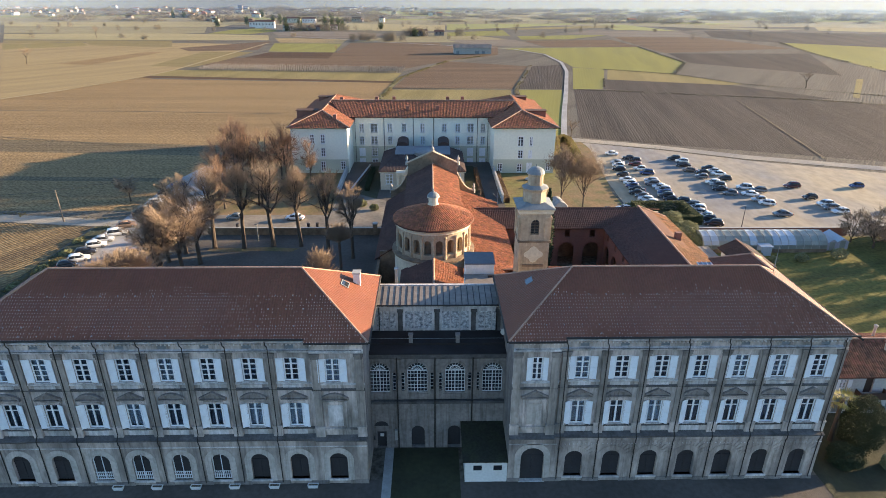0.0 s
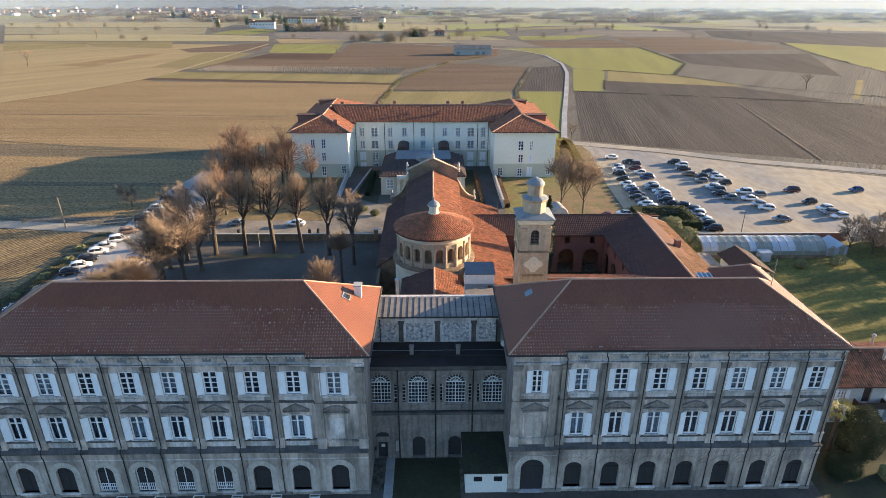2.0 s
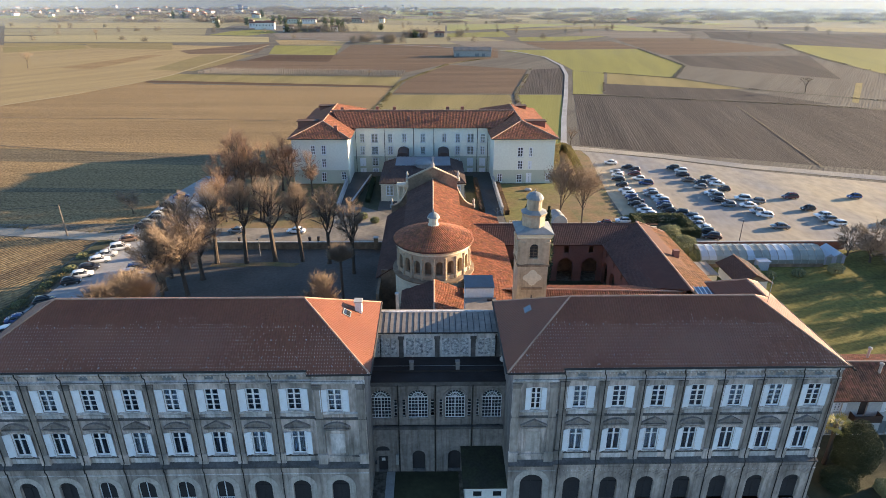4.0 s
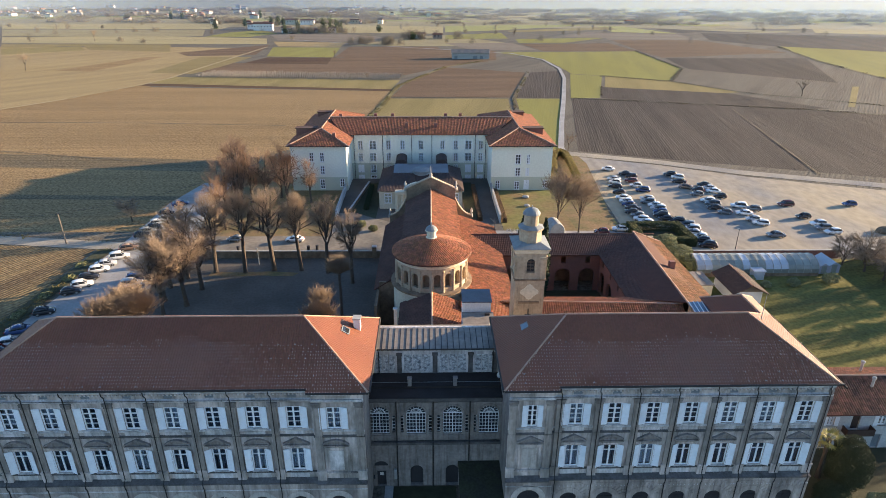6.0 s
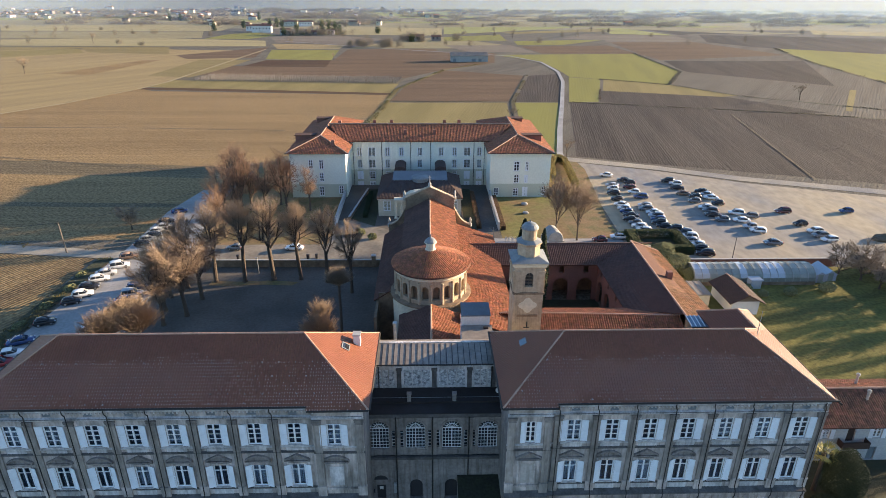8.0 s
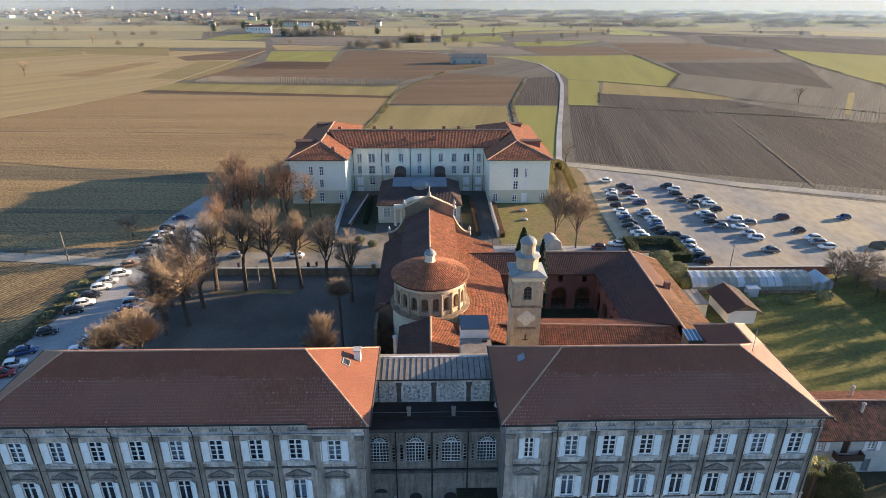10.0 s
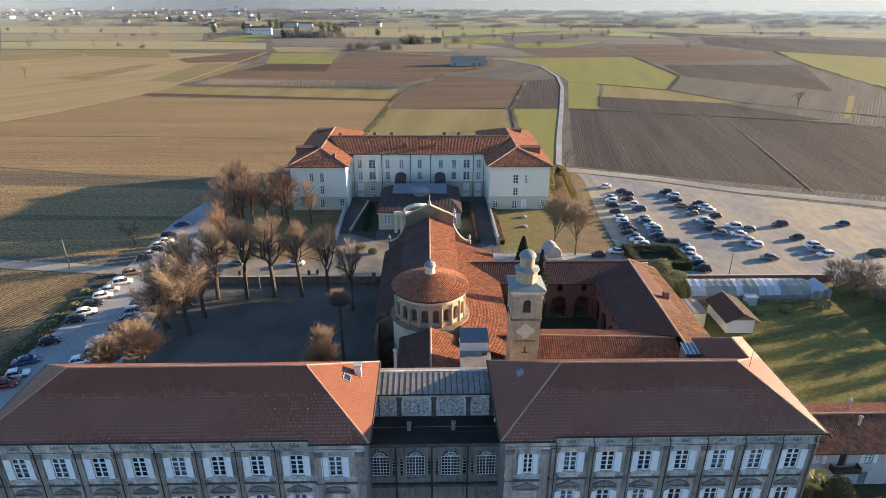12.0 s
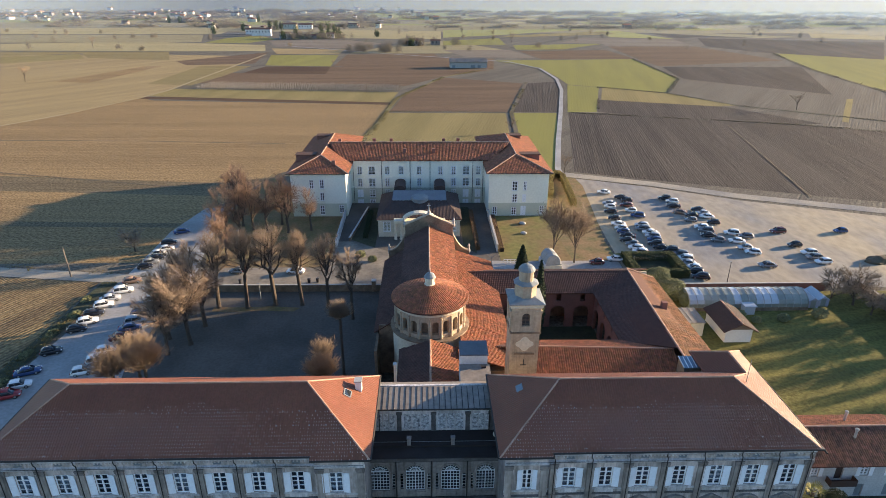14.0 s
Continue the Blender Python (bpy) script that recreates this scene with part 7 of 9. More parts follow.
field([(200, 806), (307, 782), (296, 696), (196, 690), (201, 720), (153, 726)], FAR_BROWN, "brown ploughed field")
field([(313, 896), (423, 815), (353, 822), (318, 801)], SOIL_DARK, "dark ploughed field")
field([(345, 802), (552, 752), (414, 558), (332, 622), (306, 686)], SOIL_DARK, "dark ploughed field")
field([(300, 1096), (486, 996), (420, 951), (349, 1003)], FAR_GREEN, "thin green strip")
field([(547, 901), (625, 854), (575, 783), (502, 818)], FAR_TAN, "pale yellow field")
field([(282, 931), (386, 912), (500, 828), (424, 810), (313, 908)], FAR_GREY, "grey fallow field")
field([(25, 944), (252, 983), (96, 847), (21, 799)], FAR_GREEN, "thin green strip")
field([(27, 1046), (281, 1061), (253, 991), (25, 958)], FAR_GREY, "grey fallow strip")
field([(243, 349), (247, 349), (201, 283), (199, 285)], SOWN_DRY, "bright dry strip between furrows")
field([(97, 346), (160, 324), (187, 280), (140, 281), (88, 310)], SOIL_DARK, "grey-brown harrowed strip")
# the plain beyond: a patchwork of strips
rnd = random.Random(21)
palette = [FAR_TAN, FAR_TAN, FAR_GREY, FAR_GREEN, FAR_BROWN, FAR_GREY, FAR_TAN, FAR_GREEN]
y = 1060
while y < 1850:
    d = rnd.uniform(45, 110) * 0.9
    x = -1500 - rnd.uniform(0, 200)
    while x < 1700:
        w = rnd.uniform(90, 320)
        x0, x1, k = x + 3, x + w - 3, rnd.uniform(-14, 14)
        ok = not (y < 660 and -170 < x1 and x0 < 560)
        if rnd.random() < 0.8 and ok:
            pick = rnd.choice(palette)
            if x > 150 and rnd.random() < 0.5:
                pick = rnd.choice((FAR_BROWN, FAR_GREY, FAR_GREEN))
            field([(x0, y + k), (x1, y + k * 0.3), (x1 + rnd.uniform(-25, 25), y + d - 4), (x0 + rnd.uniform(-25, 25), y + d - 4)], pick, "strip of winter farmland on the plain")
        x += w
    y += d


def strip(name, pts, width, z, material, label, category):
    """A lane of even width along a line."""
    bm = bmesh.new()
    P = [Vector((*p, z)) for p in pts]
    rows = []
    for i, p in enumerate(P):
        d = (P[min(i + 1, len(P) - 1)] - P[max(i - 1, 0)]).normalized()
        s = Vector((-d.y, d.x, 0)) * width / 2
        rows.append((bm.verts.new(p - s), bm.verts.new(p + s)))
    for a, b in zip(rows, rows[1:]):
        bm.faces.new((a[0], b[0], b[1], a[1]))
    bmesh.ops.recalc_face_normals(bm, faces=bm.faces)
    for f in bm.faces:
        if f.normal.z < 0:
            f.normal_flip()
    return sheet(name, bm, material, label, category)


strip("road", [(45, 190), (46, 205), (54.5, 246), (68, 307), (83.8, 381), (90.5, 430), (89, 488), (70, 534), (52, 546), (-40, 600), (-150, 680)], 2.1, 0.215, GRAVEL_GREY, "pale unpaved farm track", "track")
strip("road_2", [(44, 199), (49, 196.6), (72.5, 187), (94.5, 174.5), (132, 160), (260, 118), (500, 60)], 5.0, 0.074, GRAVEL, "pale country road", "road")
strip("road_3", [(-60, 119.2), (-64, 119.5), (-94, 123.6), (-250, 147), (-700, 215)], 4.2, 0.074, GRAVEL, "pale gravel farm road", "road")
strip("ditch_12", [(-300, 264), (-173.5, 248.4), (-116, 247), (-57, 242)], 0.8, 0.09, EARTH, "dark open furrow across the stubble", "furrow")
strip("ditch_13", [(-240, 226), (-143.5, 201.4), (-75, 184)], 0.6, 0.09, EARTH, "dark open furrow across the stubble", "furrow")
strip("ditch", [(-230, 249), (-191, 276), (-177, 303), (-161, 351), (-156, 379), (-155, 422), (-149, 589)], 1.8, 0.195, STRAW, "pale dry grass bank between fields", "ditch")
strip("ditch_2", [(-28, 235), (-22.5, 280), (-17, 349), (-11, 369), (12, 438), (40, 475)], 2.2, 0.195, GRASS_DRY, "dry grass ditch bank", "ditch")
strip("ditch_3", [(36, 225), (39, 259), (43, 308), (66, 411)], 2.0, 0.203, EARTH, "dark drainage ditch", "ditch")
strip("ditch_4", [(117, 172), (140, 277)], 0.6, 0.195, EARTH, "dark furrow edge between plots", "ditch")
strip("ditch_5", [(72, 308), (175, 277.5), (207, 262)], 1.2, 0.195, GRASS_DARK, "green ditch bank", "ditch")
strip("ditch_6", [(110, 393), (146, 369), (169, 327), (260, 255)], 1.4, 0.195, GRASS_DARK, "green ditch bank", "ditch")
strip("ditch_7", [(185, 560), (177, 432), (146, 370)], 2.0, 0.199, GRASS_DARK, "dark grass bank", "ditch")
strip("ditch_8", [(342, 614), (303, 482), (284, 371), (207, 262)], 2.4, 0.199, GRASS_DRY, "grass bank of a field ditch", "ditch")
strip("ditch_9", [(-18, 311), (41, 309)], 1.0, 0.199, EARTH, "dark field edge", "ditch")
strip("ditch_10", [(-68, 60), (-68.5, 90), (-67.5, 118)], 3.0, 0.195, GRASS_DARK, "grass verge of the parking lane", "verge")

flat("parking_lane", [(-66.5, 55), (-66.5, 88), (-65.5, 101), (-66, 113), (-65.5, 125), (-66, 147), (-63, 165), (-55, 165), (-54, 140), (-50, 118), (-51, 104), (-50, 86), (-44, 60)], 0.05, GRAVEL_GREY, "grey gravel parking lane", "car park")
flat("car_park", [(44, 116), (44.6, 125), (46, 150), (50, 185), (49.5, 193), (72, 183), (94, 170), (130, 155), (185, 136), (150, 114), (84, 113), (52, 113)], 0.05, GRAVEL_LOT, "pale gravel car park with wheel tracks", "car park")
flat("courtyard_2", [(-50, 60.2), (-8.4, 60.2), (-8.4, 113), (-45, 113), (-50, 100)], 0.035, YARD, "dark gravel courtyard, shade in its colour", "courtyard")
flat("lawn_10", [(-42, 105.0), (-39, 104.6), (-33, 105.1), (-26, 104.7), (-25, 106.2), (-31, 106.9), (-37, 106.5), (-42, 106.8)], 0.06, LITTER, "bed of fallen leaves along the tree row", "lawn")
flat("pavement_3", [(-52, 114), (-8, 113.6), (-8.4, 124), (-30, 125), (-52, 125)], 0.045, GRAVEL_YARD, "pale gravel yard before the church", "pavement")
flat("lawn_3", [(-50, 125), (-22.2, 125), (-22.2, 158), (-36, 162), (-52, 200), (-55, 165), (-54, 140)], 0.03, LITTER, "leaf-strewn grass under bare trees", "lawn")
flat("lawn_4", [(-22, 124), (-8, 124), (-8, 133), (-19, 140), (-22, 140)], 0.042, GRAVEL_YARD, "brown earth plot beside the church", "lawn")
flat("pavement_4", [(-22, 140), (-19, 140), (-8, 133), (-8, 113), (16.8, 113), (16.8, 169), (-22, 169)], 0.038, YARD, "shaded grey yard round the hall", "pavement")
flat("lawn_5", [(17.2, 128), (36, 127.6), (44.4, 127.6), (44.6, 140), (47, 170), (40, 190), (33.6, 186), (33.6, 157.5), (17.2, 157.5)], 0.034, LAWN_PATCHY, "patchy winter lawn beside the rear building", "lawn")
flat("verge", [(34, 127), (43.8, 127.6), (44.6, 140), (46, 150), (50, 185), (49.5, 193), (46, 204), (34, 200), (39, 186), (41, 170), (38, 150), (33.5, 140)], 0.037, LITTER, "brown leaf-strewn grass beside the car park", "lawn")
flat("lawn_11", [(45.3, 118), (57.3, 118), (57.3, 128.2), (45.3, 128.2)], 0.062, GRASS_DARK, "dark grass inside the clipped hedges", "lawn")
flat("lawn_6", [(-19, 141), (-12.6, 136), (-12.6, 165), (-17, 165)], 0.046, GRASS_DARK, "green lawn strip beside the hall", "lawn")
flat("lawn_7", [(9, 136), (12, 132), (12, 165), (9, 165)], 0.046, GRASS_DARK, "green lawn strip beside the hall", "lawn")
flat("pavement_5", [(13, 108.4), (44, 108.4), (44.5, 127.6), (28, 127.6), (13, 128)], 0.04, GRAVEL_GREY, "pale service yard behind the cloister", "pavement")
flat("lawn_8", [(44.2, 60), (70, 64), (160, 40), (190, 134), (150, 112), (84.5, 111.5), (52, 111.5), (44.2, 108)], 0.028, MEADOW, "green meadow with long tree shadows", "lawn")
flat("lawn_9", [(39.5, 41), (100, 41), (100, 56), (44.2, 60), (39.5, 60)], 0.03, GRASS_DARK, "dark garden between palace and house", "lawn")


# ---- trees ----
def grow(seed, height, spread, trunk_r, limbs, levels, clear=0.3, upright=0.6, twig=0.02, dense=4, wood=None):
    """A bare tree: the trunk with its main limbs, and the crown of branches and twigs, as two meshes."""
    rnd = random.Random(seed)
    tv, tf, cv, cf = [], [], [], []

    def seg(store, p, q, r0, r1, n):
        verts, faces = store
        d = (q - p).normalized()
        a = d.orthogonal().normalized()
        b = d.cross(a)
        s = len(verts)
        for c, r in ((p, r0), (q, r1)):
            for i in range(n):
                t = 2 * math.pi * i / n
                verts.append(tuple(c + (a * math.cos(t) + b * math.sin(t)) * r))
        for i in range(n):
            j = (i + 1) % n
            faces.append((s + i, s + j, s + n + j, s + n + i))

    def branch(p, d, length, r, level):
        k = 3 if level < 2 else 2
        store = (tv, tf) if level == 0 else (cv, cf)
        n = 6 if level == 0 else (4 if level == 1 else 3)
        pts = [p]
        for i in range(k):
            d = (d + Vector((rnd.gauss(0, 0.13), rnd.gauss(0, 0.13), rnd.gauss(0.05 if level < 2 else 0.0, 0.1)))).normalized()
            q = pts[-1] + d * length / k
            seg(store, pts[-1], q, r * (1 - 0.62 * i / k), r * (1 - 0.62 * (i + 1) / k), n)
            pts.append(q)
        if level >= levels:
            return
        m = dense if level else dense - 1
        for i in range(m):
            f = rnd.uniform(0.35, 1.0)
            j = min(int(f * k), k - 1)
            o = pts[j].lerp(pts[j + 1], f * k - j)
            side = Vector((rnd.gauss(0, 1), rnd.gauss(0, 1), rnd.gauss(0.25, 0.5)))
            nd = (d * upright + side.normalized() * (1 - upright) * 1.2 + Vector((0, 0, 0.13))).normalized()
            branch(o, nd, length * rnd.uniform(0.5, 0.75), max(twig, r * rnd.uniform(0.32, 0.5)), level + 1)

    top = Vector((rnd.gauss(0, 0.15), rnd.gauss(0, 0.15), height * clear))
    seg((tv, tf), Vector((0, 0, -0.1)), Vector((0, 0, 0.5)), trunk_r * 1.35, trunk_r, 9)
    seg((tv, tf), Vector((0, 0, 0.5)), top, trunk_r, trunk_r * 0.8, 9)
    seg((tv, tf), top, top + Vector((0, 0, height * 0.25)), trunk_r * 0.8, trunk_r * 0.4, 7)
    for i in range(limbs):
        a = 2 * math.pi * (i + rnd.uniform(-0.3, 0.3)) / limbs
        out = spread * rnd.uniform(0.35, 1.0) / height * 1.7
        d = Vector((math.cos(a) * out, math.sin(a) * out, 1)).normalized()
        branch(top + Vector((0, 0, height * rnd.uniform(-0.04, 0.22))), d, height * rnd.uniform(0.36, 0.5), trunk_r * rnd.uniform(0.35, 0.55), 0)
    out = []
    k = height / max(p[2] for p in cv)
    tv, cv = ([(x * k, y * k, z * k) for x, y, z in s] for s in (tv, cv))
    for nm, (v, f), m in (("trunk", (tv, tf), BARK), ("crown", (cv, cf), wood or TWIG)):
        me = bpy.data.meshes.new(nm)
        me.from_pydata(v, [], f)
        me.materials.append(m)
        out.append(me)
    return out


def rod(verts, faces, p, q, r0, r1, n=3):
    d = (q - p).normalized()
    a = d.orthogonal().normalized()
    b = d.cross(a)
    s = len(verts)
    for c, r in ((p, r0), (q, r1)):
        for i in range(n):
            t = 2 * math.pi * i / n
            verts.append(tuple(c + (a * math.cos(t) + b * math.sin(t)) * r))
    for i in range(n):
        j = (i + 1) % n
        faces.append((s + i, s + j, s + n + j, s + n + i))


def brush(seed, height, radius, trunk_r, wood, clear=0.36, limbs=7, per=22):
    """A lopped plane tree: a tall trunk, rising limbs, and on each limb a brush of straight shoots with fine twigs."""
    rnd = random.Random(seed)
    tv, tf, cv, cf = [], [], [], []
    fork = Vector((rnd.gauss(0, 0.15), rnd.gauss(0, 0.15), height * clear))
    heart = Vector((0, 0, height * (clear + 1.02) / 2))
    reach = Vector((radius * 1.35, radius * 1.35, height * (1 - clear) / 2))
    rod(tv, tf, Vector((0, 0, -0.1)), Vector((0, 0, 0.6)), trunk_r * 1.4, trunk_r, 9)
    rod(tv, tf, Vector((0, 0, 0.6)), fork, trunk_r, trunk_r * 0.8, 9)
    for k in range(limbs):
        a = 2 * math.pi * (k + rnd.uniform(-0.3, 0.3)) / limbs
        w = radius * (rnd.uniform(0.45, 0.95) if k else 0.05)
        out = Vector((math.cos(a), math.sin(a), 0))
        p0 = fork - Vector((0, 0, height * rnd.uniform(-0.12, 0.08)))
        p1 = p0 + out * w * 0.6 + Vector((rnd.gauss(0, 0.2), rnd.gauss(0, 0.2), height * rnd.uniform(0.08, 0.17)))
        p2 = p1 + out * w * 0.3 + Vector((rnd.gauss(0, 0.3), rnd.gauss(0, 0.3), height * rnd.uniform(0.15, 0.25)))
        rod(tv, tf, p0, p1, trunk_r * 0.5, trunk_r * 0.34, 6)
        rod(tv, tf, p1, p2, trunk_r * 0.34, trunk_r * 0.14, 6)
        heads = [(p1, p2)]
        for i in range(4):
            b0 = p0.lerp(p1, rnd.uniform(0.5, 1.0)) if i < 2 else p1.lerp(p2, rnd.uniform(0.1, 0.7))
            b1 = b0 + (out * rnd.uniform(0.1, 0.5) + Vector((rnd.gauss(0, 0.5), rnd.gauss(0, 0.5), rnd.uniform(0.5, 1.1)))) * height * 0.12
            rod(tv, tf, b0, b1, trunk_r * 0.2, trunk_r * 0.1, 5)
            heads.append((b0, b1))
        for i in range(int(per * 3.6)):
            ha, hb = heads[i % len(heads)]
            p = ha.lerp(hb, 0.15 + 0.85 * rnd.random() ** 0.7)
            lean = (p - heart + Vector((0, 0, height * 0.08))).normalized()
            d = (Vector((rnd.gauss(0, 0.45), rnd.gauss(0, 0.45), 0.42)) + lean * 0.85).normalized()
            long = height * rnd.uniform(0.08, 0.18)
            for m in range(7):
                q = p + d * long - heart
                if (q.x / reach.x) ** 2 + (q.y / reach.y) ** 2 + (q.z / reach.z) ** 2 > 1:
                    long *= 0.8
            r = rnd.uniform(0.016, 0.03)
            for m in range(3):
                d = (d + Vector((rnd.gauss(0, 0.1), rnd.gauss(0, 0.1), 0.07))).normalized()
                q = p + d * long / 3
                rod(cv, cf, p, q, r * (1 - m * 0.25), r * (0.75 - m * 0.22))
                for u in range(4):
                    e = (d + Vector((rnd.gauss(0, 0.6), rnd.gauss(0, 0.6), rnd.gauss(0.1, 0.35)))).normalized()
                    o = p.lerp(q, rnd.random())
                    rod(cv, cf, o, o + e * long * rnd.uniform(0.22, 0.5), 0.014, 0.008)
                p = q
    k = height / max(v[2] for v in cv)
    out = []
    for nm, v, f, m in (("trunk", tv, tf, BARK), ("crown", cv, cf, wood)):
        me = bpy.data.meshes.new(nm)
        me.from_pydata([(x * k, y * k, z * k) for x, y, z in v], [], f)
        me.materials.append(m)
        out.append(me)
    return out


KINDS = [brush(1, 17, 2.5, 0.42, TWIG, 0.4, 8, 15), brush(2, 16.5, 2.3, 0.4, TWIG, 0.42, 8, 15), brush(3, 15, 3.3, 0.36, TWIG, 0.3, 9, 15), brush(4, 16.5, 2.3, 0.38, TWIG, 0.4, 8, 14)]


def shoots(seed, n, height, fan, stem, wood, side=3, base=0.25, thick=1.0):
    """A coppiced head: a short stem, and a fan of many straight shoots with fine side twigs."""
    rnd = random.Random(seed)
    verts, faces = [], []

    for i in range(n):
        a, f = rnd.uniform(0, 6.283), fan * math.sqrt(rnd.random())
        d = Vector((math.cos(a) * math.sin(f), math.sin(a) * math.sin(f), math.cos(f)))
        p = Vector((rnd.gauss(0, base), rnd.gauss(0, base), stem + rnd.uniform(-0.3, 0.2)))
        long = (height - stem) * rnd.uniform(0.72, 1.0) * (1 - 0.12 * f)
        r = rnd.uniform(0.03, 0.05) * thick
        for k in range(3):
            d = (d + Vector((rnd.gauss(0, 0.06), rnd.gauss(0, 0.06), 0.05))).normalized()
            q = p + d * long / 3
            rod(verts, faces, p, q, r * (1 - k * 0.25), r * (0.75 - k * 0.25) + 0.008)
            if k:
                for m in range(side):
                    e = (d + Vector((rnd.gauss(0, 0.32), rnd.gauss(0, 0.32), rnd.gauss(0.1, 0.2)))).normalized()
                    o = p.lerp(q, rnd.random())
                    rod(verts, faces, o, o + e * long * rnd.uniform(0.18, 0.34), 0.022 * thick, 0.012 * thick)
            p = q
    crown = bpy.data.meshes.new("crown")
    crown.from_pydata(verts, [], faces)
    crown.materials.append(wood)
    bm = bmesh.new()
    tube(bm, (0, 0, -0.1), (0, 0, stem + 0.15), 0.3, 0.24, 8)
    return mesh_of(bm, "trunk", BARK), crown


TALL = [shoots(11, 560, 14.9, 1.25, 11.3, SHOOT, 7, 0.6, 0.5), shoots(12, 560, 14.9, 1.2, 11.3, SHOOT, 7, 0.6, 0.5), shoots(17, 460, 15.8, 1.25, 12.8, SHOOT, 5, 0.35, 0.65), shoots(18, 160, 15.8, 0.9, 13.0, SHOOT, 4, 0.35, 0.65)]
THICKET = [brush(15, 8.6, 2.4, 0.14, SHOOT_GREY, 0.1, 8, 11), brush(16, 9.0, 2.2, 0.15, SHOOT_GREY, 0.14, 8, 11)]

TOWER_TREE = grow(31, 16.5, 4.0, 0.32, 11, 3, 0.26, 0.5, 0.045, 6, TWIG)
FIELD_TREE = grow(14, 8, 3.6, 0.2, 6, 3, 0.3, 0.5, 0.02, 4)


def tree(meshes, x, y, scale, turn, label="bare deciduous tree with a dense twiggy crown", group="bare trees", name="tree", broad=1.0):
    t = thing(name, label, "tree", (x, y, 0), turn, group)
    for nm, me in zip(("trunk", "crown"), meshes):
        o = part(nm, me, None, t)
        o.scale = (scale * broad, scale * broad, scale)
    return t


ROW = [(-41, 106.6, 0, 1.0), (-35.4, 106.5, 1, 1.06), (-30.1, 107.5, 0, 1.08), (-24.8, 107.4, 1, 1.0), (-19.4, 106.2, 3, 0.98), (-14.2, 101.7, 3, 0.9),
       (-41.3, 99.5, 2, 1.05), (-41.8, 93.3, 2, 1.0), (-46.3, 95.2, 2, 0.95), (-45.5, 104, 3, 0.96), (-44.6, 90.2, 2, 0.9), (-47.2, 100.2, 2, 0.9)]
for i, (x, y, k, s) in enumerate(ROW):
    tree(KINDS[k], x, y, s, 67 * i, group="row of bare trees along the courtyard", broad=1.0)
BACK_KINDS = [brush(21, 16.5, 2.5, 0.3, TWIG_RED, 0.22, 8, 13), brush(22, 16, 2.0, 0.28, TWIG_RED, 0.24, 7, 13)]
BACK = [(-52, 156, 0, 1.0), (-48.5, 151, 1, 1.0), (-45.0, 148, 0, 0.95), (-41.0, 146, 3, 0.95), (-35.5, 146, 0, 1.06), (-30.0, 147.5, 3, 0.78), (-49.5, 141, 1, 0.92), (-38.5, 152, 2, 0.9), (-47, 143, 2, 0.88), (-51, 160, 1, 0.9), (-50, 135, 3, 0.8), (-46, 129, 2, 0.78)]
for i, (x, y, k, s) in enumerate(BACK):
    tree(BACK_KINDS[k % 2], x, y, s, 41 * i, "bare reddish-brown tree beside the rear building", "bare trees in the rear garden", broad=1.0)
for i, (x, y, k, s) in enumerate(((29.3, 128.3, 1, 0.98), (34.0, 126.7, 3, 0.92))):
    tree(TOWER_TREE, x, y, s, 90 * i, "tall bare tree in the sunlit garden", "bare trees by the bell tower", broad=0.9)
for i, (x, y, k, s) in enumerate(((-41.6, 75.0, 0, 0.9), (-38.6, 71.2, 1, 0.95), (-42.4, 70.0, 0, 0.93), (-13.4, 66.0, 2, 0.98), (-13.7, 69.0, 3, 1.0), (-13.5, 83.2, 2, 0.88))):
    tree(TALL[k], x, y, s, 50 * i, "tall pollarded tree with a round head of pale shoots", "pollarded trees in the court", "pollard")
for i, (x, y, s) in enumerate(((-263, 414, 1.5), (-338, 652, 1.6), (194, 315, 1.2), (-36, 372, 0.6), (99, 736, 1.6), (47, 199, 0.9), (-74, 500, 0.8), (37, 262, 0.8))):
    tree(FIELD_TREE, x, y, s, 77 * i, "lone bare tree at a field edge", "field trees")
for i, (x, y, k, s) in enumerate(((83, 108.5, 0, 0.9), (85.5, 105.5, 1, 0.95), (88, 109, 0, 0.95), (86.5, 101.5, 1, 0.85), (89.0, 98.0, 0, 0.8), (87, 93.0, 0, 0.75), (88.5, 88.5, 1, 0.8))):
    tree(THICKET[k], x, y, s, 33 * i, "grey bare thicket tree on the meadow edge", "thicket by the meadow", "bush")
tree(THICKET[1], -69.5, 134.5, 0.78, 20, "small bare tree at the field edge", "field trees")
SCREEN = brush(23, 14.0, 1.5, 0.34, TWIG, 0.25, 6, 12)
garden_wall(91.0, 112.2, 89.6, 76, 2.0, OCHRE_DARK, "old dark boundary wall behind the thicket")
# trees out of view beyond the meadow, whose shadows cross it
for i, (x, y) in enumerate(((97.5, 58), (99, 63), (100, 67.5), (102, 74.5), (102.6, 78.5), (103.5, 84), (106.5, 90), (107, 95), (108, 100), (95, 49), (96, 53.5), (113, 108))):
    tree(SCREEN, x, y, 0.85 + 0.1 * (i % 3), 61 * i, "bare tree in the row beyond the meadow", "trees beyond the meadow")


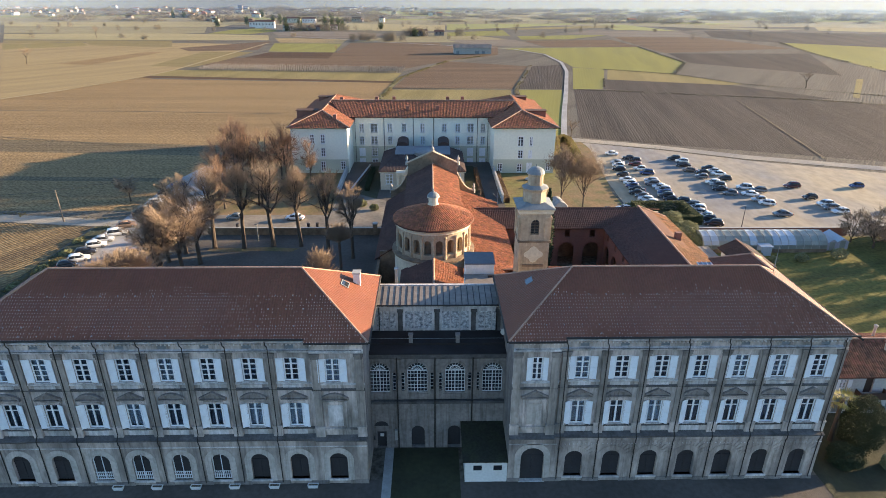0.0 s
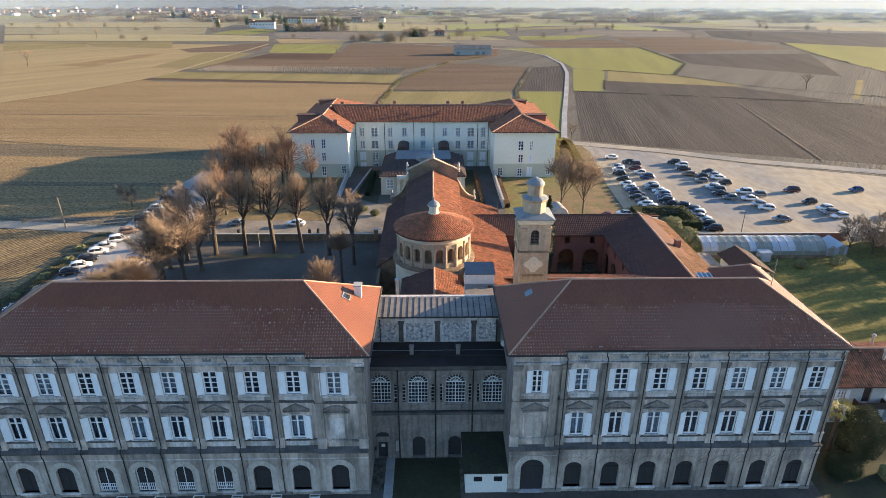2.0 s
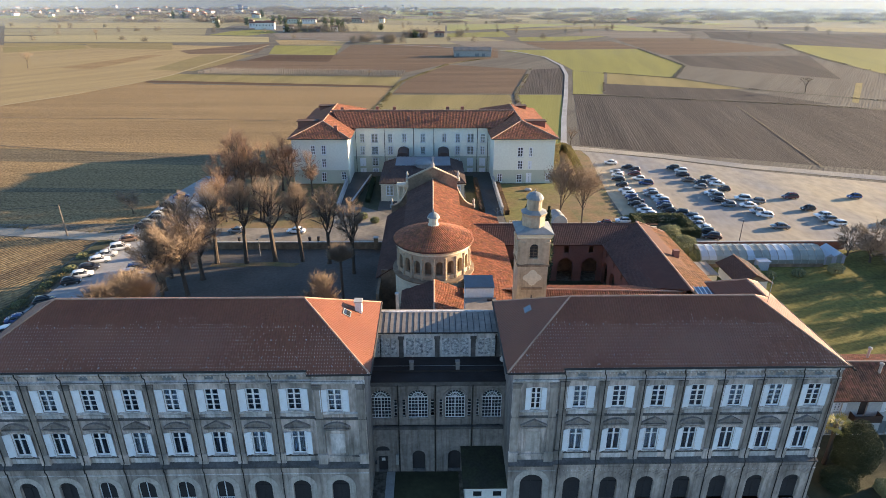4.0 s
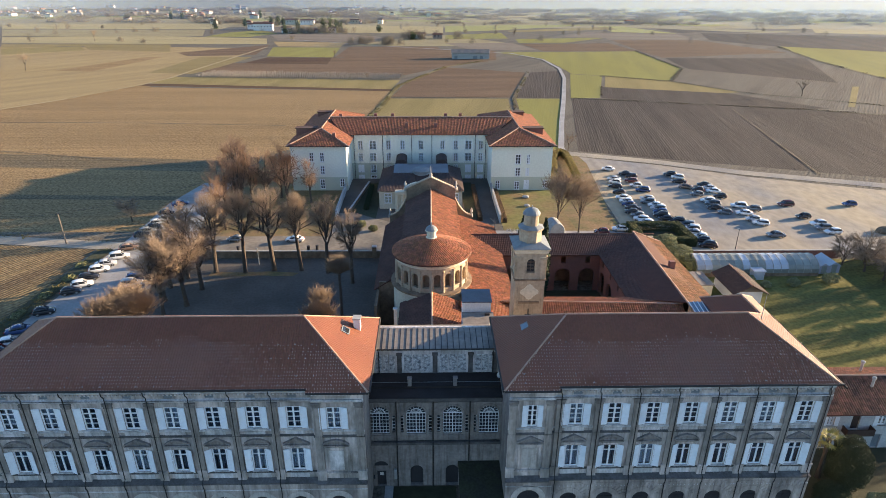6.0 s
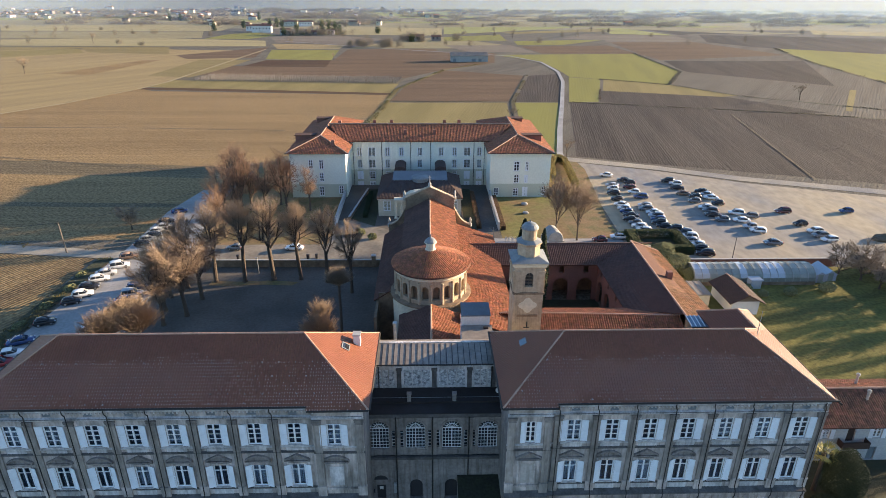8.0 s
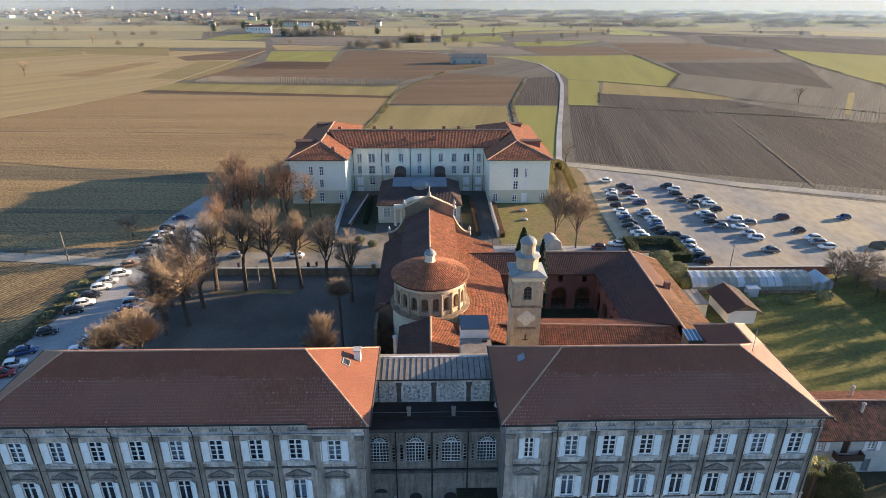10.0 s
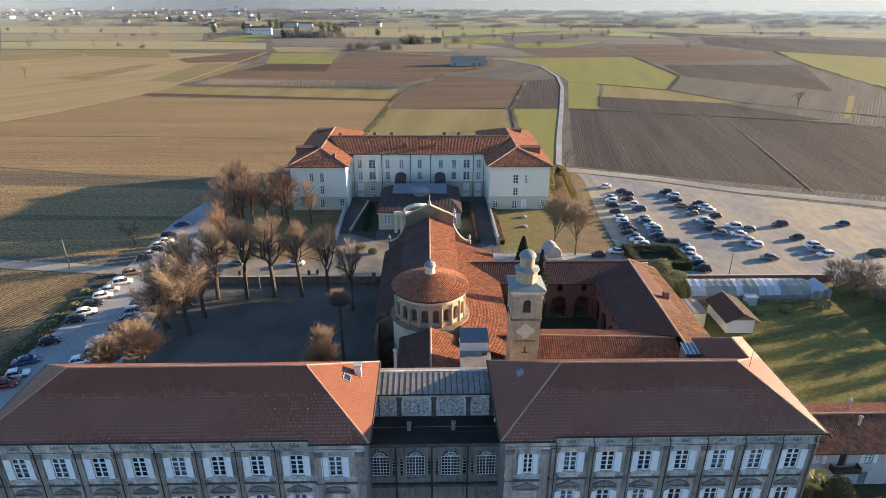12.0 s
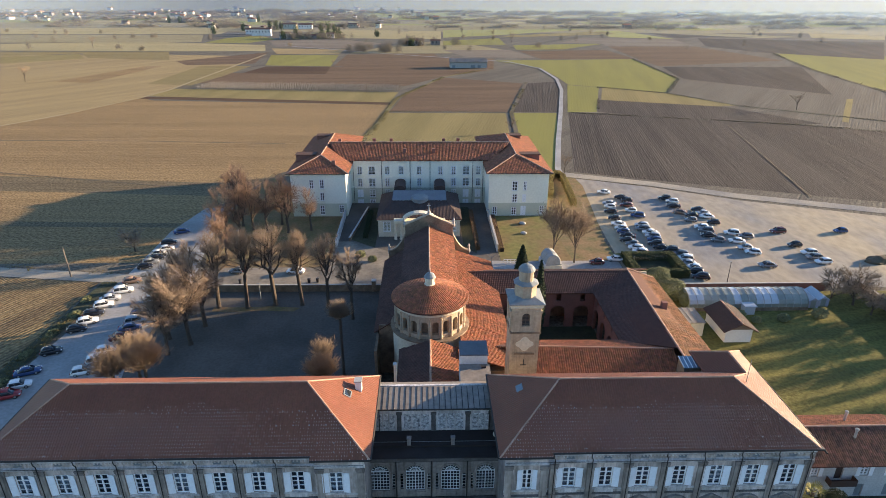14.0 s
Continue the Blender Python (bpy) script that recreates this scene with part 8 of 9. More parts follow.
def leafy(name, seed, n, shape, size, material, label, category, at, group="", stem=0.5):
    """A shrub or evergreen: a short stem and a crown of many small leaf clumps. shape gives a point inside for three random numbers."""
    rnd = random.Random(seed)
    verts, faces = [], []
    for i in range(n):
        c = Vector(shape(rnd))
        s = size * rnd.uniform(0.6, 1.4)
        a = Vector((rnd.gauss(0, 1), rnd.gauss(0, 1), rnd.gauss(0, 1))).normalized()
        b = a.orthogonal().normalized()
        k = len(verts)
        verts += [tuple(c + a * s), tuple(c + b * s * 0.6), tuple(c - a * s), tuple(c - b * s * 0.6)]
        faces.append((k, k + 1, k + 2, k + 3))
    t = thing(name, label, category, at, 0, group)
    me = bpy.data.meshes.new("leaves")
    me.from_pydata(verts, [], faces)
    me.materials.append(material)
    part("crown", me, material, t)
    if stem:
        bm = bmesh.new()
        tube(bm, (0, 0, -0.1), (0, 0, stem * 2), 0.12, 0.08)
        part("trunk", bm, BARK, t)
    return t


def ball(rx, ry, rz, z0, rough=0.25):
    def f(r):
        d = Vector((r.gauss(0, 1), r.gauss(0, 1), r.gauss(0, 1))).normalized()
        k = r.uniform(0.55, 1.0) ** 0.5 * (1 + rough * noise.noise(d * 2.2 + Vector((rx * 7, z0, 0))))
        return (d.x * rx * k, d.y * ry * k, z0 + d.z * rz * k)
    return f


def block(x, y, z):
    return lambda r: (r.uniform(-x, x), r.uniform(-y, y), r.uniform(0.05, z)) if r.random() < 0.3 else [(r.choice((-x, x)), r.uniform(-y, y), r.uniform(0, z)), (r.uniform(-x, x), r.choice((-y, y)), r.uniform(0, z)), (r.uniform(-x, x), r.uniform(-y, y), z)][r.randrange(3)]


def spire(rad, h):
    def f(r):
        z = r.uniform(0.02, 1) ** 1.2
        w = rad * (1 - z) ** 0.7 * r.uniform(0.5, 1.05)
        a = r.uniform(0, 6.283)
        return (w * math.cos(a), w * math.sin(a), 0.3 + z * h)
    return f


leafy("conifer", 1, 9000, spire(2.3, 10.6), 0.22, LEAF, "dense dark green conifer behind the bell tower", "conifer", (19.3, 111.5, 0))


def column(rad, h):
    def f(r):
        z = r.uniform(0, 1)
        w = rad * (0.55 + 0.45 * math.sin(3.0 * z)) * (1 - z ** 5) * (1 + 0.5 * noise.noise((0, 1.7, z * 9))) * r.uniform(0.3, 1.0)
        a = r.uniform(0, 6.283)
        return (w * math.cos(a), w * math.sin(a), z * h)
    return f


leafy("ivy_tree", 3, 7000, column(1.25, 16.2), 0.17, LEAF, "tall trunk wrapped in dark ivy in the cloister", "tree", (19.4, 92.8, 0), "", 7.5)
for i, (x, y, r, z) in enumerate(((48.8, 113.5, 2.4, 2.6), (50.3, 108.8, 2.3, 2.2), (51.5, 105.6, 1.4, 1.4))):
    leafy("shrub", 10 + i, 9000, ball(r, r, r * 0.95, z), 0.1, LEAF_PALE, "large rounded olive-green shrub by the car park", "shrub", (x, y, 0), "evergreen shrubs")
for i, (x0, x1, y0, y1) in enumerate(((45.3, 57.3, 127.0, 128.4), (45.3, 46.9, 119.0, 127.0), (55.8, 57.4, 118.0, 127.0), (46.9, 55.8, 117.8, 119.2))):
    leafy("hedge", 20 + i, 12000, block((x1 - x0) / 2, (y1 - y0) / 2, 2.0), 0.11, HEDGE, "clipped dark green hedge", "hedge", ((x0 + x1) / 2, (y0 + y1) / 2, 0), "hedges round the enclosure", 0)
for i, (x, y0, y1) in enumerate(((18.0, 133, 156), (12.3, 134, 160), (-15.5, 142, 160))):
    leafy("hedge", 30 + i, 5000, block(0.5, (y1 - y0) / 2, 1.1), 0.13, BEECH if i in (0, 1) else LEAF, "clipped brown winter hedge along the garden path" if i in (0, 1) else "low dark garden hedge along the wall", "hedge", (x, (y0 + y1) / 2, 0), "garden hedges", 0)
for i, (x, y, r) in enumerate(((68.0, 99.5, 1.0), (75.5, 100.5, 1.3), (62.5, 99.0, 0.8), (44.5, 128, 1.0), (-12.5, 128, 0.9), (-15.5, 130.5, 1.0), (60.5, 101.2, 0.9))):
    leafy("shrub", 40 + i, 1500, ball(r * 1.2, r, r * 0.8, r * 0.8), 0.11, LEAF_PALE, "small olive shrub on the grass", "shrub", (x, y, 0), "small shrubs")
leafy("shrub", 60, 30000, ball(2.0, 2.4, 3.3, 3.2), 0.065, LEAF, "dense dark evergreen beside the palace", "shrub", (46.0, 50.8, 0))
leafy("shrub", 61, 12000, ball(1.9, 1.6, 1.2, 1.1), 0.065, LEAF, "dense dark evergreen beside the palace", "shrub", (43.2, 48.4, 0))
leafy("hedge", 62, 5000, block(3.4, 0.8, 1.3), 0.12, LEAF_PALE, "pale clipped hedge before the house", "hedge", (50.5, 47.6, 0), "", 0)
for i, y in enumerate((66, 74, 82, 90, 97, 104, 110)):
    leafy("weed_clump", 70 + i, 500, ball(0.9, 1.6, 0.45, 0.3), 0.13, LEAF_PALE, "clump of weeds on the lane verge", "weeds", (-68.5 + 0.4 * (i % 3), y, 0), "weeds on the verge", 0)

def curved(pts, width, height):
    """A point inside a hedge of this width and height along a line."""
    def f(r):
        i = r.randrange(len(pts) - 1)
        a, b, k = pts[i], pts[i + 1], r.random()
        t = r.uniform(0, 6.283)
        m = r.uniform(0.6, 1.0)
        return (a[0] + (b[0] - a[0]) * k + width / 2 * m * math.cos(t), a[1] + (b[1] - a[1]) * k + width / 2 * m * math.sin(t), height * min(1, r.random() ** 0.5 * (1.04 - 0.1 * m)))
    return f


leafy("hedge", 65, 26000, curved([(-5.0, -3.2), (-3.2, 8.4), (-0.9, 16.0), (1.2, 18.6), (2.1, 14.6), (1.5, 5.3), (0.7, -3.2), (-0.2, -12.5)], 1.9, 2.4), 0.15, HEDGE_OLIVE, "overgrown olive-brown hedge in a loop beside the farm track", "hedge", (42.4, 176.2, 0), "", 0)

palm = thing("palm", "palm tree with yellowing fan leaves by the house", "palm", (44.0, 52.0, 0))
bm = bmesh.new()
turned(bm, [(0.3, -0.1), (0.22, 1), (0.2, 3.5), (0.28, 5.3), (0.15, 5.6)], 10)
part("trunk", bm, BARK, palm)
rnd = random.Random(8)
for i in range(34):
    a, e = rnd.uniform(0, 6.28), rnd.uniform(-0.5, 1.3)
    fb = bmesh.new()
    L = rnd.uniform(0.9, 1.5)
    o = Vector((0, 0, 5.5))
    d = Vector((math.cos(a) * math.cos(e), math.sin(a) * math.cos(e), math.sin(e)))
    tip = o + d * L * 0.6
    tube(fb, o, tip, 0.02, 0.015, 3)
    s = d.cross(Vector((0, 0, 1)))
    s = s.normalized() if s.length > 0.1 else Vector((1, 0, 0))
    for k in range(-4, 5):
        g = (d * math.cos(k * 0.27) + s * math.sin(k * 0.27)).normalized()
        q = tip + g * L * 0.75 + Vector((0, 0, -0.18 * abs(k) / 4 - 0.1))
        w = d.cross(g) if k else s
        poly(fb, [tip, tip.lerp(q, 0.5) + s * 0.05, q, tip.lerp(q, 0.5) - s * 0.05])
    part("frond", fb, PALM, palm)

# vine rows, far off
vb = bmesh.new()
rnd = random.Random(9)
for r in range(7):
    f = r / 6
    xa, ya, xb, yb = -142 + 0.5 * r, 385 + 20 * f, -17 + 0.3 * r, 373 + 20 * f
    n = 110
    for i in range(n):
        u = (i + rnd.uniform(-0.2, 0.2)) / n
        x, y = xa + (xb - xa) * u, ya + (yb - ya) * u
        h = rnd.uniform(1.4, 2.3)
        box(vb, x - 0.09, x + 0.09, y - 0.09, y + 0.09, 0, h)
        box(vb, x - 0.5, x + 0.5, y - 0.06, y + 0.06, h * 0.6, h * 0.68)
tagged(new("vineyard", mesh_of(vb, "vineyard", STAKE)), "rows of bare staked vines", "vines", kind="stuff")


# ---- poles and lamps ----
pole = thing("utility_pole", "leaning grey weathered power pole", "pole", (-77.4, 121, 0))
bm = bmesh.new()
tube(bm, (0, 0, -0.2), (-0.25, 0, 7.0), 0.17, 0.11, 8)
part("shaft", bm, WOOD, pole)
bm = bmesh.new()
tube(bm, (-0.75, 0, 6.8), (0.25, 0, 6.8), 0.05, 0.05)
part("crossarm", bm, IRON, pole)
bm = bmesh.new()
ends = [Vector((-77.7, 121, 6.9)), Vector((-52, 150, 6.6))]
back = [Vector((-77.7, 121, 6.9)), Vector((-160, 112, 6.9))]
for A, B, sag in ((*ends, 0.9), (*back, 1.4)):
    prev = A
    for i in range(1, 13):
        u = i / 12
        q = A.lerp(B, u) - Vector((0, 0, sag * 4 * u * (1 - u)))
        tube(bm, prev, q, 0.03, 0.03, 4)
        prev = q
tagged(new("cable", mesh_of(bm, "cable", IRON)), "slack overhead cable from the pole", "cable")


def lamp_post(x, y, h, label):
    t = thing("street_lamp", label, "street lamp", (x, y, 0), group="street lamps")
    b = bmesh.new()
    tube(b, (0, 0, 0), (0, 0, h), 0.09, 0.05, 8)
    part("post", b, IRON if h == 5.2 else CONCRETE, t)
    part("head", boxes((-0.45, 0.1, -0.13, 0.13, h, h + 0.12)), LEAD, t)
    return t


lamp_post(64.4, 115.2, 5.2, "slim dark car park lamp post")
lamp_post(-43.4, 131.0, 6.5, "slim pale lamp post among the bare trees")
lamp_post(-33.7, 110.2, 3.4, "short lamp post beside the courtyard wall")
lamp_post(-57.0, 122.0, 5.5, "slim lamp post on the gravel lane")
for x, y in ((-39.8, 114.8), (-25.2, 114.9), (-23.4, 115.1)):
    bt = thing("waste_bin", "small dark bin beside the courtyard wall", "bin", (x, y + 2.4, 0), group="bins on the yard")
    b = bmesh.new()
    turned(b, [(0.28, 0), (0.34, 0.9), (0.38, 0.95), (0.2, 1.05)], 10)
    part("body", b, IRON, bt)

# ---- cars ----
def car_kind(length, width, height, hatch):
    """Body, glazed cabin, wheels and lamps of a parked car; its nose points along +x."""
    c = thing("car", "parked car", "car")
    L, W = length / 2, width / 2

    def smooth(bm):
        bmesh.ops.recalc_face_normals(bm, faces=bm.faces)
        for f in bm.faces:
            f.smooth = True
        return bm

    b = bmesh.new()
    tail = 0.92 if hatch else 0.86
    stations = ((-L, 0.45, tail - 0.22, 0.8), (-L + 0.1, 0.3, tail, 0.92), (-L + 0.45, 0.22, 0.96, 0.99), (0, 0.2, 0.95, 1.0), (L - 1.2, 0.22, 0.93, 1.0), (L - 0.55, 0.24, 0.83, 0.97), (L - 0.14, 0.3, 0.7, 0.88), (L, 0.42, 0.56, 0.74))
    loft(b, [[(x, -W * k * 0.9, lo), (x, W * k * 0.9, lo), (x, W * k, lo + (hi - lo) * 0.3), (x, W * k, hi - (hi - lo) * 0.22), (x, W * k * 0.9, hi), (x, -W * k * 0.9, hi), (x, -W * k, hi - (hi - lo) * 0.22), (x, -W * k, lo + (hi - lo) * 0.3)] for x, lo, hi, k in stations])
    body = part("body", smooth(b), PAINT, c)
    zt = height
    r0, r1 = (-L + 0.12, -L + 0.55) if hatch else (-L + 0.6, -L + 1.25)
    f0, f1 = L - 1.0, L - 1.75
    mid = (r1 + f1) / 2
    cab = ((r0, 0.88, 0.93), (r1, zt - 0.12, 0.8), (r1 + 0.3, zt - 0.05, 0.78), (mid, zt - 0.02, 0.78), (f1, zt - 0.09, 0.78), (f0, 0.86, 0.93))
    g = bmesh.new()
    loft(g, [[(x, -W * 0.94, 0.86), (x, W * 0.94, 0.86), (x, W * k, z), (x, -W * k, z)] for x, z, k in cab])
    part("cabin_glass", smooth(g), CAR_GLASS, c)
    rf = bmesh.new()
    loft(rf, [[(x, -W * k - 0.02, z - 0.07), (x, W * k + 0.02, z - 0.07), (x, W * k, z + 0.012), (x, 0, z + 0.035), (x, -W * k, z + 0.012)] for x, z, k in ((r1 - 0.06, zt - 0.13, 0.79), (r1 + 0.3, zt - 0.045, 0.78), (mid, zt - 0.01, 0.78), (f1 + 0.05, zt - 0.085, 0.78))])
    part("roof", smooth(rf), PAINT, c)
    for x0, x1 in ((r0 + 0.08, r1), (f0 - 0.05, f1), (mid, mid + 0.03)):
        for s in (-1, 1):
            part("pillar", tube(bmesh.new(), (x0, s * W * 0.945, 0.88), (x1, s * W * 0.79, zt - 0.1), 0.06 if x0 < 0 and x1 == r1 else 0.032, 0.03, 5), PAINT, c)
    for x in (-L + 0.8, L - 0.85):
        for s in (-1, 1):
            wb = bmesh.new()
            loft(wb, [[(x + r * math.cos(2 * math.pi * i / 12), s * y, 0.32 + r * math.sin(2 * math.pi * i / 12)) for i in range(12)] for r, y in ((0.27, W - 0.22), (0.32, W - 0.18), (0.32, W - 0.02), (0.27, W + 0.015))])
            wheel = part("wheel", wb, RUBBER, c)
            hb = bmesh.new()
            loft(hb, [[(x + r * math.cos(2 * math.pi * i / 10), s * y, 0.32 + r * math.sin(2 * math.pi * i / 10)) for i in range(10)] for r, y in ((0.2, W + 0.016), (0.18, W + 0.024))])
            part("rim", hb, ALLOY, wheel)
    for s in (-1, 1):
        part("headlight", boxes((L - 0.22, L - 0.03, *sorted((s * W * 0.6, s * W * 0.9)), 0.6, 0.74)), LAMP_WHITE, c)
        part("tail_light", boxes((-L - 0.015, -L + 0.12, *sorted((s * W * 0.62, s * W * 0.92)), 0.7, 0.88)), LAMP_RED, c)
    part("number_plate", boxes((-L - 0.012, -L + 0.02, -0.26, 0.26, 0.5, 0.61)), FRAME, c)
    return c


CARS = [car_kind(4.1, 1.78, 1.52, True), car_kind(4.4, 1.82, 1.48, False), car_kind(4.35, 1.86, 1.68, True), car_kind(3.7, 1.68, 1.54, True)]
PAINTS = {"white": (0.75, 0.75, 0.74), "silver": (0.42, 0.43, 0.45), "grey": (0.16, 0.17, 0.18), "black": (0.015, 0.015, 0.018), "blue": (0.03, 0.06, 0.16), "red": (0.25, 0.015, 0.015), "maroon": (0.09, 0.018, 0.018), "bronze": (0.2, 0.13, 0.09)}
used_kinds = set()


def park(kind, x, y, turn, colour, group):
    c = CARS[kind]
    if kind in used_kinds:
        c = copy_thing(c, Matrix())
    used_kinds.add(kind)
    c.matrix_basis = pose(x, y, 0.055, 0, 0, turn) @ Matrix.Scale(0.9, 4)
    tagged(c, colour + " " + ("hatchback", "saloon car", "family crossover", "small hatchback")[kind] + " parked on the gravel", "car", group)
    for o in c.children:
        if o.name.split(".")[0] in ("body", "roof", "pillar"):
            o.color = (*PAINTS[colour], 1)


def row(text, turn, group, seed):
    """Cars of one row: 'x,y,colour' words."""
    rnd = random.Random(seed)
    for w in text.split():
        x, y, *colour = w.split(",")
        park(rnd.randrange(4), float(x), float(y), turn + rnd.uniform(-4, 4), colour[0], group)


row("-62.7,146.1,blue -63.1,138.8,black -62.1,135.1,white -62.9,132.4,silver -62.5,129.8,black -62.9,127.4,grey -63.1,125.0,black -62.8,117.9,bronze -62.7,113.4,white -63.7,109.9,silver -63.7,107.3,white -63.9,103.9,black -63.6,100.9,white -64.1,98.1,black -64.6,90.8,black -65.0,84.8,blue -64.1,81.2,white -64.5,78.6,red", 23, "cars along the verge", 1)
row("-54.6,109.7,white -54.7,103.5,blue -54.7,101.0,silver -54.6,98.4,blue -54.8,95.3,maroon -55.4,90.9,white -55.2,87.9,white -56.2,84.7,white", 20, "cars under the trees", 2)
row("54.6,177.1,white 53.4,166.6,silver 52.8,163.8,white 51.8,159.7,black 51.3,154.4,black 51.1,149.8,white 50.9,146.9,white 50.8,144.4,blue 51.1,141.7,black 50.2,138.9,black 50.6,136.4,grey 50.7,134.0,white 51.0,131.6,white", 160, "western car park row", 3)
row("58.3,171.8,black 59.3,169.2,black 57.9,164.9,maroon 57.8,160.5,white 58.4,156.3,blue 57.1,149.0,silver 56.6,146.4,grey 57.6,143.8,white 57.4,141.3,silver 57.0,138.9,blue 56.4,136.5,black 56.9,134.1,black 58.7,132.4,black 60.1,130.0,grey 60.2,127.5,white 59.8,125.0,silver 60.1,122.6,white 59.6,120.4,black 59.8,117.9,black", 162, "second car park row", 4)
row("71.3,171.0,black 72.6,168.4,white 71.4,164.2,black 71.2,159.0,bronze 73.5,156.4,black 71.8,152.7,grey 77.2,160.8,black 77.4,158.0,silver 77.4,155.3,white 77.2,150.8,black", 160, "third car park row", 5)
row("72.5,147.4,white 72.7,145.0,grey 71.9,141.8,black 72.9,138.6,grey 78.6,143.2,white 81.2,141.0,grey 77.4,137.8,white 77.4,133.6,silver 78.0,131.0,white", 162, "fourth car park row", 6)
row("91.2,144.2,maroon 90.5,135.2,black 91.4,130.6,white 91.0,127.9,grey 91.6,125.3,white 77.6,123.6,grey 107.7,144.2,blue 43.9,127.6,white 39.0,125.8,maroon", 178, "scattered parked cars", 7)
row("-29.0,122.1,white -42.0,122.4,grey", 175, "cars in the church yard", 8)

# a heap of dark earth at the edge of the car park
hp = bmesh.new()
rnd = random.Random(12)
bmesh.ops.create_icosphere(hp, subdivisions=3, radius=1.0)
for v in hp.verts:
    k = 1 + 0.25 * noise.noise(v.co * 1.8)
    v.co = Vector((v.co.x * 3.6 * k, v.co.y * 1.8 * k, max(-0.1, v.co.z * 1.5 * k)))
heap = tagged(new("earth_mound", mesh_of(hp, "earth_mound", EARTH)), "low heap of dark earth on the gravel", "heap")
heap.matrix_basis = pose(105.5, 126.2, 0.05, 0, 0, 10)

# ---- farms and woods on the plain ----
rnd = random.Random(30)


def farmhouse(x, y, w, d, h, turn, wall, roof):
    t = thing("farm_building", "far farm building with a pitched roof on the plain", "farm building", (x, y, 0), turn, "farms on the plain")
    part("wall", boxes((-w / 2, w / 2, -d / 2, d / 2, 0, h)), wall, t)
    rb = bmesh.new()
    loft(rb, [[(xx, -d / 2 - 0.5, h), (xx, d / 2 + 0.5, h), (xx, 0, h + d * 0.24)] for xx in (-w / 2 - 0.5, w / 2 + 0.5)])
    bmesh.ops.recalc_face_normals(rb, faces=rb.faces)
    part("roof", rb, roof, t)
    if y < 1000:
        for i in range(int(w / 4)):
            part("window", boxes((-w / 2 + 1.4 + 4 * i, -w / 2 + 2.6 + 4 * i, -d / 2 - 0.05, -d / 2, h * 0.55, h * 0.55 + 1.5)), ROOM, t)


for x, y, w, d, h, wall in ((-210, 822, 24, 9, 8, WHITE), (-226, 850, 22, 9, 6, WHITE), (-171, 779, 12, 8, 6, WHITE), (-140, 776, 14, 8, 4, STUCCO_MID), (-118, 790, 9, 7, 5, STUCCO_PALE), (-12, 692, 17, 9, 5, STUCCO_PALE), (10, 700, 10, 8, 4, STUCCO_MID), (-205, 968, 22, 9, 6, CREAM), (-180, 962, 20, 9, 6, WHITE)):
    farmhouse(x, y, w, d, h, 4, wall, TILE_GREY)
for x, y, n, spread in ((-82, 989, 3, 30), (-827, 1308, 22, 150), (-640, 1372, 20, 130), (-430, 1162, 9, 90), (-1050, 1600, 10, 150), (-420, 1640, 9, 160), (-150, 1700, 8, 160), (-60, 1250, 6, 110), (116, 1540, 5, 120), (225, 1035, 1, 40), (459, 1188, 2, 50), (644, 1437, 2, 90), (-277, 978, 3, 30), (-80, 1500, 6, 150), (-950, 1000, 5, 90), (-240, 1420, 8, 150), (350, 1500, 3, 120)):
    for i in range(n):
        farmhouse(x + rnd.gauss(0, spread), y + rnd.gauss(0, spread * 0.5), rnd.uniform(7, 16), rnd.uniform(6, 9), rnd.uniform(3, 6), rnd.choice((0, 0, 90)) + rnd.uniform(-12, 12), rnd.choice((CREAM, CREAM, STUCCO_PALE, STUCCO_MID, OCHRE)), rnd.choice((TILE_RED, TILE_GREY, TILE_GREY)))

verts, faces = [], []


def clump(x, y, w, h, n, s):
    for i in range(n):
        a = Vector((rnd.gauss(0, 1), rnd.gauss(0, 1), rnd.gauss(0, 1))).normalized()
        b = a.orthogonal().normalized()
        c = Vector((x + rnd.gauss(0, w), y + rnd.gauss(0, w * 0.6), abs(rnd.gauss(0.45, 0.28)) * h))
        k = len(verts)
        verts.extend([tuple(c + a * s), tuple(c + b * s), tuple(c - a * s), tuple(c - b * s)])
        faces.append((k, k + 1, k + 2, k + 3))


for i in range(190):
    y = rnd.uniform(620, 1800)
    clump(rnd.uniform(-0.85, 0.95) * y * 0.85, y, rnd.uniform(1.0, 1.9), rnd.uniform(4, 8), 150, rnd.uniform(0.3, 0.42))
for x, y in ((-160, 770), (-150, 768), (-132, 772), (-120, 776), (-128, 800), (-20, 682), (6, 690), (-60, 622), (-50, 620), (-40, 621), (-25, 705), (-830, 1290), (-660, 1340), (-430, 1150), (-290, 985)):
    for k in range(4):
        clump(x + rnd.gauss(0, 9), y + rnd.gauss(0, 5), 2.0, 8, 340, 0.36)
# tree lines along the horizon
for y in (1010, 1120, 1220, 1300, 1380, 1460, 1540, 1630):
    x = -0.85 * y
    while x < 0.95 * y:
        x += rnd.uniform(15, 120)
        if rnd.random() < 0.7:
            for k in range(rnd.randrange(2, 10)):
                clump(x + 10 * k, y + rnd.gauss(0, 12), 6, rnd.uniform(3, 8), 130, 0.8)
me = bpy.data.meshes.new("far_woods")
me.from_pydata(verts, [], faces)
me.materials.append(FAR_TWIG)
tagged(new("far_woods", me), "scattered bare trees and copses on the plain", "woods", kind="stuff")

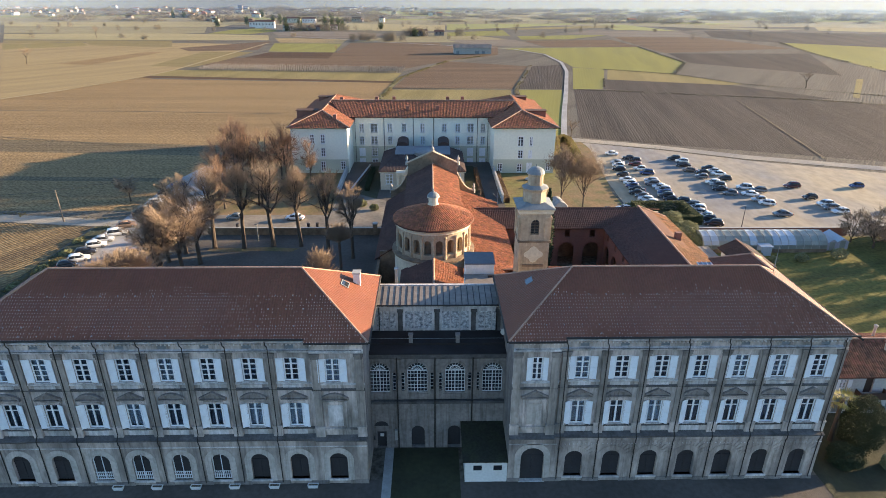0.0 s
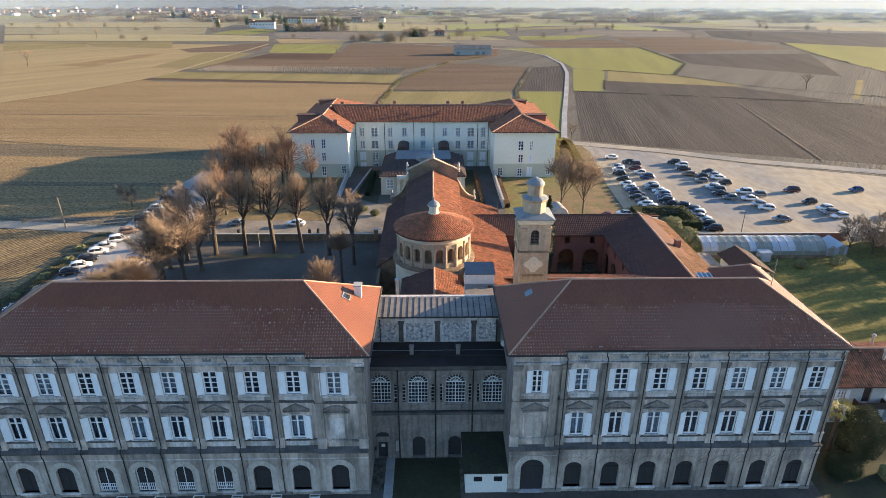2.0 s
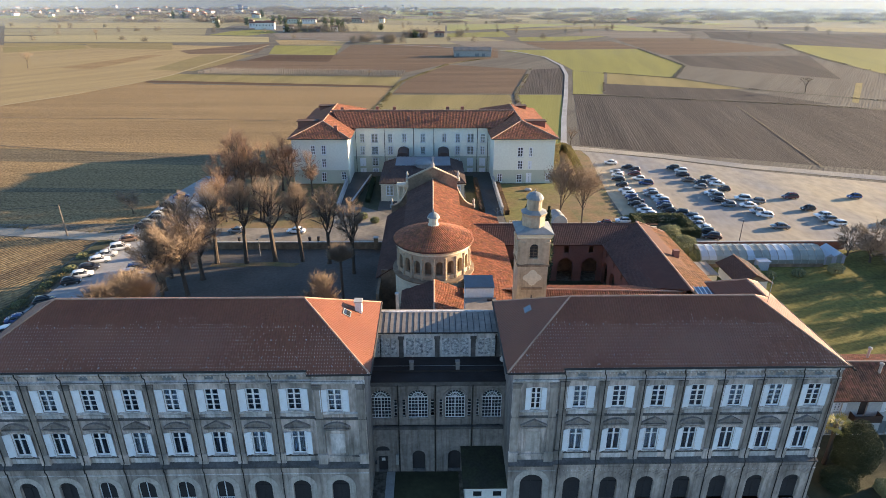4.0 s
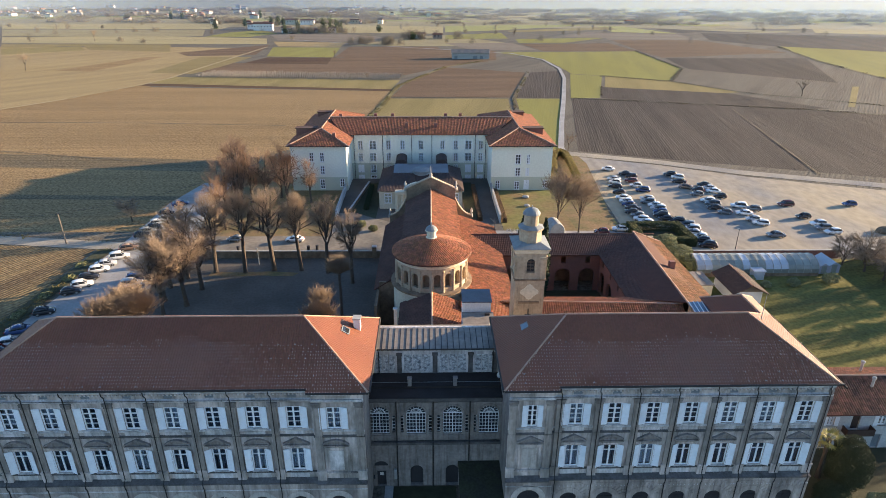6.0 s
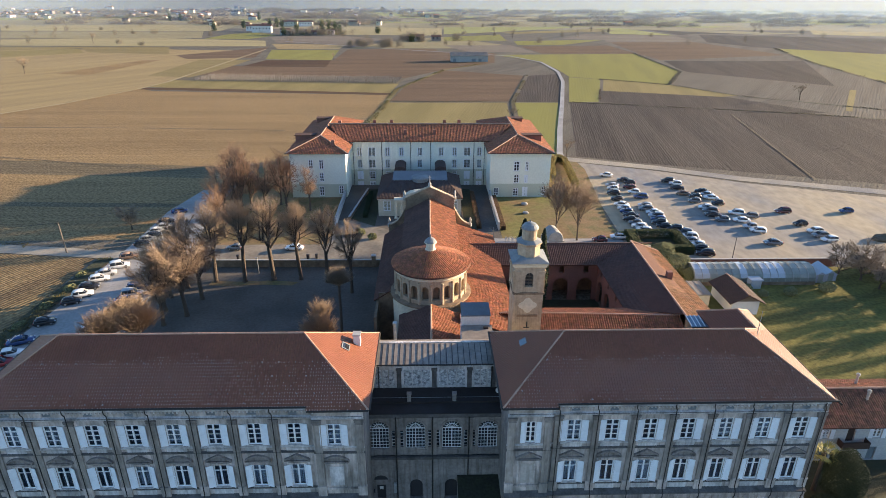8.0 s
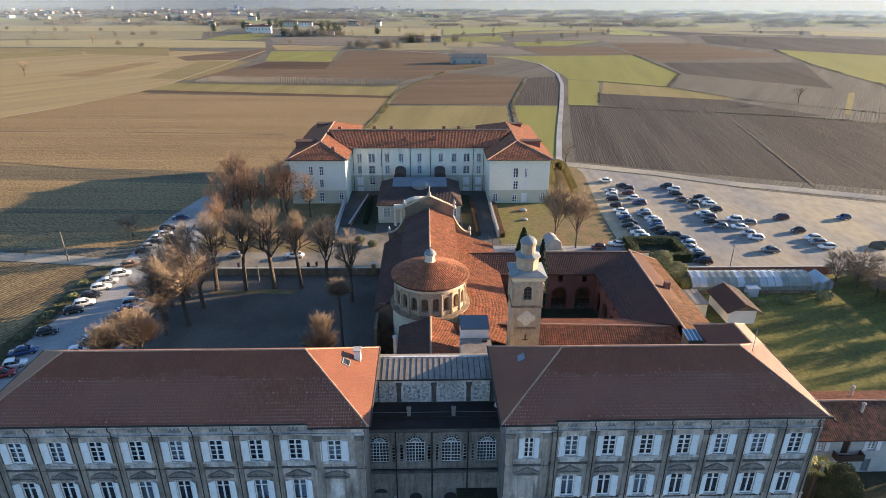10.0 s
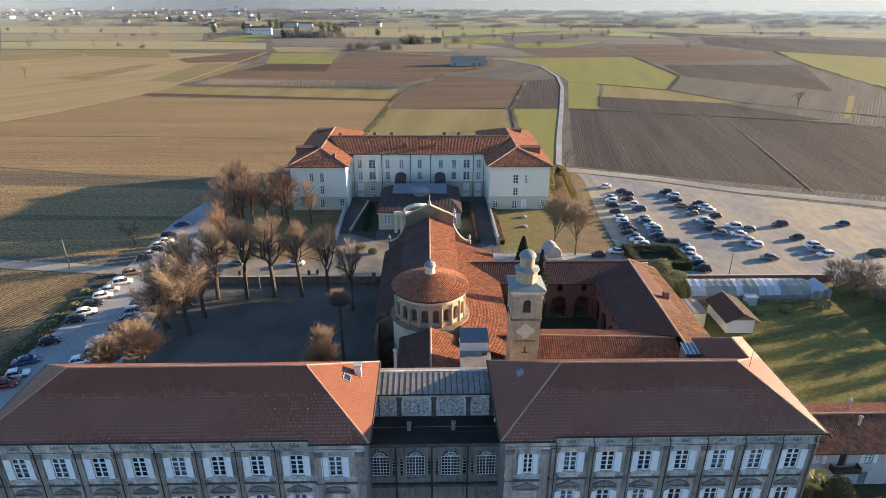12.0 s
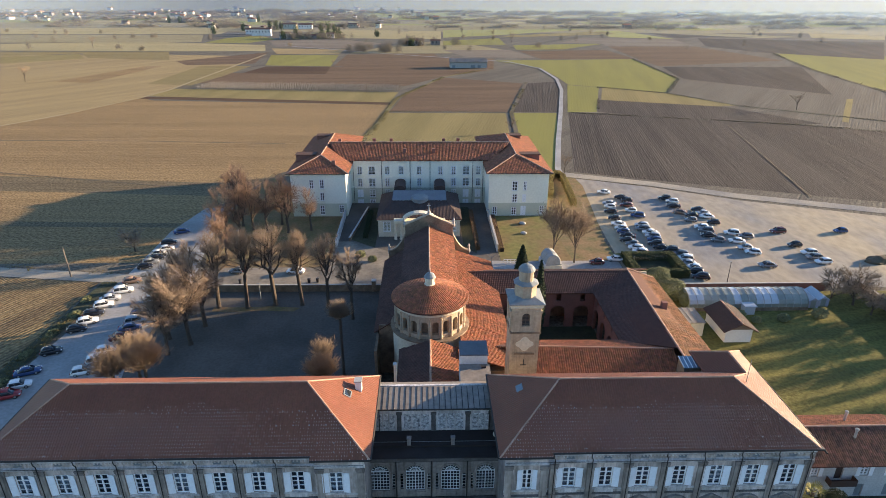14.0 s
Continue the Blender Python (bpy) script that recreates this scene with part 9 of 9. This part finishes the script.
# dark conifers round the farms
verts, faces = [], []
for x, y, h in ((-258, 910, 11), (-228, 940, 12), (-218, 938, 13), (-212, 945, 10), (-280, 850, 12), (-172, 772, 9), (-160, 790, 14), (-130, 795, 17), (-122, 800, 18), (-114, 798, 15), (-108, 790, 12), (-16, 682, 8), (-437, 1105, 14), (-300, 1160, 13), (-420, 1110, 11), (-62, 808, 8)):
    clump(x, y, 1.5, h, 260, 0.7)
me = bpy.data.meshes.new("far_conifers")
me.from_pydata(verts, [], faces)
me.materials.append(HEDGE)
tagged(new("far_conifers", me), "dark conifers round the farms on the plain", "conifers", kind="stuff")

# tinted see-through sheets imitate haze over the far plain, lit by sun and sky
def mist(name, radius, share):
    m = bpy.data.materials.new("haze_sheet")
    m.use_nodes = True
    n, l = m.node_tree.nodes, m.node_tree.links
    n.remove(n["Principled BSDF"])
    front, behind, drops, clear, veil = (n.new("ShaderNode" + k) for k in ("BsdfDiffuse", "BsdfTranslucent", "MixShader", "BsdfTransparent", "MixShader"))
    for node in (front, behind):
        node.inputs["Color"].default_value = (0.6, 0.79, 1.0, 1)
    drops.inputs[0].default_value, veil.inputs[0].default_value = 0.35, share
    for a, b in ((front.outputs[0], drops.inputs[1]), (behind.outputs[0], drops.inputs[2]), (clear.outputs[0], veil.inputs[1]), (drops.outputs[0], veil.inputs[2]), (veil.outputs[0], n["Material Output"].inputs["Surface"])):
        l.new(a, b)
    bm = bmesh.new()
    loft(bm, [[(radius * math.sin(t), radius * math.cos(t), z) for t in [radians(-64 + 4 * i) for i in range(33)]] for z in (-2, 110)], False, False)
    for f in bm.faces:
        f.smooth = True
    return sheet(name, bm, m, "see-through sheet tinted as haze over the far plain", "mist")


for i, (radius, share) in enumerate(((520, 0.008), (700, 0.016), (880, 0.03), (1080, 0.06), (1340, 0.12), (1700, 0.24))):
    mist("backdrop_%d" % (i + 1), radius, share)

# scrub and dry grass along the ditches and field edges
def scrub(line, step, spread, tall, material, label, seed):
    r = random.Random(seed)
    vs, fs = [], []
    for (xa, ya), (xb, yb) in zip(line, line[1:]):
        far_ = math.hypot(xb - xa, yb - ya)
        for i in range(int(far_ / step)):
            u = r.random()
            if noise.noise((xa * 0.02 + u * far_ * 0.05, ya * 0.02, seed)) < -0.12:
                continue
            c = Vector((xa + (xb - xa) * u + r.gauss(0, spread), ya + (yb - ya) * u + r.gauss(0, spread), 0.1))
            h = tall * r.uniform(0.3, 1.0)
            for j in range(7):
                tip = c + Vector((r.gauss(0, h * 0.5), r.gauss(0, h * 0.5), h * r.uniform(0.5, 1.0)))
                side = Vector((r.gauss(0, 1), r.gauss(0, 1), 0)).normalized() * h * 0.14
                k = len(vs)
                vs += [tuple(c - side), tuple(c + side), tuple(tip)]
                fs.append((k, k + 1, k + 2))
    mesh = bpy.data.meshes.new("scrub")
    mesh.from_pydata(vs, [], fs)
    mesh.materials.append(material)
    return tagged(new("scrub", mesh), label, "scrub", kind="stuff")


DITCH_SCRUB = "dry scrub and grass tufts along a field ditch"
scrub([(-230, 249), (-191, 276), (-177, 303), (-161, 351), (-156, 379), (-155, 422), (-149, 589)], 0.3, 0.9, 0.5, STRAW, "pale dry grass on the ditch bank", 1)
scrub([(-28, 235), (-22.5, 280), (-17, 349), (-11, 369), (12, 438), (40, 475)], 0.16, 0.9, 0.7, GRASS_DRY, DITCH_SCRUB, 2)
scrub([(36, 225), (39, 259), (43, 308), (66, 411)], 0.2, 0.8, 0.6, GRASS_DRY, DITCH_SCRUB, 3)
scrub([(72, 308), (175, 277.5), (207, 262), (260, 235)], 0.3, 0.5, 0.6, SHOOT_GREY, DITCH_SCRUB, 4)
scrub([(88, 310), (110, 393), (146, 369), (169, 327), (260, 255)], 0.3, 0.5, 0.6, SHOOT_GREY, DITCH_SCRUB, 5)
scrub([(185, 560), (177, 432), (146, 370)], 0.4, 0.8, 0.9, SHOOT_GREY, DITCH_SCRUB, 6)
scrub([(342, 614), (303, 482), (284, 371), (207, 262)], 0.4, 1.0, 0.9, SHOOT_GREY, DITCH_SCRUB, 7)
scrub([(-68, 60), (-68.5, 90), (-67.5, 118)], 0.05, 0.9, 0.5, GRASS_DRY, "dry grass tufts on the lane verge", 10)
scrub([(-66, 121.6), (-94, 126.2), (-250, 149.6)], 0.2, 0.5, 0.5, GRASS_DRY, "dry grass on the farm road verge", 12)
